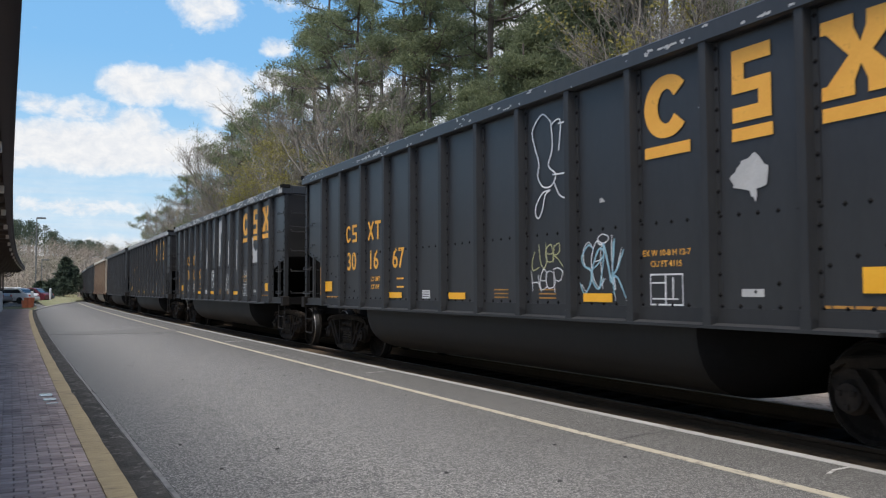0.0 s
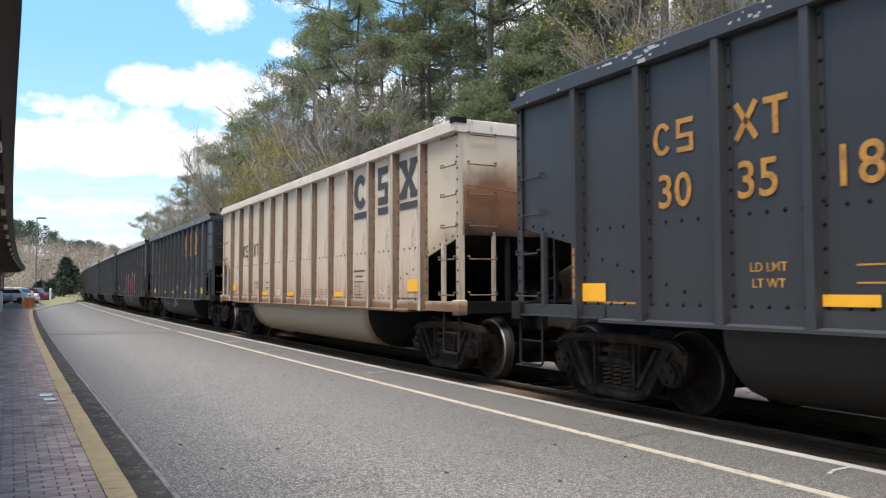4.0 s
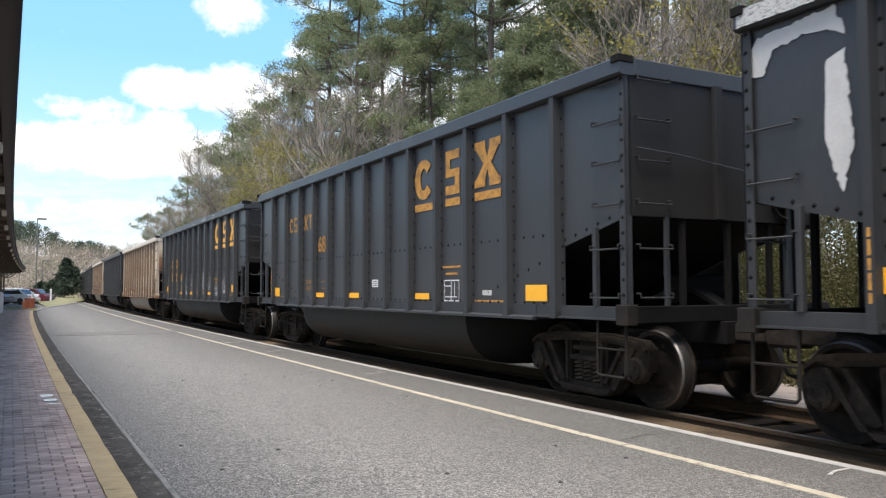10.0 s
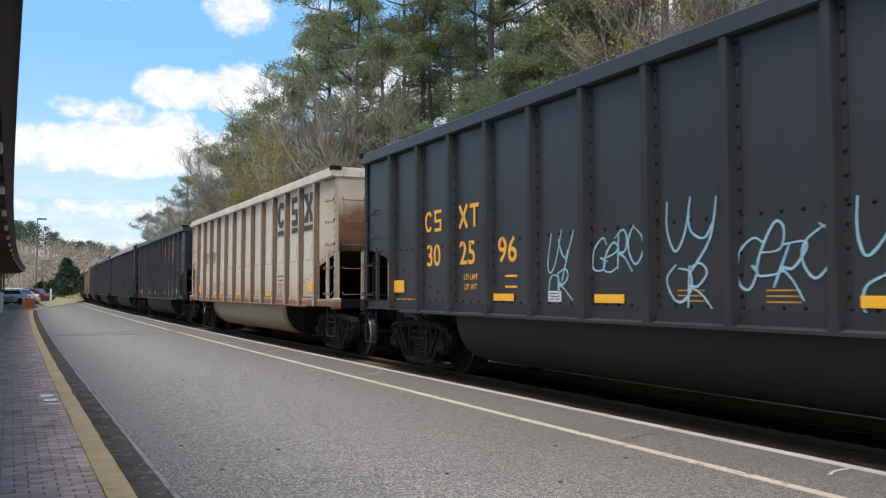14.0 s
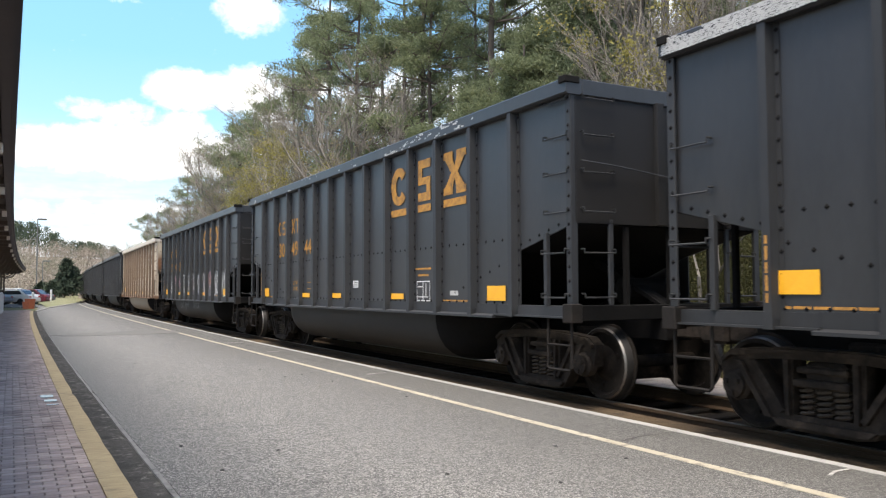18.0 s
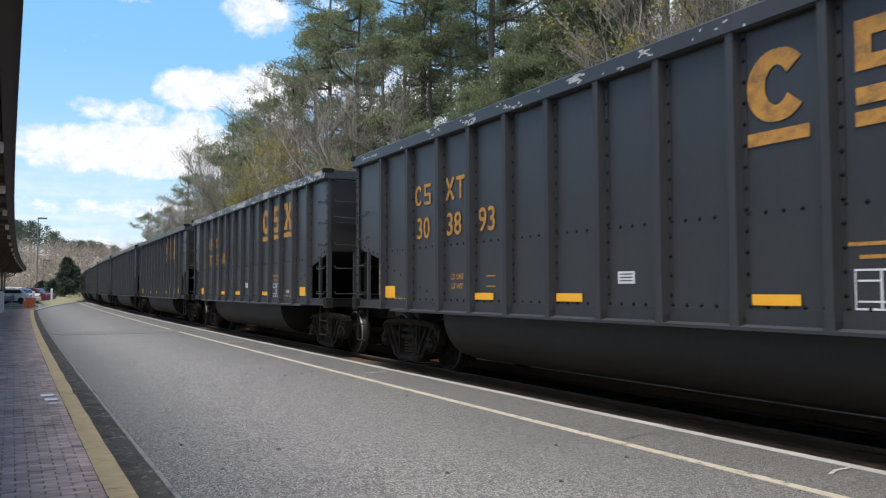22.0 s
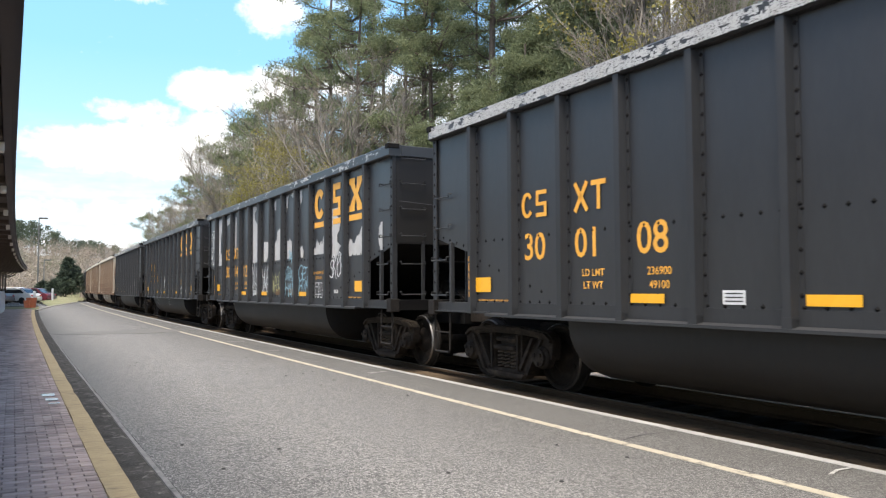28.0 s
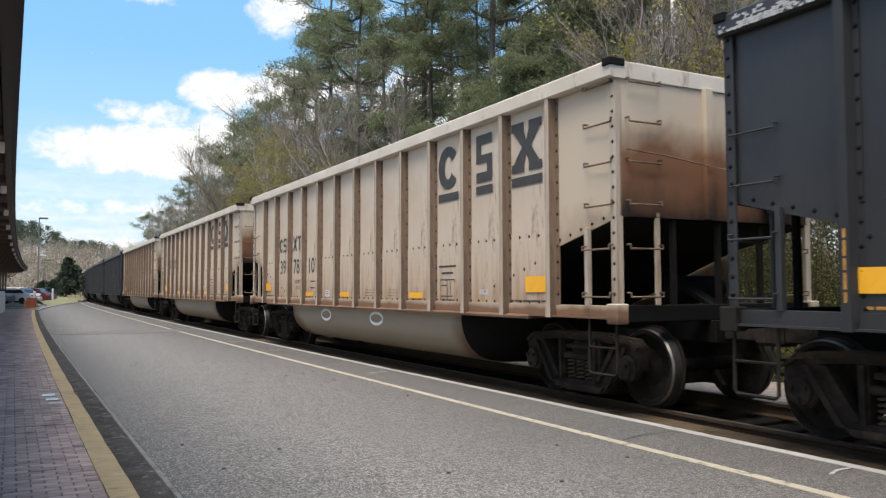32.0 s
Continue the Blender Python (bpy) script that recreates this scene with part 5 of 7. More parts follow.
# graffiti: car, panel, height of its middle, width, height, strokes, colour, stroke width
SPRAY = [(0, 7, 1.78, 0.62, 0.26, "luer", "spray_yellow", 0.02), (0, 7, 1.46, 0.66, 0.24, "heop", "spray_white", 0.018), (0, 8, 1.56, 0.78, 0.5, "senk", "spray_blue", 0.032), (0, 8, 1.57, 0.76, 0.5, "senk", "spray_white", 0.018), (0, 8, 1.93, 0.2, 0.16, "o", "spray_white", 0.02),
         (1, 1, 1.45, 0.6, 0.25, "loe", "spray_white", 0.026), (1, 2, 1.45, 0.6, 0.3, "eks", "spray_white", 0.026), (1, 5, 1.85, 0.6, 0.3, "oar", "spray_white", 0.05), (1, 5, 1.5, 0.5, 0.3, "ck", "spray_white", 0.03), (1, 7, 1.52, 0.75, 0.45, "seow", "spray_white", 0.034), (1, 9, 1.75, 0.5, 0.3, "vey", "spray_white", 0.016),
         (2, 6, 1.62, 0.5, 0.26, "ose", "spray_white", 0.034), (2, 6, 1.42, 0.5, 0.22, "eck", "spray_white", 0.028),
         (6, -1, 3.25, 0.8, 0.26, "wher", "spray_white", 0.026), (6, 0, 3.2, 0.3, 0.26, "l'", "spray_white", 0.026), (6, 6, 1.62, 0.86, 0.5, "bonk", "spray_blue", 0.034), (6, 6, 2.0, 0.2, 0.14, "o", "spray_blue", 0.028), (6, 6, 1.3, 0.42, 0.1, "~", "spray_blue", 0.026),
         (7, 3.6, 1.62, 0.42, 0.42, "no", "spray_white", 0.03), (7, 6, 1.66, 0.62, 0.46, "yec", "spray_white", 0.042), (7, 6, 1.38, 0.6, 0.14, "~", "spray_white", 0.03),
         (8, 1, 1.5, 0.7, 0.5, "xr", "spray_white", 0.035), (8, 2, 1.55, 0.5, 0.6, "y8", "spray_white", 0.045), (8, 3, 1.58, 0.62, 0.66, "8i", "spray_white", 0.05), (8, 4, 1.55, 0.55, 0.7, "t", "spray_white", 0.075),
         (10, 3, 1.6, 0.8, 0.36, "sher", "spray_blue", 0.012), (10, 4, 1.6, 0.7, 0.36, "kos", "spray_blue", 0.012), (10, 7, 1.65, 0.7, 0.55, "veo", "spray_white", 0.03), (10, 8, 1.55, 0.6, 0.36, "ler", "spray_white", 0.014), (10, 10, 1.5, 0.6, 0.36, "ask", "spray_white", 0.02), (10, 5, 1.6, 0.7, 0.4, "noe", "spray_white", 0.014),
         (12, 4, 1.78, 0.52, 0.42, "uy", "spray_blue", 0.032), (12, 4, 1.42, 0.45, 0.36, "or", "spray_blue", 0.032), (12, 5, 1.7, 0.82, 0.4, "gero", "spray_blue", 0.032), (12, 6, 1.85, 0.72, 0.46, "uy", "spray_blue", 0.034), (12, 6, 1.42, 0.6, 0.4, "or", "spray_blue", 0.034), (12, 7, 1.7, 0.98, 0.5, "gero", "spray_blue", 0.034), (12, 8, 1.86, 0.8, 0.46, "uy", "spray_blue", 0.034), (12, 8, 1.42, 0.65, 0.4, "or", "spray_blue", 0.034), (12, 9, 1.65, 0.8, 0.45, "gere", "spray_blue", 0.03),
         (17, 1, 1.5, 0.62, 0.42, "wey", "spray_white", 0.034), (17, 2, 1.76, 0.72, 0.3, "meak", "spray_pink", 0.034), (17, 2, 1.56, 0.34, 0.12, "~", "spray_pink", 0.026), (17, 3, 1.8, 0.76, 0.4, "ks", "spray_pink", 0.046), (17, 3, 1.55, 0.4, 0.16, "~", "spray_pink", 0.04), (17, 4, 1.66, 0.86, 0.6, "sovr", "spray_white", 0.038), (17, 5, 1.7, 0.8, 0.6, "sey", "spray_white", 0.035), (17, 6, 1.8, 0.7, 0.34, "meo", "spray_white", 0.022), (17, 7, 1.6, 0.8, 0.55, "mek", "spray_white", 0.04), (17, 8, 1.62, 0.82, 0.6, "svk", "spray_white", 0.045), (17, 9, 1.85, 0.7, 0.36, "ek", "spray_pink", 0.035), (17, 10, 1.6, 0.9, 0.62, "skey", "spray_white", 0.045), (17, 11, 1.6, 0.7, 0.8, "kl", "spray_white", 0.06),
         (22, 5.9, 1.68, 0.56, 0.55, "uies", "spray_white", 0.042), (22, 5.9, 1.4, 0.4, 0.2, "no", "spray_white", 0.03),
         (24, 6, 1.62, 0.6, 0.42, "eic", "spray_yellow", 0.026), (24, 6, 1.38, 0.55, 0.12, "~", "spray_yellow", 0.022),
         (25, -1, 3.1, 0.6, 0.3, "etw", "spray_white", 0.03), (25, -1, 2.7, 0.5, 0.3, "cns", "spray_white", 0.028), (25, -1, 2.3, 0.5, 0.34, "mek", "spray_white", 0.028), (25, 4, 1.72, 0.7, 0.42, "yus", "spray_white", 0.036), (25, 4, 1.4, 0.6, 0.3, "vsx", "spray_white", 0.03), (25, 5, 1.76, 0.74, 0.46, "yur", "spray_white", 0.04), (25, 5, 1.42, 0.66, 0.3, "vse", "spray_white", 0.034), (25, 6, 1.5, 0.84, 0.4, "waegr", "spray_yellow", 0.03),
         (25, 7, 2.1, 0.4, 0.32, "14", "spray_blue", 0.045), (25, 7, 1.7, 0.8, 0.3, "straig", "spray_blue", 0.036), (25, 7, 1.4, 0.84, 0.36, "ham", "spray_blue", 0.04), (25, 8, 1.76, 0.8, 0.34, "get", "spray_blue", 0.045), (25, 8, 1.42, 0.8, 0.34, "him", "spray_blue", 0.045), (25, 10, 1.8, 0.85, 0.45, "sker", "spray_white", 0.04),
         (26, 5, 1.66, 0.62, 0.46, "hoze", "spray_white", 0.046), (26, 5, 1.36, 0.36, 0.1, "~", "spray_white", 0.036),
         (27, 2, 1.5, 0.6, 0.3, "eks", "spray_white", 0.025), (27, 5, 1.62, 0.5, 0.75, "8l", "spray_white", 0.04), (27, 6, 1.62, 0.72, 0.72, "n8", "spray_white", 0.04), (27, 7, 1.55, 0.7, 0.45, "seu", "spray_white", 0.02), (27, 8, 2.22, 0.72, 0.3, "oru", "spray_white", 0.042), (27, 8, 1.85, 0.74, 0.4, "mm", "spray_white", 0.045), (27, 8, 1.42, 0.72, 0.36, "u", "spray_white", 0.05), (27, 8, 2.55, 0.26, 0.14, "m", "spray_white", 0.07), (27, 9, 1.98, 0.34, 0.5, "s", "spray_white", 0.04), (27, 9, 1.5, 0.3, 0.4, "s", "spray_white", 0.036), (27, 10, 1.8, 0.9, 0.4, "crsy", "spray_white", 0.038), (27, 10, 1.42, 0.8, 0.2, "~", "spray_white", 0.036), (27, 3, 1.5, 0.4, 0.3, "ve", "spray_white", 0.015),
         (29, 6, 1.75, 0.8, 0.6, "sok", "spray_white", 0.05), (29, 8, 1.6, 0.8, 0.5, "ekr", "spray_white", 0.045)]
for n, (i, p, z, w, h, marks, colour, width) in enumerate(SPRAY):
    stick(CARS[i], "graffiti", ("g", n), tag_strokes(200 + n, marks, w, h, width), colour, panel_y(ORDER[i][0], p), z, "sprayed graffiti tag", x=FACE - 0.004 - 0.0006 * (n % 3))
doodle(0, 7, [[(0.6, 3.38), (0.43, 3.5), (0.23, 3.33), (0.28, 3.11), (0.36, 2.9), (0.33, 2.75), (0.43, 2.61), (0.6, 2.6), (0.69, 2.73), (0.55, 2.85), (0.63, 3.07), (0.6, 3.38)], [(0.6, 3.33), (0.7, 3.38), (0.79, 3.34), (0.75, 3.01)], [(0.74, 3.33), (0.93, 3.33)],
                 [(0.63, 2.73), (0.92, 2.72)], [(0.65, 2.65), (0.75, 2.48), (0.88, 2.43), (0.95, 2.5)], [(0.58, 2.55), (0.43, 2.53), (0.3, 2.4), (0.28, 2.28), (0.35, 2.23), (0.43, 2.35), (0.48, 2.5), (0.58, 2.55)]], "spray_white", 0.018)
doodle(2, 6, [[(0.5, 1.72), (0.38, 1.95), (0.42, 2.3), (0.52, 2.36), (0.56, 2.1), (0.52, 1.8), (0.62, 1.72), (0.66, 1.82), (0.58, 1.86)]], "spray_white", 0.03)
doodle(8, 5, [[(0.95, 1.1), (0.55, 1.12), (0.35, 1.4), (0.3, 1.8), (0.5, 2.15), (0.95, 2.28)], [(0.95, 1.5), (0.65, 1.42), (0.6, 1.62), (0.95, 1.75)]], "spray_white", 0.045)
doodle(8, 6, [[(0.1, 1.75), (0.2, 2.25), (0.42, 2.3), (0.5, 1.95), (0.56, 1.75)], [(0.58, 1.75), (0.66, 2.2), (0.84, 2.25), (0.92, 1.9), (0.93, 1.68)], [(0.12, 1.5), (0.3, 1.15), (0.42, 1.5), (0.6, 1.12), (0.75, 1.5)], [(0.3, 1.5), (0.38, 1.28), (0.45, 1.5)]], "spray_white", 0.045)
doodle(8, 7, [[(0.2, 2.2), (0.5, 2.28), (0.75, 1.95), (0.78, 1.6), (0.6, 1.36), (0.35, 1.4)], [(0.5, 1.95), (0.34, 1.75), (0.4, 1.6), (0.55, 1.65), (0.5, 1.78), (0.38, 1.72)], [(0.35, 1.4), (0.6, 1.2), (0.85, 1.12)]], "spray_white", 0.045)

# the red filled lettering pieces of one car, outlined in white
def smooth_ring(pts, closed=True, parts=4):
    """A rounded line through a few drawn corners."""
    out, n = [], len(pts)
    for i in range(n if closed else n - 1):
        p = [pts[(i + d) % n] if closed else pts[max(0, min(n - 1, i + d))] for d in (-1, 0, 1, 2)]
        for k in range(parts):
            u = k / parts
            out.append(tuple(0.5 * (2 * p[1][c] + (p[2][c] - p[0][c]) * u + (2 * p[0][c] - 5 * p[1][c] + 4 * p[2][c] - p[3][c]) * u * u + (3 * p[1][c] - p[0][c] - 3 * p[2][c] + p[3][c]) * u ** 3) for c in (0, 1)))
    return out if closed else out + [pts[-1]]


def piece(i, key, corners, strokes, on_ribs, gaps=()):
    car, ring = CARS[i], smooth_ring(corners)
    stick(car, "graffiti", ("fill", key), [ring], "spray_red", 0, 0, "dark red filled graffiti piece", x=FACE - 0.004)
    lines = band(ring, 0.055, True)
    for st in strokes:
        lines += band(smooth_ring(st, False), 0.032)
    stick(car, "graffiti_outline", ("line", key), lines, "spray_white", 0, 0, "white graffiti outline", x=FACE - 0.0065)
    for n, (y, z0, z1) in enumerate(on_ribs):
        stick(car, "graffiti", ("on rib", key, n), [[(-0.042, z0), (0.042, z0), (0.042, z1), (-0.042, z1)]], "spray_red", y, 0, "dark red paint across the rib", x=-SIDE + 0.002)
        stick(car, "graffiti_outline", ("top", key, n), [[(-0.042, z1), (0.042, z1), (0.042, z1 + 0.05), (-0.042, z1 + 0.05)]], "spray_white", y, 0, x=-SIDE + 0.002)
    for n, (u, z, w, h) in enumerate(gaps):
        stick(car, "graffiti", ("worn", key, n), flake(40 + n, w, h), "black_paint", -u, z, "worn through patch", x=FACE - 0.0085)


ribs_a = ribs_of("A")
piece(6, "first", [(-2.1, 1.12), (-2.08, 1.2), (-1.95, 1.34), (-2.05, 1.7), (-2.0, 2.0), (-1.75, 2.17), (-1.5, 2.1), (-1.34, 1.98), (-1.2, 2.14), (-0.9, 2.2), (-0.62, 2.05), (-0.52, 1.75), (-0.62, 1.4), (-0.44, 1.27), (-0.45, 1.11)],
      [[(-1.64, 1.15), (-1.64, 1.6), (-1.6, 1.95), (-1.34, 1.98)], [(-0.95, 1.28), (-0.93, 1.7), (-0.96, 2.05)], [(-1.95, 1.34), (-1.75, 1.38), (-1.66, 1.5)], [(-1.5, 1.2), (-1.3, 1.16), (-1.1, 1.2)]], [(ribs_a[5], 1.06, 2.1)])
piece(6, "second", [(1.0, 1.14), (0.98, 1.4), (1.08, 1.55), (0.86, 1.64), (0.88, 1.82), (1.05, 1.87), (1.1, 2.1), (1.4, 2.3), (1.7, 2.32), (1.88, 2.39), (2.05, 2.3), (2.15, 2.14), (2.4, 2.22), (2.6, 2.12), (2.6, 1.95), (2.45, 1.76), (2.7, 1.86), (2.95, 1.86), (3.0, 1.6), (2.96, 1.5), (3.05, 1.3), (3.02, 1.12), (2.8, 1.11), (2.45, 1.22), (2.2, 1.12), (1.7, 1.11), (1.3, 1.12)],
      [[(1.1, 1.55), (1.3, 1.62), (1.5, 1.58), (1.75, 1.66), (1.85, 1.6)], [(1.45, 1.95), (1.46, 1.75), (1.58, 1.6)], [(1.88, 1.8), (1.8, 1.68), (1.62, 1.58)], [(1.28, 1.48), (1.33, 1.3), (1.35, 1.13)], [(1.52, 1.42), (1.66, 1.25), (1.74, 1.15), (1.86, 1.3)], [(2.42, 1.76), (2.25, 1.62), (2.1, 1.55), (2.06, 1.4), (2.2, 1.18)], [(2.65, 1.58), (2.82, 1.57), (2.96, 1.52)], [(1.7, 2.3), (1.62, 2.2), (1.66, 2.08)], [(2.05, 2.3), (2.2, 2.0), (2.14, 1.72)]],
      [(ribs_a[7], 1.06, 1.82), (ribs_a[8], 1.06, 2.26)], [(2.55, 1.55, 0.42, 0.36), (2.3, 1.5, 0.2, 0.2)])
stick(CARS[8], "graffiti", "rust", [[(0, 0), a, b] for a, b in zip(*(lambda r: (r, r[1:] + r[:1]))([(0.4 * math.cos(t) * (0.9 + 0.1 * math.sin(5 * t)), 0.42 * math.sin(t) * (0.88 + 0.1 * math.cos(7 * t))) for t in [k * math.pi / 16 for k in range(32)]]))], "spray_rust", panel_y("A", 10), 1.75, "rust-red sprayed blotch")
# outlined pinkish letters-like blocks on a white car
for n, (p, w) in enumerate(((4, 0.6), (6, 0.66))):
    stick(CARS[11], "graffiti", ("ip", n), band([(-w / 2, -0.35), (w / 2, -0.35), (w / 2, -0.2), (0.1, -0.2), (0.1, 0.1), (w / 2, 0.12), (w / 2, 0.36), (-w / 2, 0.36), (-w / 2, 0.15), (-0.1, 0.12), (-0.1, -0.2), (-w / 2, -0.2)], 0.03, True), "spray_faded", panel_y("A", p), 1.68, "faded pinkish graffiti outline", x=FACE - 0.004)
loop = smooth_ring([(-0.3, -0.35), (-0.1, -0.35), (-0.08, -0.1), (0.16, -0.04), (0.3, 0.12), (0.2, 0.3), (-0.1, 0.35), (-0.34, 0.3), (-0.3, 0.14), (-0.33, 0.05)])
stick(CARS[11], "graffiti", "round", band(loop, 0.03, True) + band([(0.14 * math.cos(a), 0.13 + 0.07 * math.sin(a)) for a in [k * math.pi / 8 for k in range(16)]], 0.025, True), "spray_faded", panel_y("A", 5) + 0.08, 1.7, "faded pinkish graffiti outline", x=FACE - 0.004)

# tags on the tubs: car, place along the body from the rear, width, height, strokes, colour
for n, (i, o, w, h, marks, colour) in enumerate(((5, 4.2, 0.3, 0.2, "v", "spray_white"), (5, 5.2, 0.9, 0.16, "~", "spray_white"), (5, 6.9, 1.0, 0.3, "zeno", "spray_white"), (6, 7.3, 1.1, 0.26, "cusen", "spray_yellow"), (6, 8.5, 0.6, 0.26, "xun", "spray_yellow"), (8, 6.6, 1.9, 0.26, "wuw", "spray_white"),
                                                 (15, 6.0, 0.6, 0.24, "rei", "spray_white"), (17, 5.0, 0.7, 0.24, "onk", "spray_faint"), (17, 6.0, 0.9, 0.26, "mere", "spray_faint"), (17, 7.8, 1.2, 0.26, "skeor", "spray_faint"), (22, 4.3, 1.0, 0.3, "mirk", "spray_faint"), (26, 4.6, 1.2, 0.32, "ymrz", "spray_faint"), (26, 8.0, 0.8, 0.2, "el~", "spray_faint"))):
    kind = ORDER[i][0]
    stick(CARS[i], "graffiti", ("tub", n), tag_strokes(400 + n, marks, w, h, 0.022), colour, BODY[kind] / 2 - o, 0.84, "sprayed graffiti tag", x=-1.508)
for o in (5.6, 8.2):
    stick(CARS[28], "graffiti", "oval", band([(0.28 * math.cos(a), 0.1 * math.sin(a)) for a in [k * math.pi / 12 for k in range(24)]], 0.05, True), "spray_white", BODY["A"] / 2 - o, 0.84, "pale sprayed oval", x=-1.508)

# bare patches where paint has flaked off: car, panel, middle height, width, height
FLAKES = [(1, 0, 2.9, 0.12, 0.7), (1, 3, 2.9, 0.14, 1.0), (1, 2, 2.6, 0.12, 0.6), (1, 4, 2.4, 0.2, 0.7), (1, 5, 2.8, 0.1, 0.8), (1, 7, 2.5, 0.16, 0.8), (1, 8, 2.35, 0.12, 0.9), (8, 0, 3.0, 0.12, 0.9), (8, 1, 3.0, 0.12, 0.6), (8, 4, 2.5, 0.16, 0.45), (8, 4.4, 2.9, 0.1, 0.5), (8, 6, 3.2, 0.14, 0.3), (25, 9, 2.4, 0.75, 0.6), (25, 10, 2.5, 0.6, 1.0), (25, 11, 2.35, 0.85, 0.7), (25, 12, 2.3, 0.2, 0.5), (0, 9.4, 3.1, 0.06, 0.2), (0, 8, 2.35, 0.08, 0.08), (15, 8, 2.2, 0.1, 0.25)]
for n, (i, p, z, w, h) in enumerate(FLAKES):
    stick(CARS[i], "bare_patch", ("f", n), flake(600 + n, w, h), "primer", panel_y(ORDER[i][0], p), z, "grey primer bared where paint flaked off", x=FACE + 0.0018)

bare(0, 10, [(0.22, 2.36), (0.34, 2.5), (0.5, 2.54), (0.62, 2.42), (0.6, 2.26), (0.5, 2.22), (0.47, 2.12), (0.42, 2.22), (0.26, 2.26)])
bare(1, 6, [(0.2, 3.5), (0.75, 3.55), (0.7, 3.2), (0.45, 3.1), (0.46, 2.6), (0.32, 2.1), (0.2, 2.1)])
bare(1, 10, [(0.15, 2.78), (0.24, 2.74), (0.28, 2.5), (0.5, 2.36), (0.7, 2.46), (0.82, 2.86), (0.95, 2.8), (0.95, 2.2), (0.8, 2.08), (0.2, 2.08)])
bare(8, -1, [(0.06, 3.46), (0.13, 3.55), (0.75, 3.62), (0.85, 3.34), (0.7, 3.44), (0.5, 3.46), (0.25, 3.4), (0.17, 3.2), (0.08, 3.22)])
bare(8, -1, [(0.68, 3.2), (0.82, 3.24), (0.87, 2.5), (0.78, 2.12), (0.66, 2.55)])
bare(8, 7, [(0.96, 2.87), (0.96, 2.06), (0.68, 2.08), (0.72, 2.33), (0.82, 2.5)])
bare(8, 7, [(0.25, 3.2), (0.35, 3.22), (0.38, 3.0), (0.27, 2.95)])
bare(8, 8, [(0.27, 3.39), (0.4, 3.37), (0.34, 3.13), (0.44, 2.9), (0.43, 2.57), (0.78, 2.68), (0.95, 2.9), (0.95, 2.08), (0.27, 2.08)])
bare(8, 9, [(0.25, 3.51), (0.47, 3.47), (0.32, 3.29), (0.28, 2.64), (0.56, 2.6), (0.65, 2.47), (0.53, 2.3), (0.32, 2.08), (0.23, 2.08)])
bare(8, 9, [(0.88, 2.99), (0.94, 2.51), (0.9, 2.25), (0.77, 2.49), (0.81, 2.71)])
bare(8, 10, [(0.2, 3.12), (0.31, 3.0), (0.29, 2.6), (0.37, 2.48), (0.53, 2.66), (0.74, 2.69), (0.72, 2.83), (0.9, 3.02), (0.94, 2.08), (0.2, 2.08)])
bare(8, 11, [(0.16, 3.4), (0.31, 3.45), (0.3, 3.1), (0.21, 2.94), (0.26, 2.66), (0.3, 2.56), (0.2, 2.24)])
bare(8, 11, [(0.83, 2.98), (0.93, 2.94), (0.95, 2.58), (0.9, 2.22), (0.8, 2.12), (0.75, 2.22), (0.85, 2.62), (0.84, 2.8)])
bare(25, 0, [(0.2, 3.55), (0.85, 3.6), (0.88, 3.2), (0.65, 2.85), (0.5, 3.2), (0.42, 2.5), (0.9, 2.35), (0.92, 2.13), (0.2, 2.1)])
bare(25, 1, [(0.2, 3.5), (0.9, 3.6), (0.85, 3.42), (0.25, 3.3)])
bare(25, 2, [(0.28, 3.5), (0.42, 3.5), (0.4, 2.6), (0.28, 2.4)])
bare(25, 4, [(0.2, 3.6), (0.52, 3.6), (0.55, 3.5), (0.35, 3.42), (0.4, 3.25), (0.7, 3.05), (0.95, 2.99), (0.95, 2.21), (0.7, 2.11), (0.45, 2.08), (0.22, 2.08)])
bare(25, 5, [(0.28, 2.6), (0.55, 2.58), (0.83, 2.6), (0.9, 2.74), (0.95, 2.77), (0.95, 2.11), (0.86, 2.09), (0.85, 2.25), (0.63, 2.2), (0.51, 2.08), (0.28, 2.08)])
bare(25, 6, [(0.25, 2.52), (0.39, 2.59), (0.46, 2.79), (0.61, 2.86), (0.77, 2.76), (0.95, 2.7), (0.95, 2.08), (0.25, 2.08)])
bare(25, 6, [(0.83, 2.79), (0.89, 3.22), (0.95, 3.2), (0.94, 2.76), (0.9, 2.72)])
bare(25, 6, [(0.21, 3.56), (0.34, 3.58), (0.33, 3.34), (0.22, 3.33)])
bare(25, 7, [(0.24, 2.53), (0.36, 2.51), (0.43, 2.57), (0.58, 2.48), (0.6, 2.24), (0.51, 2.11), (0.26, 2.08)])
bare(25, 7, [(0.17, 3.57), (0.32, 3.59), (0.26, 3.33), (0.19, 3.2)])
bare(25, 7, [(0.48, 3.57), (0.65, 3.62), (0.93, 3.62), (0.93, 3.55), (0.66, 3.5)])
bare(25, 8, [(0.22, 2.3), (0.33, 2.35), (0.43, 2.22), (0.42, 2.08), (0.25, 2.08)])
bare(25, 8, [(0.17, 3.6), (0.33, 3.6), (0.3, 3.33), (0.2, 3.31), (0.16, 3.45)])

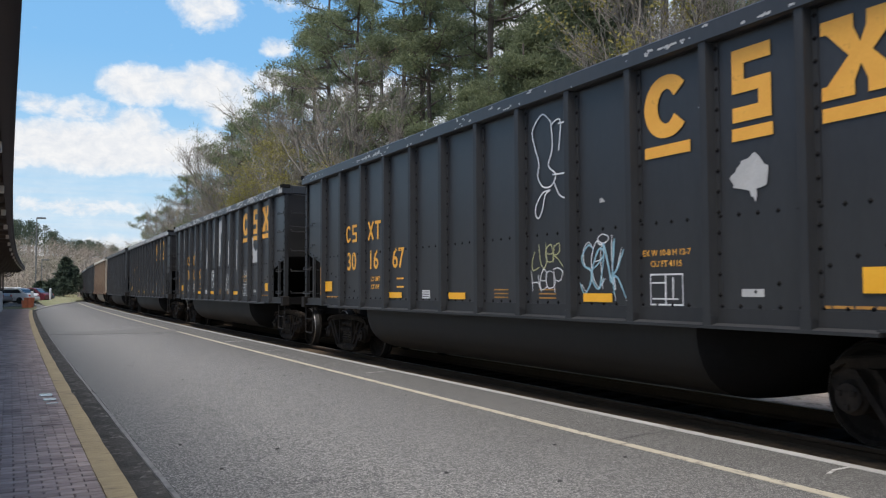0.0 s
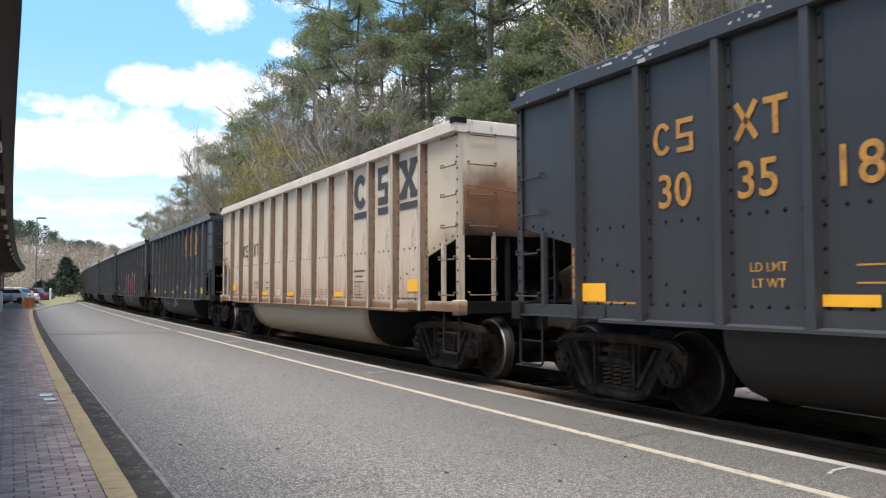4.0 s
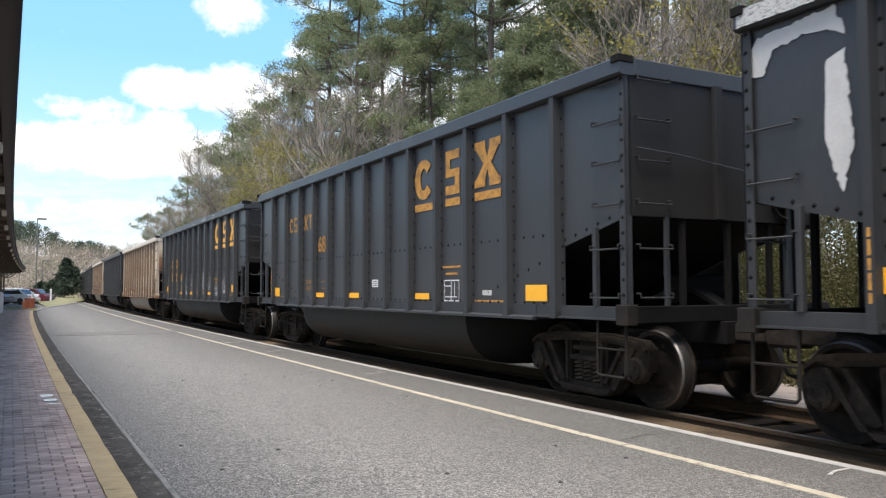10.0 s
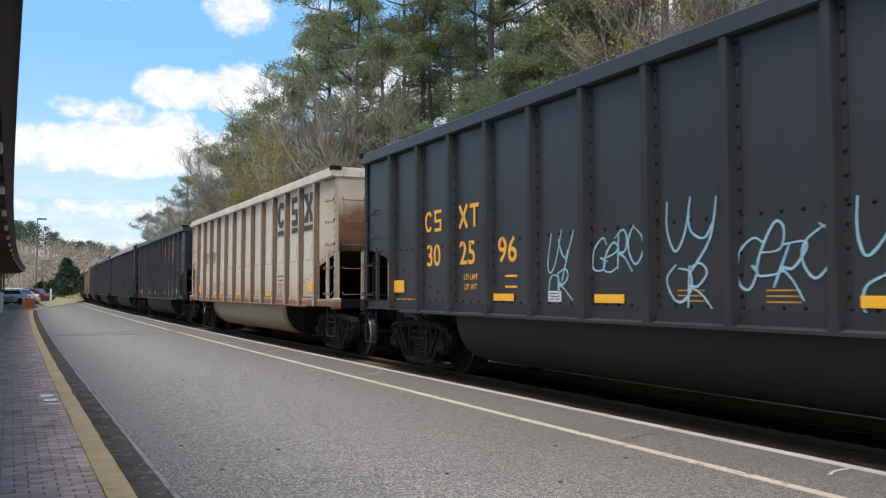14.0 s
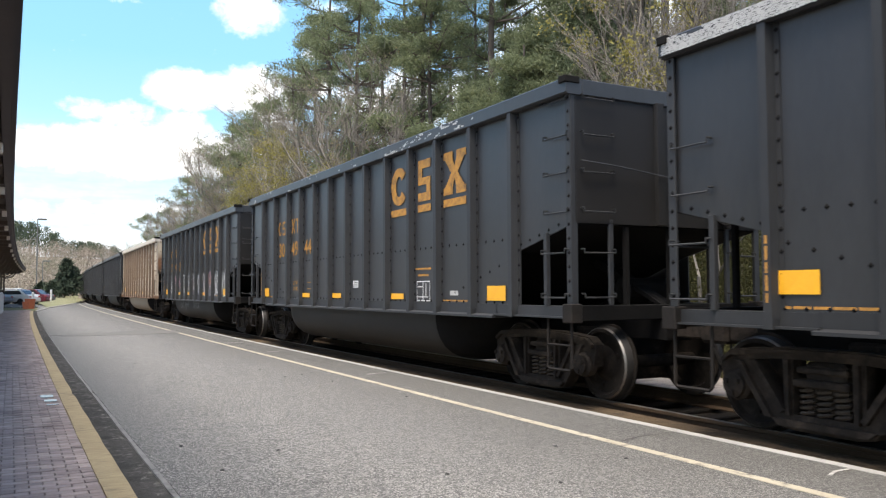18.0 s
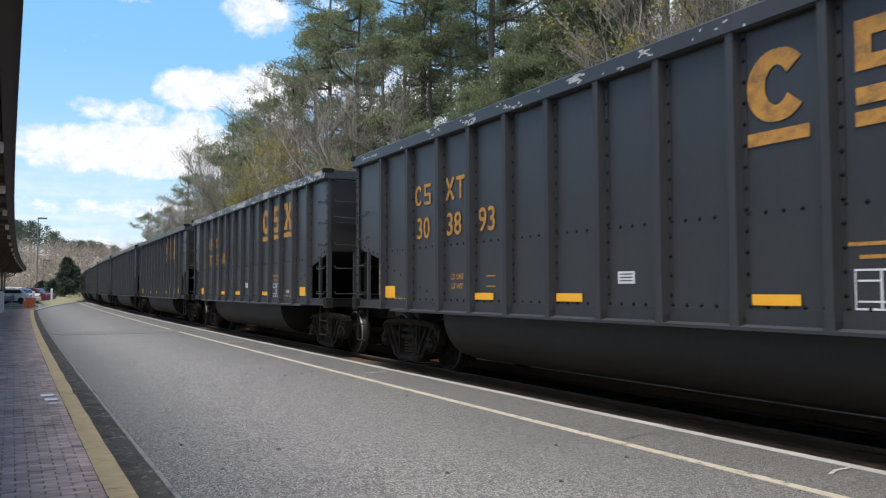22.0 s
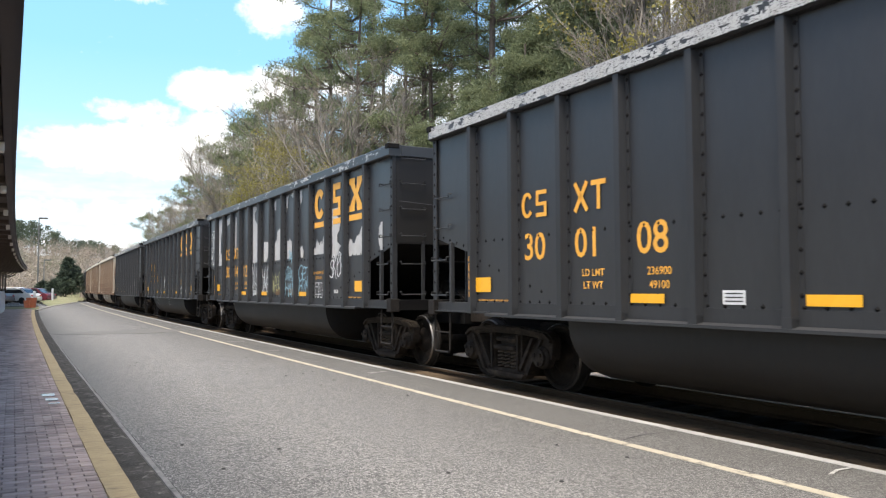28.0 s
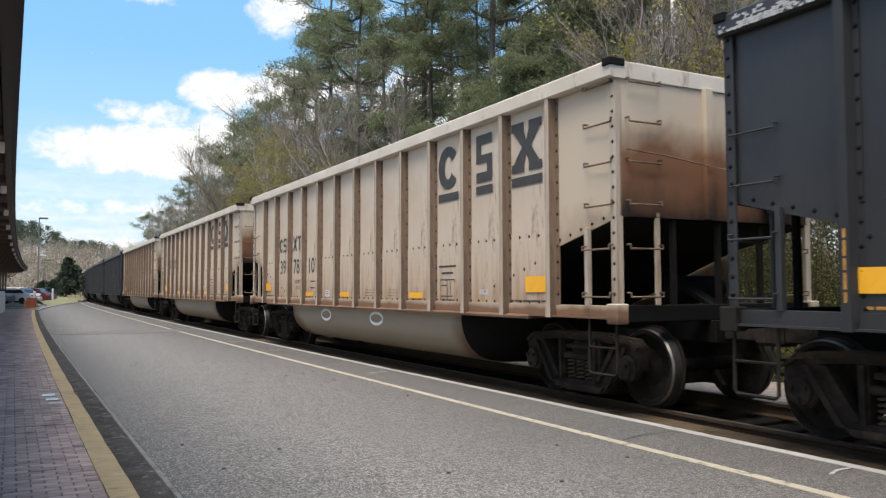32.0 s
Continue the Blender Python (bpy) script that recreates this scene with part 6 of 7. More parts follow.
# flaked top chords: car and how much of the chord is bare
for i, share in ((0, 0.08), (1, 0.3), (2, 0.55), (5, 0.04), (6, 0.6), (7, 0.75), (8, 0.9), (10, 0.12), (15, 0.7), (16, 0.04), (19, 0.03), (20, 0.24), (22, 0.1), (24, 0.7), (25, 0.18), (26, 0.15), (27, 0.4), (3, 0.03)):
    e = BODY[ORDER[i][0]] / 2
    r = random.Random(900 + i)
    quads = []
    cell, lanes = 0.022, 8
    cut = 0.36 - share if share > 0.2 else 0.55 - share
    for k in range(int(2 * e / cell)):
        y = -e + k * cell
        for lane in range(lanes):
            z0 = 3.662 + 0.0195 * lane
            v = 0.55 * noise.noise(Vector((y * 1.7, lane * 0.16, i * 3.1))) + 0.5 * noise.noise(Vector((y * 7.0, lane * 0.5, i * 5.7))) + 0.25 * noise.noise(Vector((y * 19, lane * 1.3, i)))
            if v > cut * 0.75:
                jit = [r.uniform(-0.007, 0.007) for _ in range(8)]
                quads.append([(-y - cell + jit[0], z0 + jit[4]), (-y + jit[1], z0 + jit[5]), (-y + jit[2], z0 + 0.0195 + jit[6]), (-y - cell + jit[3], z0 + 0.0195 + jit[7])])
    if quads:
        tagged(stick(CARS[i], "flaked_paint", ("chord", i), quads, "primer", 0, 0, "flaked grey primer along the top chord", x=-1.638), kind="stuff")
# ---------------------------------------------------------------- trees
M["bark"] = surface("bark", (0.075, 0.062, 0.053), (0.125, 0.105, 0.09), 0.95, 0, 14, 1.5, 0.8, stretch=(1, 1, 0.3))
M["bare_bark"] = surface("bare_bark", (0.165, 0.148, 0.127), (0.27, 0.246, 0.215), 0.95, 0, 14, 1.5, 0.5, stretch=(1, 1, 0.3))
M["needles"] = surface("needles", (0.132, 0.16, 0.085), (0.212, 0.243, 0.135), 0.8, 0, 5, 0.4, 0, vary=0.35, island=True, leaf=0.45)
M["olive_leaves"] = surface("olive_leaves", (0.215, 0.2, 0.055), (0.31, 0.275, 0.085), 0.8, 0, 5, 0.4, 0, vary=0.35, island=True, leaf=0.45)
M["brown_leaves"] = surface("brown_leaves", (0.24, 0.2, 0.11), (0.32, 0.265, 0.16), 0.9, 0, 5, 0.4, 0, vary=0.3, island=True, leaf=0.45)


def tuft(s, rng, c, size, n, flat=0.6):
    """A clump of n thin leaf blades round c."""
    for _ in range(n):
        d = Vector((rng.gauss(0, 1), rng.gauss(0, 1), rng.gauss(0, flat)))
        d = d.normalized() if d.length > 1e-4 else Vector((0, 0, 1))
        o = Vector(c) + d * size * rng.uniform(0.1, 0.6)
        side = d.orthogonal().normalized()
        side = (Matrix.Rotation(rng.uniform(0, 6.28), 3, d) @ side) * size * rng.uniform(0.05, 0.11)
        tip = o + d * size * rng.uniform(0.5, 0.9)
        k = len(s.v)
        s.v += [tuple(o - side), tuple(o + side), tuple(tip + side * 0.5), tuple(tip - side * 0.5)]
        s.f.append((k, k + 1, k + 2, k + 3))


def clump(s, rng, c, size, n, leaf, flat=0.55, thin=0.45):
    """n small leaves scattered round c, each a quad turned at random."""
    for _ in range(n):
        o = Vector(c) + Vector((rng.gauss(0, 1), rng.gauss(0, 1), rng.gauss(0, flat))) * size * 0.42
        d = Vector((rng.gauss(0, 1), rng.gauss(0, 1), rng.gauss(0.3, 1)))
        d = d.normalized() if d.length > 1e-3 else Vector((0, 0, 1))
        side = Vector((rng.gauss(0, 1), rng.gauss(0, 1), rng.gauss(0, 1))).cross(d)
        side = (side.normalized() if side.length > 1e-3 else d.orthogonal()) * leaf * thin * rng.uniform(0.35, 0.6)
        tip = o + d * leaf * rng.uniform(0.7, 1.3)
        k = len(s.v)
        s.v += [tuple(o), tuple((o + tip) / 2 + side), tuple(tip), tuple((o + tip) / 2 - side)]
        s.f.append((k, k + 1, k + 2, k + 3))


def pine(seed, h, bare=0.45, spread=3.2, mat="needles"):
    """A tall loblolly pine: bare lower stem, ragged tiers of limbs with needle tufts."""
    rng = random.Random(seed)
    tr, br, lf = Shape(), Shape(), Shape()
    lean = rng.uniform(-0.02, 0.02)
    stem = [(lean * z + 0.12 * math.sin(z * 0.4 + seed), 0.1 * math.sin(z * 0.3 + 2 * seed), z) for z in [h * k / 10 for k in range(11)]]
    tr.tube(stem, [0.2 * (1 - 0.85 * k / 10) + 0.02 for k in range(11)], 8)
    z = h * bare
    while z < h * 0.98:
        f = (z / h - bare) / (1 - bare)
        reach = spread * (0.5 + 0.9 * math.sin(math.pi * min(1, 0.25 + 0.75 * f))) * (1 - 0.5 * f)
        for _ in range(rng.randint(2, 4) if bare > 0.15 else 5):
            a = rng.uniform(0, 6.28)
            r = reach * rng.uniform(0.4, 1.15)
            u = Vector((math.cos(a), math.sin(a), rng.uniform(0.0, 0.4)))
            x0 = Vector((lean * z, 0, z))
            p = [x0, x0 + u * r * 0.5 + Vector((0, 0, -0.06 * r)), x0 + u * r + Vector((0, 0, 0.1 * r))]
            br.tube(p, [0.07, 0.045, 0.014], 4, False)
            for q in range(rng.randint(4, 7)):
                g = rng.uniform(0.45, 1.0)
                root = x0 + u * r * g * 0.85 + Vector((0, 0, -0.04 * r))
                c = x0 + u * r * g + Vector((rng.gauss(0, 0.32), rng.gauss(0, 0.32), rng.gauss(0.1, 0.2))) * (0.45 + 0.2 * r)
                br.tube([root, c], [0.02, 0.008], 3, False)
                for _ in range(2):
                    clump(lf, rng, c + Vector((rng.gauss(0, 0.22), rng.gauss(0, 0.22), rng.gauss(0.05, 0.1))), rng.uniform(0.4, 0.72), 58, 0.24, 0.5, 0.2)
        z += rng.uniform(0.75, 1.45) if bare > 0.15 else 0.6
    return tr, br, lf


def bare_tree(seed, h, leaves=0, mat="brown_leaves", spread=1.0):
    """A leafless broadleaf: forked limbs and fine twigs, perhaps a few leaves left on."""
    rng = random.Random(seed)
    tr, br, lf = Shape(), Shape(), Shape()

    def grow(p, d, length, r, depth):
        pts, q = [p], p
        for _ in range(3):
            d = (d + Vector((rng.gauss(0, 0.13), rng.gauss(0, 0.13), 0.05))).normalized()
            q = q + d * length / 3
            pts.append(q)
        (tr if depth == 0 else br).tube(pts, [max(q, 0.008) for q in (r, r * 0.88, r * 0.76, r * 0.64)], 6 if depth == 0 else 3, depth == 0)
        if depth >= 5 or length < 0.3:
            for _ in range(4):
                w = Vector((rng.gauss(0, 0.5), rng.gauss(0, 0.5), rng.gauss(0.35, 0.3)))
                br.tube([pts[rng.randint(0, 3)], q + w * rng.uniform(0.3, 0.9)], [0.006, 0.004], 3, False)
            if leaves and rng.random() < leaves:
                clump(lf, rng, q, rng.uniform(0.35, 0.7), 16 if leaves < 0.5 else 64, 0.085, 0.8, 0.9)
            return
        for k in range(rng.randint(2, 3) + (1 if depth in (1, 2) else 0)):
            at = pts[rng.choice((1, 2, 3, 3))]
            a = rng.uniform(0, 6.28)
            out = Vector((math.cos(a), math.sin(a), 0)) * spread
            nd = (d * 0.9 + out * rng.uniform(0.3, 0.75) + Vector((0, 0, 0.15))).normalized()
            grow(at, nd, length * rng.uniform(0.55, 0.82), r * 0.58, depth + 1)

    grow(Vector((0, 0, 0)), Vector((0, 0, 1)), h * 0.42, 0.012 * h, 0)
    return tr, br, lf


def shrub(seed, h, w, n):
    rng = random.Random(seed)
    tr, br, lf = Shape(), Shape(), Shape()
    tr.tube([(0, 0, 0), (0.05, 0, h * 0.5), (0, 0.05, h * 0.9)], [0.09, 0.05, 0.015], 6)
    for _ in range(n):
        f = rng.random() ** 0.8
        a = rng.uniform(0, 6.28)
        r = w * (1 - f) ** 0.6 * rng.uniform(0.4, 1.0)
        c = Vector((r * math.cos(a), r * math.sin(a), 0.15 * h + f * h * 0.85))
        br.tube([(0, 0, c.z * 0.8), tuple(c)], [0.02, 0.006], 3, False)
        tuft(lf, rng, c, rng.uniform(0.3, 0.55), 26, 0.8)
    return tr, br, lf


def tree(made, leafmat, barkmat, label, category):
    tr, br, lf = made
    ob = thing("tree", label, category)
    part("trunk", tr, M[barkmat], ob, smooth=True)
    part("branchwork", br, M[barkmat], ob)
    if lf.v:
        part("crown", lf, M[leafmat], ob)
    return ob


PINES = [tree(pine(11 + k, h, b, sp), "needles", "bark", "tall green pine with a bare lower trunk", "pine tree") for k, (h, b, sp) in enumerate(((21, 0.3, 4.6), (19, 0.34, 4.2), (23, 0.56, 3.4), (16, 0.25, 3.6), (12, 0.1, 2.3)))]
BARES = [tree(bare_tree(31 + k, h, l, sp), "brown_leaves", "bare_bark", "bare grey-brown broadleaf tree with fine twigs", "tree") for k, (h, l, sp) in enumerate(((11, 0.06, 0.9), (10, 0.16, 1.1), (11.5, 0.08, 0.85), (8, 0.25, 1.2)))]
OLIVES = [tree(bare_tree(51 + k, h, 0.55, 1.2), "olive_leaves", "bare_bark", "small tree with sparse yellow-green leaves", "tree") for k, h in enumerate((9, 8))]
rng = random.Random(5)


def plant(src, x, y, turn, size=1.0):
    X = bend(x, y)
    m = pose(X, y, land_z(X, y) - 0.1, 0, 0, turn)
    ob = copy_thing(src, m)
    ob.scale = (size, size, size)
    return ob


spots = {id(o): False for o in PINES + BARES + OLIVES}


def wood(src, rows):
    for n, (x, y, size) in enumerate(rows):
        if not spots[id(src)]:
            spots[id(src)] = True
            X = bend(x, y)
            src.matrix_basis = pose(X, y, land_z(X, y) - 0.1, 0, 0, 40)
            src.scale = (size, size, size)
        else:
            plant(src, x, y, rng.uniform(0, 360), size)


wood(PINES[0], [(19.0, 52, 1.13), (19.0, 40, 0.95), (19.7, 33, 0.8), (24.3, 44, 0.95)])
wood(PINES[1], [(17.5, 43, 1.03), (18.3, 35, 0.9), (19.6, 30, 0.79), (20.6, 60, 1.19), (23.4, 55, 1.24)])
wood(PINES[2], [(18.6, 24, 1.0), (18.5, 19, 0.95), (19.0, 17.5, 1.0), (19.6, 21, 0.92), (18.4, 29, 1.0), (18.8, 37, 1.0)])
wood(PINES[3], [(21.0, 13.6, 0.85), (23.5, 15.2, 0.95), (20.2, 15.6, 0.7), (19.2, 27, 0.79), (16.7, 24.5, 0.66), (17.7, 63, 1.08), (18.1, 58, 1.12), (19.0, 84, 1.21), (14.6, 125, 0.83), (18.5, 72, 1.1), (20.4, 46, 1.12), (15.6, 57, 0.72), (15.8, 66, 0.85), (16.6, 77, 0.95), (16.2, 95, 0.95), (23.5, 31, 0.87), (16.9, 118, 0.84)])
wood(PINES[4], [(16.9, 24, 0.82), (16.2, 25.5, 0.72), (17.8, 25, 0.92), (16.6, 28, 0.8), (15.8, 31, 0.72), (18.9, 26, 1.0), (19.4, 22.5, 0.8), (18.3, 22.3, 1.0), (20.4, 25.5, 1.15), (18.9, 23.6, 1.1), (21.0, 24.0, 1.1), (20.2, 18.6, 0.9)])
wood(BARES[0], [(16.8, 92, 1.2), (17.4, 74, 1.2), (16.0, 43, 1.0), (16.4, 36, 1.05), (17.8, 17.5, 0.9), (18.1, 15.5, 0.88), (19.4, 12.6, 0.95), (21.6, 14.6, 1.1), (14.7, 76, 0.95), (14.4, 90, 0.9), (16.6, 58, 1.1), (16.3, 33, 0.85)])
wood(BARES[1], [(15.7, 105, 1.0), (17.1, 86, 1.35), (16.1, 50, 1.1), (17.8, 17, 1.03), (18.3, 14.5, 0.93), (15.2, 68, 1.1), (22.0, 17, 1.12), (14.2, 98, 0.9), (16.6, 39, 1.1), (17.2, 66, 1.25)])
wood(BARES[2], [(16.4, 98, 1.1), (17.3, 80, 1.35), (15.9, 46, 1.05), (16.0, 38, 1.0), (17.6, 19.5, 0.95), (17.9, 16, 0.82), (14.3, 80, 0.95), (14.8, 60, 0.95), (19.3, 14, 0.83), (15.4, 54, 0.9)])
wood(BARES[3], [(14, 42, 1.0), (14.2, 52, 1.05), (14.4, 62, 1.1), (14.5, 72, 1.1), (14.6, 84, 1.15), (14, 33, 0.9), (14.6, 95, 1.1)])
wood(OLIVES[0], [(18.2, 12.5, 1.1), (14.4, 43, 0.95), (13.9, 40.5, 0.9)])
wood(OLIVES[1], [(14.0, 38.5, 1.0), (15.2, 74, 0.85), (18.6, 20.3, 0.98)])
for k in range(26):
    y = 12 + 4.1 * k
    plant(BARES[3] if k % 9 else OLIVES[1], rng.uniform(12.6, 13.8), y, rng.uniform(0, 360), rng.uniform(0.4, 0.65))
# far hillside beyond the end of the line: pines along the ridge, bare brown woods below
def slope_z(x, y):
    j = max(0.0, min(1.0, (y - 165) / 144))
    return -0.4 + 13.0 * math.sin(j * math.pi / 2) * (1 - 0.0022 * max(0, x))


far_rng = random.Random(61)
M["far_needles"] = surface("far_needles", (0.06, 0.082, 0.055), (0.1, 0.124, 0.08), 0.9, 0, 1, 0.1, 0, vary=0.3, island=True, leaf=0.45)
M["far_twigs"] = surface("far_twigs", (0.2, 0.168, 0.135), (0.3, 0.26, 0.215), 0.95, 0, 1, 0.05, 0, (0.15, 0.16, 0.1), (0.5, 0.66), 0.04, 0.3, island=True)
s = Shape()
for n in range(120):
    az = far_rng.uniform(-5, 14)
    y = far_rng.uniform(262, 312)
    x = y * math.tan(radians(az))
    top = 1.37 + y * math.tan(radians(4.25 - 0.22 * max(0, az) + 0.45 * math.exp(-((az - 1.2) / 1.3) ** 2) + 0.35 * noise.noise(Vector((az * 1.6, 3, 0))))) - far_rng.uniform(0, 1.8)
    g = slope_z(x, y) - 0.5
    tall = max(5.0, min(11.0, top - g))
    s.tube([(x, y, g), (x + far_rng.gauss(0, 0.3), y, top - 0.5)], [0.22, 0.05], 4, False)
    for k in range(9):
        f = k / 8
        c = (x + far_rng.gauss(0, 0.7) * (1.2 - f), y + far_rng.gauss(0, 0.7) * (1.2 - f), top - tall * 0.62 * (1 - f))
        clump(s, far_rng, c, 2.3 * (1.15 - 0.6 * f), 54, 0.5, 0.55, 0.5)
tagged(part("far_pines", s, M["far_needles"]), "dark green pines along the ridge of the far hill", "woods", kind="stuff")
s = Shape()
for n in range(260):
    az = far_rng.uniform(-5, 12)
    y = far_rng.uniform(150, 262)
    x = y * math.tan(radians(az))
    g = slope_z(x, y) - 0.3
    h = far_rng.uniform(4.0, 6.5)
    s.tube([(x, y, g), (x + far_rng.gauss(0, 0.3), y, g + h * 0.7)], [0.14, 0.04], 4, False)
    for k in range(5):
        c = (x + far_rng.gauss(0, 1.0), y + far_rng.gauss(0, 1.0), g + h * far_rng.uniform(0.4, 0.92))
        clump(s, far_rng, c, 2.0, 60, 0.5, 0.8, 0.2)
tagged(part("far_woods", s, M["far_twigs"]), "bare brown winter woods on the far hillside", "woods", kind="stuff")

# thicket on the bank behind the track
M["thicket_leaves"] = surface("thicket_leaves", (0.06, 0.062, 0.026), (0.11, 0.104, 0.045), 0.9, 0, 5, 0.35, 0, vary=0.3, island=True, leaf=0.4, shine=0.12)
thick = random.Random(19)
for name, mat, label, n, band_x, high, size in (("undergrowth", "thicket_leaves", "tangled green-brown winter undergrowth on the bank", 1800, (10.9, 14.5), 1.7, 0.5),
                                               ("thicket", "thicket_leaves", "dark green thicket behind the track", 4200, (12.5, 22.0), 5.6, 0.55)):
    s = Shape()
    for _ in range(n):
        y = thick.uniform(-3, 22) if thick.random() < 0.8 else thick.uniform(22, 34)
        x = bend(thick.uniform(*band_x), y)
        h = high * (0.55 + 0.45 * noise.noise(Vector((x * 0.35, y * 0.35, 2)))) * thick.uniform(0.15, 1.0)
        g = land_z(x, y)
        if thick.random() < 0.5:
            s.tube([(x, y, g - 0.1), (x + thick.gauss(0, 0.25), y + thick.gauss(0, 0.25), g + h)], [0.014, 0.006], 3, False)
        clump(s, thick, (x, y, g + h * 0.9), size * thick.uniform(1.2, 2.2), 95, 0.06, 0.8, 0.75)
    tagged(part(name, s, M[mat]), label, name, kind="stuff")
# ---------------------------------------------------------------- the wooded hill beyond
M["hill"] = surface("hill", (0.19, 0.155, 0.12), (0.27, 0.225, 0.175), 0.95, 0, 1.2, 0.06, 0.8, (0.07, 0.075, 0.045), (0.52, 0.7), 0.1, bump_dist=0.6)
s = Shape()
for j in range(12):
    y = 165 + j * 16
    for i in range(25):
        x = -120 + i * 16
        up = 13.0 * math.sin(min(1, j / 9) * math.pi / 2) + 1.6 * noise.noise(Vector((x * 0.03, y * 0.03, 3))) * min(1, j / 3)
        s.v.append((x, y, -0.4 + up * (1 - 0.0022 * max(0, x))))
for j in range(11):
    for i in range(24):
        a = j * 25 + i
        s.f.append((a, a + 1, a + 26, a + 25))
setting("hill", s, M["hill"], "brown wooded winter hillside", "hill")
# ---------------------------------------------------------------- brick walk
brick_rng = random.Random(9)
bricks = thing("brick_walk", "red-brown brick pavers in running courses", "pavement", kind="structure")
brick_mesh = Shape().box(-0.08, 0.08, -0.038, 0.038, -0.03, 0.0, 0.005).mesh("brick", M["brick_red"])
rest = Shape()
count = 0
for j in range(690):
    y = 3.2 + j * 0.084
    left = -0.3 - 0.007 * y - BEND * y * y
    for i in range(11):
        x = 0.485 - i * 0.168 - (0.084 if j % 2 else 0.0)
        if x < left:
            break
        z = PLAT_Z + 0.004 + brick_rng.uniform(-0.004, 0.002)
        if count < 300:
            count += 1
            part("brick", brick_mesh, None, bricks, at=pose(bend(x, y), y, z, brick_rng.uniform(-0.8, 0.8), brick_rng.uniform(-0.5, 0.5), heading(y) + brick_rng.uniform(-0.8, 0.8)))
        else:
            X = bend(x, y)
            rest.box(X - 0.08, X + 0.08, y - 0.038, y + 0.038, z - 0.02, z)
    if j % 2:                                  # half pavers close the course at the kerb
        X = bend(0.527, y)
        rest.box(X - 0.038, X + 0.038, y - 0.038, y + 0.038, PLAT_Z - 0.02, PLAT_Z + 0.003)
M["brick_far"] = surface("brick_far", (0.3, 0.225, 0.2), (0.41, 0.33, 0.295), 0.85, 0, 40, 3, 0.3, (0.13, 0.1, 0.094), (0.5, 0.75), 1.6, 0.26, island=True)
tagged(part("far_bricks", rest, M["brick_far"], bricks), kind="stuff")

# a shallow puddle on the bricks
M["water"] = surface("water", (0.03, 0.03, 0.03), (0.04, 0.04, 0.04), 0.14, 0, 8, 2, 0.03)
M["water"].node_tree.nodes["Principled BSDF"].inputs["IOR"].default_value = 1.5
for n, (x, y, w, l) in enumerate(((0.46, 10.95, 0.09, 0.16), (0.48, 10.5, 0.085, 0.13), (0.49, 10.12, 0.075, 0.05))):
    s = Shape()
    ring = [(x + w * max(-0.8, min(0.8, 1.15 * math.cos(a))) * (1 + 0.06 * math.sin(3 * a + n)), y + l * max(-0.8, min(0.8, 1.15 * math.sin(a))) * (1 + 0.06 * math.cos(4 * a))) for a in [k * math.pi / 12 for k in range(24)]]
    s.prism(ring, "z", PLAT_Z - 0.01, PLAT_Z + 0.009)
    tagged(part("puddle", s, M["water"]), "thin puddle of rainwater shining on the brick walk", "puddle")

# ---------------------------------------------------------------- marks and cracks on the asphalt
M["crack"] = surface("crack", (0.03, 0.03, 0.03), (0.045, 0.044, 0.042), 0.9, 0, 40, 4, 0.2)
M["damp"] = surface("damp", (0.1, 0.097, 0.09), (0.125, 0.12, 0.112), 0.85, 0, 60, 0.8, 0.3)
M["worn_white"] = surface("worn_white", (0.34, 0.33, 0.305), (0.42, 0.41, 0.38), 0.8, 0, 40, 4, 0.2, (0.15, 0.145, 0.135), (0.5, 0.62), 20)


def ground_strip(name, pts, width, mat, label, category, lift=0.005):
    rg = random.Random(len(name) * 7 + int(abs(pts[0][0]) * 100))
    fine = []
    for (x0, y0), (x1, y1) in zip(pts, pts[1:]):
        n = max(2, int(math.hypot(x1 - x0, y1 - y0) / 0.12))
        for k in range(n):
            fine.append((x0 + (x1 - x0) * k / n + rg.uniform(-0.02, 0.02), y0 + (y1 - y0) * k / n + rg.uniform(-0.02, 0.02)))
    fine.append(pts[-1])
    s = Shape()
    for q in band(fine, width):
        k = len(s.v)
        s.v += [(x, y, PLAT_Z + lift) for x, y in q]
        s.f.append((k, k + 1, k + 2, k + 3))
    return tagged(part(name, s, M[mat]), label, category, kind="structure")


ground_strip("crack", [(4.6, 5.25), (4.9, 5.32), (5.25, 5.36)], 0.012, "crack", "thin dark crack across the platform edge", "crack")
ground_strip("crack", [(2.02, 11.66), (2.3, 11.2), (2.64, 10.4), (3.1, 10.2)], 0.014, "crack", "thin dark crack in the asphalt", "crack")
ground_strip("crack", [(1.9, 6.9), (2.1, 6.7), (2.6, 6.75)], 0.01, "crack", "thin dark crack in the asphalt", "crack")
ground_strip("crack", [(2.9, 15.0), (3.6, 14.2), (4.1, 14.1)], 0.014, "crack", "thin dark crack in the asphalt", "crack")
ground_strip("paint_tick", [(5.0, 3.6), (5.3, 3.64)], 0.028, "worn_white", "white paint tick by the platform edge", "marking", 0.007)
ground_strip("paint_tick", [(4.85, 11.3), (5.2, 11.35)], 0.035, "worn_white", "white paint tick by the platform edge", "marking", 0.007)
ground_strip("paint_tick", [(4.75, 19.7), (5.2, 19.8)], 0.07, "worn_white", "white paint tick by the platform edge", "marking", 0.007)
ground_strip("paint_tick", [(4.8, 16.4), (5.1, 16.5)], 0.05, "worn_white", "white paint tick by the platform edge", "marking", 0.007)
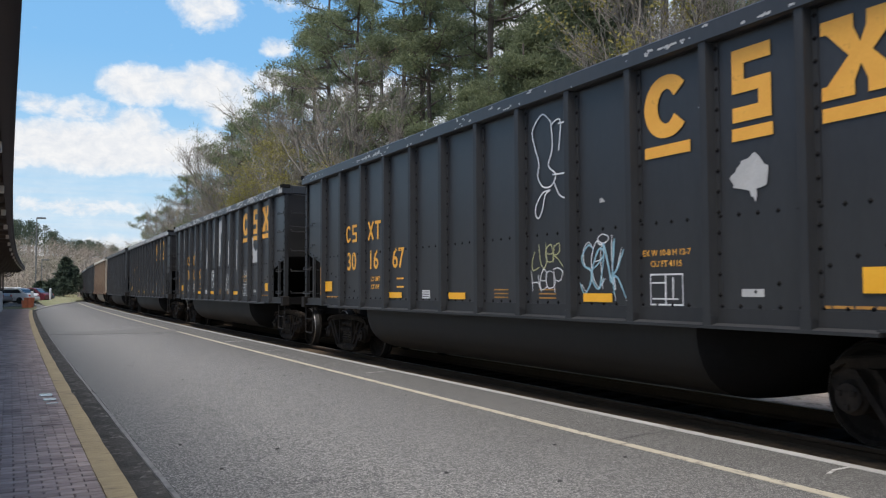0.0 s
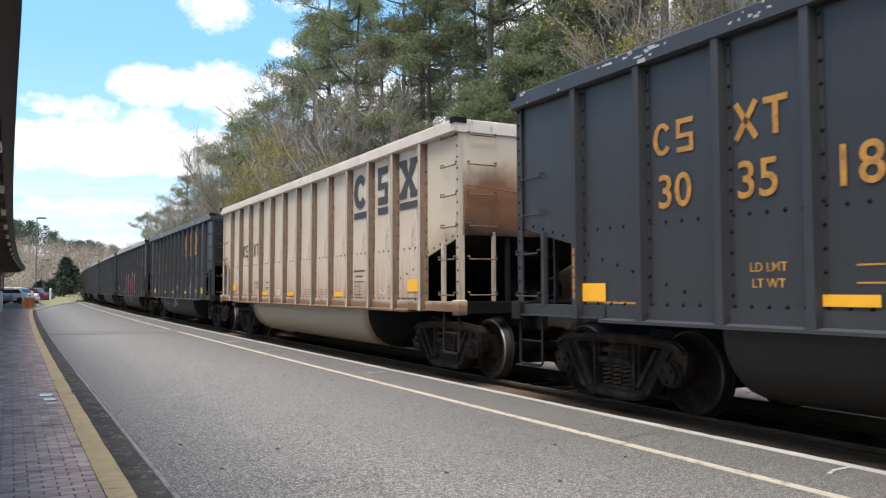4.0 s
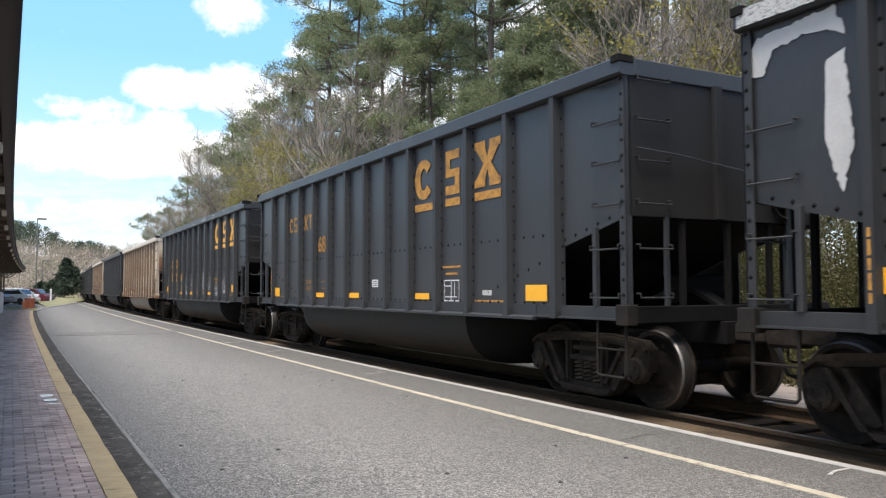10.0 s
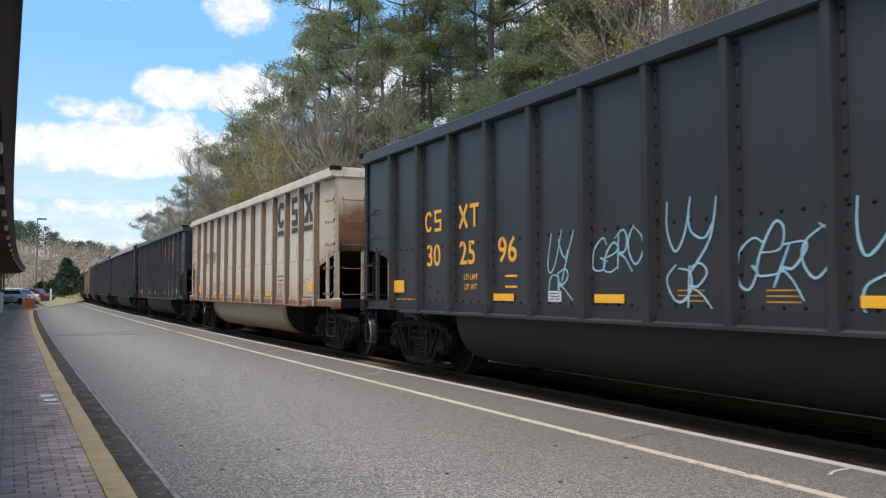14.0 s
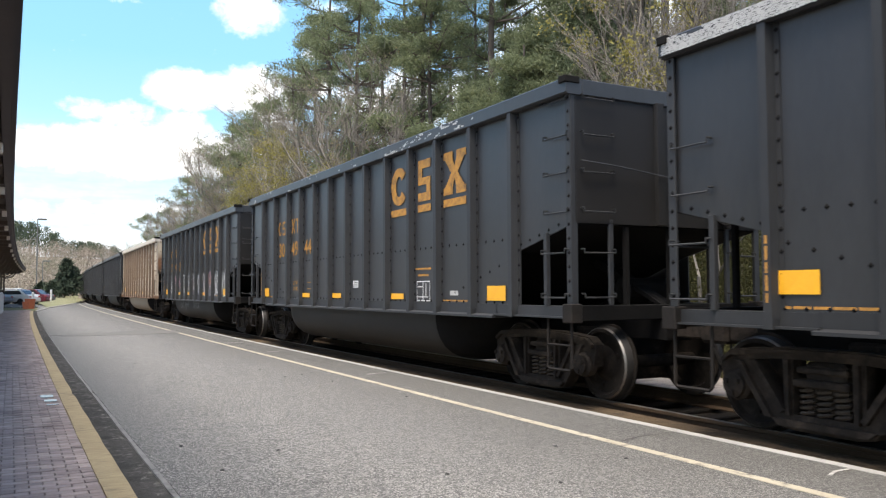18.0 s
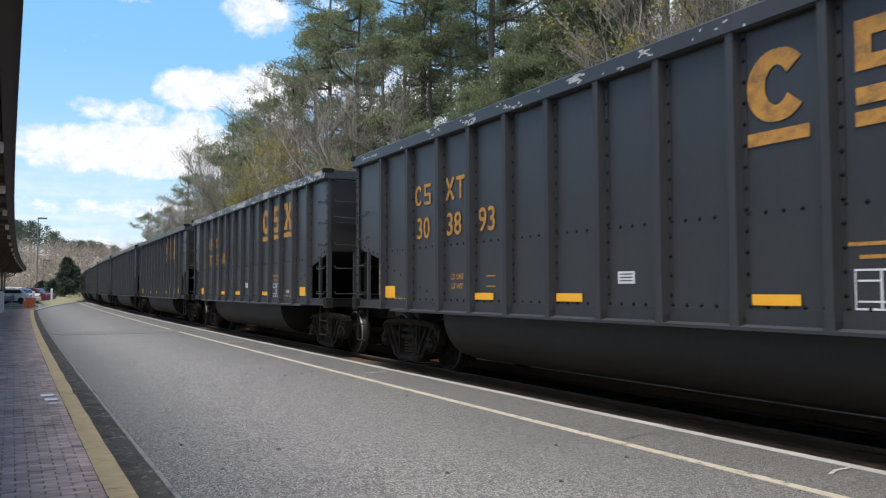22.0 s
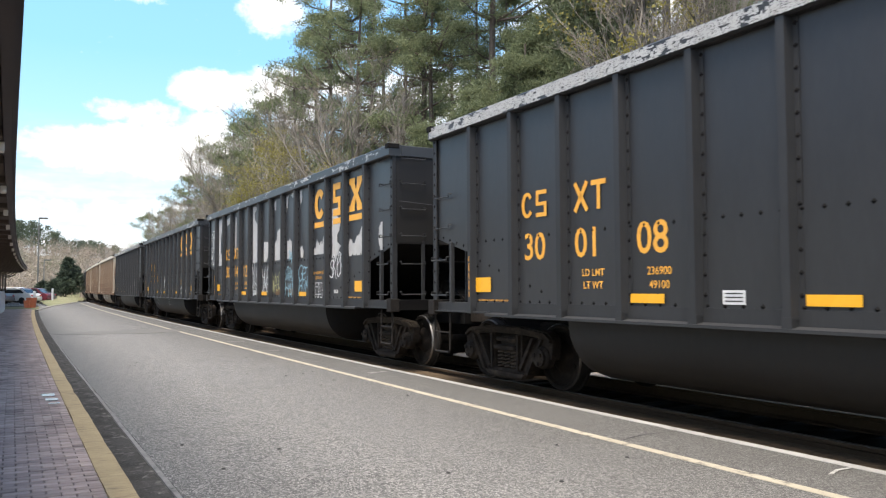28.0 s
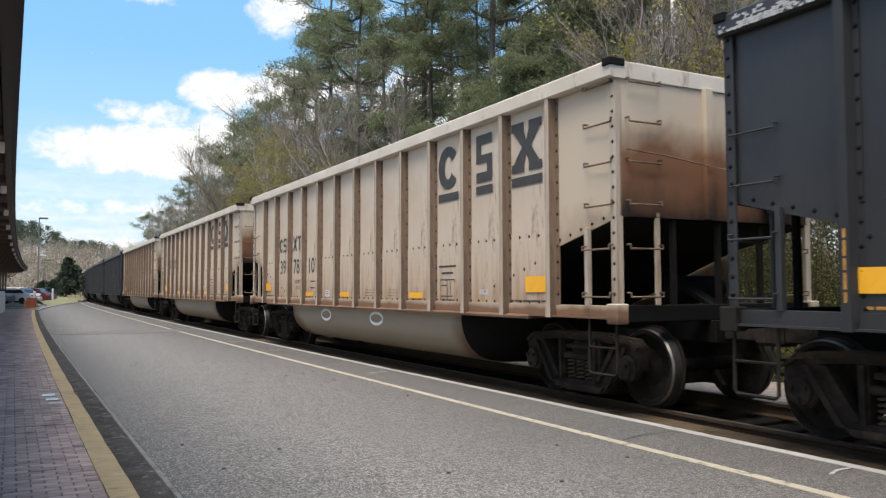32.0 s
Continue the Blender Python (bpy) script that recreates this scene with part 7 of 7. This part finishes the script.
for run, wide in (([(1.5, 5.3), (1.75, 5.12), (2.1, 5.16), (2.5, 4.95)], 0.008), ([(1.35, 6.1), (1.7, 6.0), (1.95, 6.2)], 0.008), ([(1.3, 7.9), (1.6, 7.6), (2.2, 7.55), (2.7, 7.3)], 0.01),
                  ([(2.4, 8.6), (2.9, 8.4), (3.5, 8.5)], 0.009), ([(1.6, 9.2), (1.9, 8.9), (2.0, 8.4)], 0.009), ([(4.95, 13.0), (4.97, 15.5), (5.0, 18.0), (5.03, 20.5)], 0.012), ([(4.6, 14.2), (5.3, 14.25)], 0.012), ([(4.62, 17.1), (5.32, 17.2)], 0.014)):
    ground_strip("crack", run, wide, "crack", "thin dark crack in the asphalt", "crack")
rg = random.Random(4)
for cx, cy, w, l in ((3.2, 25.9, 1.9, 1.1), (4.0, 26.6, 1.0, 0.7)):
    ring = [(cx + w * math.cos(a) * rg.uniform(0.75, 1.1), cy + l * math.sin(a) * rg.uniform(0.7, 1.1)) for a in [k * math.pi / 16 for k in range(32)]]
    tagged(part("damp_patch", Shape().prism(ring, "z", PLAT_Z - 0.01, PLAT_Z + 0.004 + 0.001 * w), M["damp"]), "dark damp patch on the asphalt", "stain", kind="structure")
for k in range(22):
    x, y = rg.uniform(1.2, 4.3), rg.uniform(3.8, 16)
    s = Shape().lathe([(0, 0.02), (0.008, 0.012), (0.01, 0.004)], "z", 6, (x, y, PLAT_Z))
    tagged(part("pebble", s, M["crack"]), "small dark pebble lying on the asphalt", "pebble", "pebbles on the platform")

# ---------------------------------------------------------------- station canopy
M["canopy_wood"] = surface("canopy_wood", (0.06, 0.048, 0.042), (0.085, 0.068, 0.058), 0.75, 0, 20, 1.2, 0.2, (0.04, 0.034, 0.03), (0.55, 0.75), 1.5)
M["fascia"] = surface("fascia", (0.035, 0.027, 0.03), (0.05, 0.04, 0.042), 0.6, 0, 20, 1.2, 0.15)
M["lamp_white"] = surface("lamp_white", (0.62, 0.6, 0.56), (0.7, 0.68, 0.64), 0.5, 0, 20, 3, 0.05)


def eave(y):
    return 0.02 - 0.0037 * y + BEND * y * y


def along_eave(x0, x1, z0, z1, y0, y1, step=4.0):
    s = Shape()
    n = max(1, int((y1 - y0) / step))
    for i in range(n):
        a, b = y0 + (y1 - y0) * i / n, y0 + (y1 - y0) * (i + 1) / n
        vs = []
        for y in (a, b):
            for x, z in ((x0, z0), (x1, z0), (x1, z1), (x0, z1)):
                vs.append((eave(y) + x, y, z))
        s.add(vs, [(0, 1, 5, 4), (1, 2, 6, 5), (2, 3, 7, 6), (3, 0, 4, 7)] + ([(3, 2, 1, 0)] if i == 0 else []) + ([(4, 5, 6, 7)] if i == n - 1 else []))
    return s


canopy = thing("platform_canopy", "dark brown timber station canopy along the brick walk", "canopy", kind="structure")
part("soffit", along_eave(-4.2, -0.12, 3.5, 3.58, -14, 90), M["canopy_wood"], canopy)
part("roof", along_eave(-4.3, 0.03, 3.62, 3.72, -14, 90.2), M["fascia"], canopy)
part("fascia_board", along_eave(-0.1, 0.0, 3.4, 3.66, -14, 90), M["fascia"], canopy, "dark fascia board")
part("eave_gutter", along_eave(0.0, 0.06, 3.55, 3.66, -14, 90), M["fascia"], canopy)
part("end_board", Shape().prism([(eave(90) - 4.2, 3.1), (eave(90) - 0.6, 3.12), (eave(90), 3.4), (eave(90), 3.6), (eave(90) - 4.2, 3.6)], "y", 90, 90.12), M["fascia"], canopy)
for k in range(34):
    y = 4 + k * 2.6
    X = eave(y)
    part("rafter", Shape().box(X - 4.1, X - 0.12, y - 0.05, y + 0.05, 3.38, 3.5, 0.006), M["canopy_wood"], canopy)
for k in range(15):
    y = 12.4 + k * 5.25
    X = eave(y)
    part("canopy_lamp", Shape().box(X - 0.2, X - 0.09, y - 0.09, y + 0.09, 3.26, 3.4, 0.012), M["lamp_white"], canopy, "small white soffit lamp housing")
for k in range(9):
    y = 44 + k * 5.2
    X = eave(y) - 1.7
    post = part("canopy_post", Shape().box(X - 0.08, X + 0.08, y - 0.08, y + 0.08, 0.0, 3.5, 0.012), M["canopy_wood"], canopy, "dark timber post with a curved bracket")
    arc = [(X + 1.1 * math.sin(a), y, 2.6 + 0.9 - 0.9 * math.cos(a)) for a in [q * math.pi / 16 for q in range(8)]]
    part("bracket", Shape().tube(arc, 0.05, 6), M["canopy_wood"], post)

# white boarded fence at the back of the walk
fence = thing("fence", "white-painted boarded fence behind the brick walk", "fence")
for k in range(64):
    y = 27 + k * 0.44
    X = bend(-0.98 + 0.004 * (y - 27), y)
    part("board", Shape().box(-0.012, 0.012, -0.2, 0.2, 0.1, 1.14, 0.004) if k == 0 else bpy.data.meshes["board"], M["white_board"], fence, at=(X, y, PLAT_Z))
for k in range(15):
    y = 26.8 + k * 2.0
    part("fence_post", Shape().box(-0.05, 0.05, -0.05, 0.05, 0.0, 1.25, 0.01) if k == 0 else bpy.data.meshes["fence_post"], M["white_board"], fence, at=(bend(-1.06 + 0.004 * (y - 27), y), y, PLAT_Z - 0.02))
part("top_rail", ribbon(-1.06, -0.94, PLAT_Z + 1.15, PLAT_Z + 1.2, 26.8, 55), M["white_board"], fence)

# ---------------------------------------------------------------- end of the platform: path, lawn and car park
s = Shape()
rows = []
for k in range(19):
    y = 56 + 2 * k
    f = k / 18
    rows.append((bend(0.98 + (4.55 - 0.98) * f ** 1.3, y), y))
M["lawn_grass"] = surface("lawn_grass", (0.13, 0.14, 0.07), (0.195, 0.19, 0.105), 0.95, 0, 12, 0.4, 0.4, (0.3, 0.25, 0.15), (0.55, 0.75), 0.5, bump_dist=0.05)
lawn = Shape()
for x, y in rows:
    lawn.v += [(-40, y + 0.5, 0.0), (x - 0.16, y, 0.02)]
lawn.v += [(-40, 150, 0.5), (12.5, 150, 0.1)]
for k in range(len(lawn.v) // 2 - 1):
    lawn.f.append((2 * k, 2 * k + 1, 2 * k + 3, 2 * k + 2))
setting("lawn", lawn, M["grass"], "thin winter grass beyond the end of the platform", "grass")
kerb_end = Shape()
for (x0, y0), (x1, y1) in zip(rows, rows[1:]):
    kerb_end.add([(x0 - 0.16, y0, -0.3), (x0, y0, -0.3), (x0, y0, PLAT_Z + 0.05), (x0 - 0.16, y0, PLAT_Z + 0.05), (x1 - 0.16, y1, -0.3), (x1, y1, -0.3), (x1, y1, PLAT_Z + 0.05), (x1 - 0.16, y1, PLAT_Z + 0.05)],
                 [(0, 1, 5, 4), (1, 2, 6, 5), (2, 3, 7, 6), (3, 0, 4, 7)])
setting("end_kerb", kerb_end, M["concrete"], "pale concrete kerb curving round the lawn", "kerb")
bank = Shape()
for k, (x, y) in enumerate(rows[6:]):
    f = k / 12
    bank.v += [(2.7 + 5.2 * f, 99 + 9 * f, 0.4 + 0.55 * f), (x - 0.17, y, 0.09)]
for k in range(len(bank.v) // 2 - 1):
    bank.f.append((2 * k, 2 * k + 1, 2 * k + 3, 2 * k + 2))
setting("lawn_bank", bank, M["lawn_grass"], "short pale green lawn sloping up behind the kerb", "grass")
setting("car_park", Shape().box(-30, 2.6, 74, 100, -0.2, 0.075), M["asphalt"], "grey asphalt car park beyond the lawn", "car park")

M["glass_dark"] = surface("glass_dark", (0.02, 0.022, 0.025), (0.03, 0.033, 0.036), 0.18, 0, 10, 1, 0)
M["tyre"] = surface("tyre", (0.02, 0.02, 0.02), (0.03, 0.03, 0.03), 0.85, 0, 30, 4, 0.1)
M["tail_lamp"] = surface("tail_lamp", (0.35, 0.02, 0.02), (0.42, 0.03, 0.03), 0.3, 0, 20, 4, 0)


def parked_car(x, y, turn, colour, label, tall=1.45):
    """A parked car, its nose towards +y before it is turned."""
    car = thing("parked_car", label, "car", "parked cars", at=pose(x, y, 0.075, 0, 0, turn))
    key = "car_" + colour[0]
    if key not in M:
        M[key] = surface(key, colour[1], tuple(1.15 * c for c in colour[1]), 0.32, 0.1, 30, 2, 0)
    prof = [(-2.2, 0.3), (-2.25, 0.75), (-2.1, 0.95), (-1.6, 1.0), (1.2, 0.98), (2.0, 0.85), (2.2, 0.6), (2.2, 0.3)]
    body = part("body", Shape().prism(prof, "x", -0.86, 0.86), M[key], car)
    cab = [(-1.75, 0.98), (-1.2, tall - 0.03), (-0.9, tall), (0.1, tall), (0.4, tall - 0.05), (1.15, 0.97)]
    part("cabin", Shape().prism(cab, "x", -0.72, 0.72), M[key], car)
    part("rear_window", Shape().prism([(-1.73, 1.02), (-1.69, 1.02), (-1.22, tall - 0.07), (-1.26, tall - 0.07)], "x", -0.62, 0.62), M["glass_dark"], car, at=(0, -0.03, 0.0))
    part("windscreen", Shape().prism([(0.47, tall - 0.08), (0.5, tall - 0.08), (1.15, 1.0), (1.1, 1.0)], "x", -0.62, 0.62), M["glass_dark"], car, at=(0, 0.03, 0.02))
    for sx in (-1, 1):
        part("side_window", Shape().prism([(-1.45, 1.0), (-1.1, tall - 0.1), (0.2, tall - 0.1), (0.85, 1.0)], "x", *sorted((sx * 0.72, sx * 0.735))), M["glass_dark"], car)
        part("tail_lamp", Shape().box(*sorted((sx * 0.55, sx * 0.8)), -2.27, -2.2, 0.7, 0.85, 0.01), M["tail_lamp"], car)
        for d in (-1.35, 1.35):
            w = part("wheel", Shape().lathe([(sx * 0.72, 0.25), (sx * 0.72, 0.31), (sx * 0.88, 0.31), (sx * 0.89, 0.22), (sx * 0.87, 0.1)], "x", 16, (0, d, 0.31)), M["tyre"], car)
    part("rear_bumper", Shape().box(-0.85, 0.85, -2.32, -2.18, 0.35, 0.6, 0.03), M[key], car)
    return car


parked_car(0.55, 86, 55, ("pale", (0.66, 0.66, 0.65)), "white saloon car parked beyond the lawn")
parked_car(1.75, 91, 65, ("maroon", (0.12, 0.02, 0.03)), "dark red saloon car parked beyond the lawn", 1.5)
parked_car(0.2, 97, 60, ("white", (0.6, 0.6, 0.6)), "white car parked beyond the lawn", 1.6)
parked_car(2.2, 95, 75, ("blue", (0.06, 0.09, 0.13)), "dark blue car parked beyond the lawn")
parked_car(-1.8, 84, 60, ("grey", (0.2, 0.2, 0.21)), "grey car parked beyond the lawn")

M["orange_plastic"] = surface("orange_plastic", (0.5, 0.13, 0.06), (0.58, 0.18, 0.09), 0.6, 0, 20, 2, 0.1, (0.3, 0.1, 0.06), (0.5, 0.8), 6)
for x, y, w, h in ((1.6, 68, 0.36, 0.75), (1.28, 67, 0.22, 0.55)):
    b = thing("planter", "orange clay planter box on the kerb corner", "planter", at=(x, y, 0.05))
    part("pot", Shape().lathe([(0, w * 0.8), (h * 0.8, w), (h, w * 1.08), (h, w * 0.9), (h * 0.9, w * 0.86)], "z", 14), M["orange_plastic"], b)
for x, y, h in ((1.85, 70.5, 1.25), (4.0, 90, 1.5)):
    b = thing("marker_post", "white marker post with a dark base", "post", at=(x, y, 0.0))
    part("post", Shape().lathe([(0.3, 0.1), (h, 0.1), (h + 0.03, 0.05)], "z", 10), M["white_board"], b)
    part("base", Shape().lathe([(0, 0.22), (0.25, 0.2), (0.32, 0.12)], "z", 10), M["concrete"], b)

M["lamp_metal"] = surface("lamp_metal", (0.12, 0.12, 0.12), (0.16, 0.16, 0.155), 0.5, 0.4, 20, 2, 0.05)
for x, y, h in ((3.55, 121, 11.2), (5.3, 150, 6.5)):
    b = thing("street_lamp", "tall slim grey car park lamp", "street lamp", at=(x, y, 0.0))
    part("pole", Shape().tube([(0, 0, 0), (0, 0, h * 0.5), (0, 0, h)], [0.11, 0.09, 0.07], 8), M["lamp_metal"], b)
    part("lamp_head", Shape().box(0.0, 1.1, -0.2, 0.2, h - 0.16, h + 0.06, 0.03), M["lamp_metal"], b)

# evergreen and hedge at the end of the platform
M["evergreen"] = surface("evergreen", (0.022, 0.038, 0.022), (0.035, 0.052, 0.03), 0.85, 0, 5, 0.5, 0, vary=0.3, island=True)


def bush(seed, x, y, h, w, n, label):
    ob = tree(shrub(seed, h, w, n), "evergreen", "bark", label, "shrub")
    ob.name = "shrub"
    ob.matrix_basis = pose(x, y, 0.6, 0, 0, seed * 37)


bush(1, 6.3, 106, 4.4, 1.75, 230, "dense dark conifer at the end of the platform")
bush(2, 7.6, 112, 3.6, 1.5, 160, "dense dark conifer at the end of the platform")
bush(3, 4.7, 103, 1.7, 1.3, 110, "clipped dark green hedge shrub")
bush(4, 3.6, 104, 1.5, 1.2, 90, "clipped dark green hedge shrub")
bush(5, 5.8, 100, 1.9, 1.0, 100, "rounded grey-green shrub by the lawn")

# ---------------------------------------------------------------- a bird crossing the sky
M["feather"] = surface("feather", (0.03, 0.028, 0.026), (0.05, 0.046, 0.042), 0.8, 0, 20, 3, 0)
bird = thing("bird", "small dark bird gliding across the sky", "bird")
part("body", Shape().lathe([(-0.2, 0.01), (-0.12, 0.05), (0.02, 0.06), (0.14, 0.035), (0.2, 0.005)], "x", 8), M["feather"], bird)
for d in (-1, 1):
    part("wing", Shape().prism([(0.06, 0.0), (-0.06, 0.0), (-0.12, 0.22), (-0.1, 0.36), (-0.02, 0.3), (0.07, 0.14)] if d > 0 else [(0.06, 0.0), (0.07, -0.14), (-0.02, -0.3), (-0.1, -0.36), (-0.12, -0.22), (-0.06, 0.0)], "z", 0.01, 0.03), M["feather"], bird, at=pose(0, 0, 0.02, 25 * d, 0, 0))
part("tail", Shape().prism([(-0.18, -0.02), (-0.18, 0.02), (-0.32, 0.06), (-0.32, -0.06)], "z", -0.01, 0.01), M["feather"], bird)
# ---------------------------------------------------------------- what moves
def motions():
    walk(clouds, [(t, pose(*EYE, 0, 0, -0.158 * t)) for t in (0, 8, 16, 24, 32)])
    # the bird glides from the wood towards the canopy
    start, end, speed = Vector((5.3, 44.6, 8.3)), Vector((0.45, 44.9, 8.7)), 1 / 0.82
    step = (end - start) * speed
    walk(bird, [(t, pose(*(start + step * (t - 16.5)), 0, 12 * math.sin(t * 9), 182)) for t in (0, 8, 15, 16, 16.5, 16.7, 16.9, 17.1, 17.3, 17.5, 18, 24, 32)])
    times = [k * 0.5 for k in range(65)]
    for i, car in CARS.items():
        walk(car, [(t, car_pose(i, t)) for t in times])
    for i, car in CARS.items():
        if not -1 < i < 31:
            continue
        start = REAR[i] - BODY[ORDER[i][0]] / 2
        seen = [k for k in range(0, 961) if -9 < start - travel(k / FPS) < 34]
        if not seen:
            continue
        for tr in [c for c in car.children if c.name.startswith("truck")]:
            for w in [c for c in tr.children if c.name.startswith("wheelset")]:
                at = w.matrix_basis.translation.copy()
                rows = []
                k0, k1 = seen[0], seen[-1]
                if k0 > 0:
                    rows.append((0, pose(*at, math.degrees(travel(k0 / FPS) / WHEEL), 0, 0)))
                rows += [(k / FPS, pose(*at, math.degrees(travel(k / FPS) / WHEEL), 0, 0)) for k in seen]
                if k1 < 960:
                    rows.append((32.0, pose(*at, math.degrees(travel(k1 / FPS) / WHEEL), 0, 0)))
                walk(w, rows)


motions()
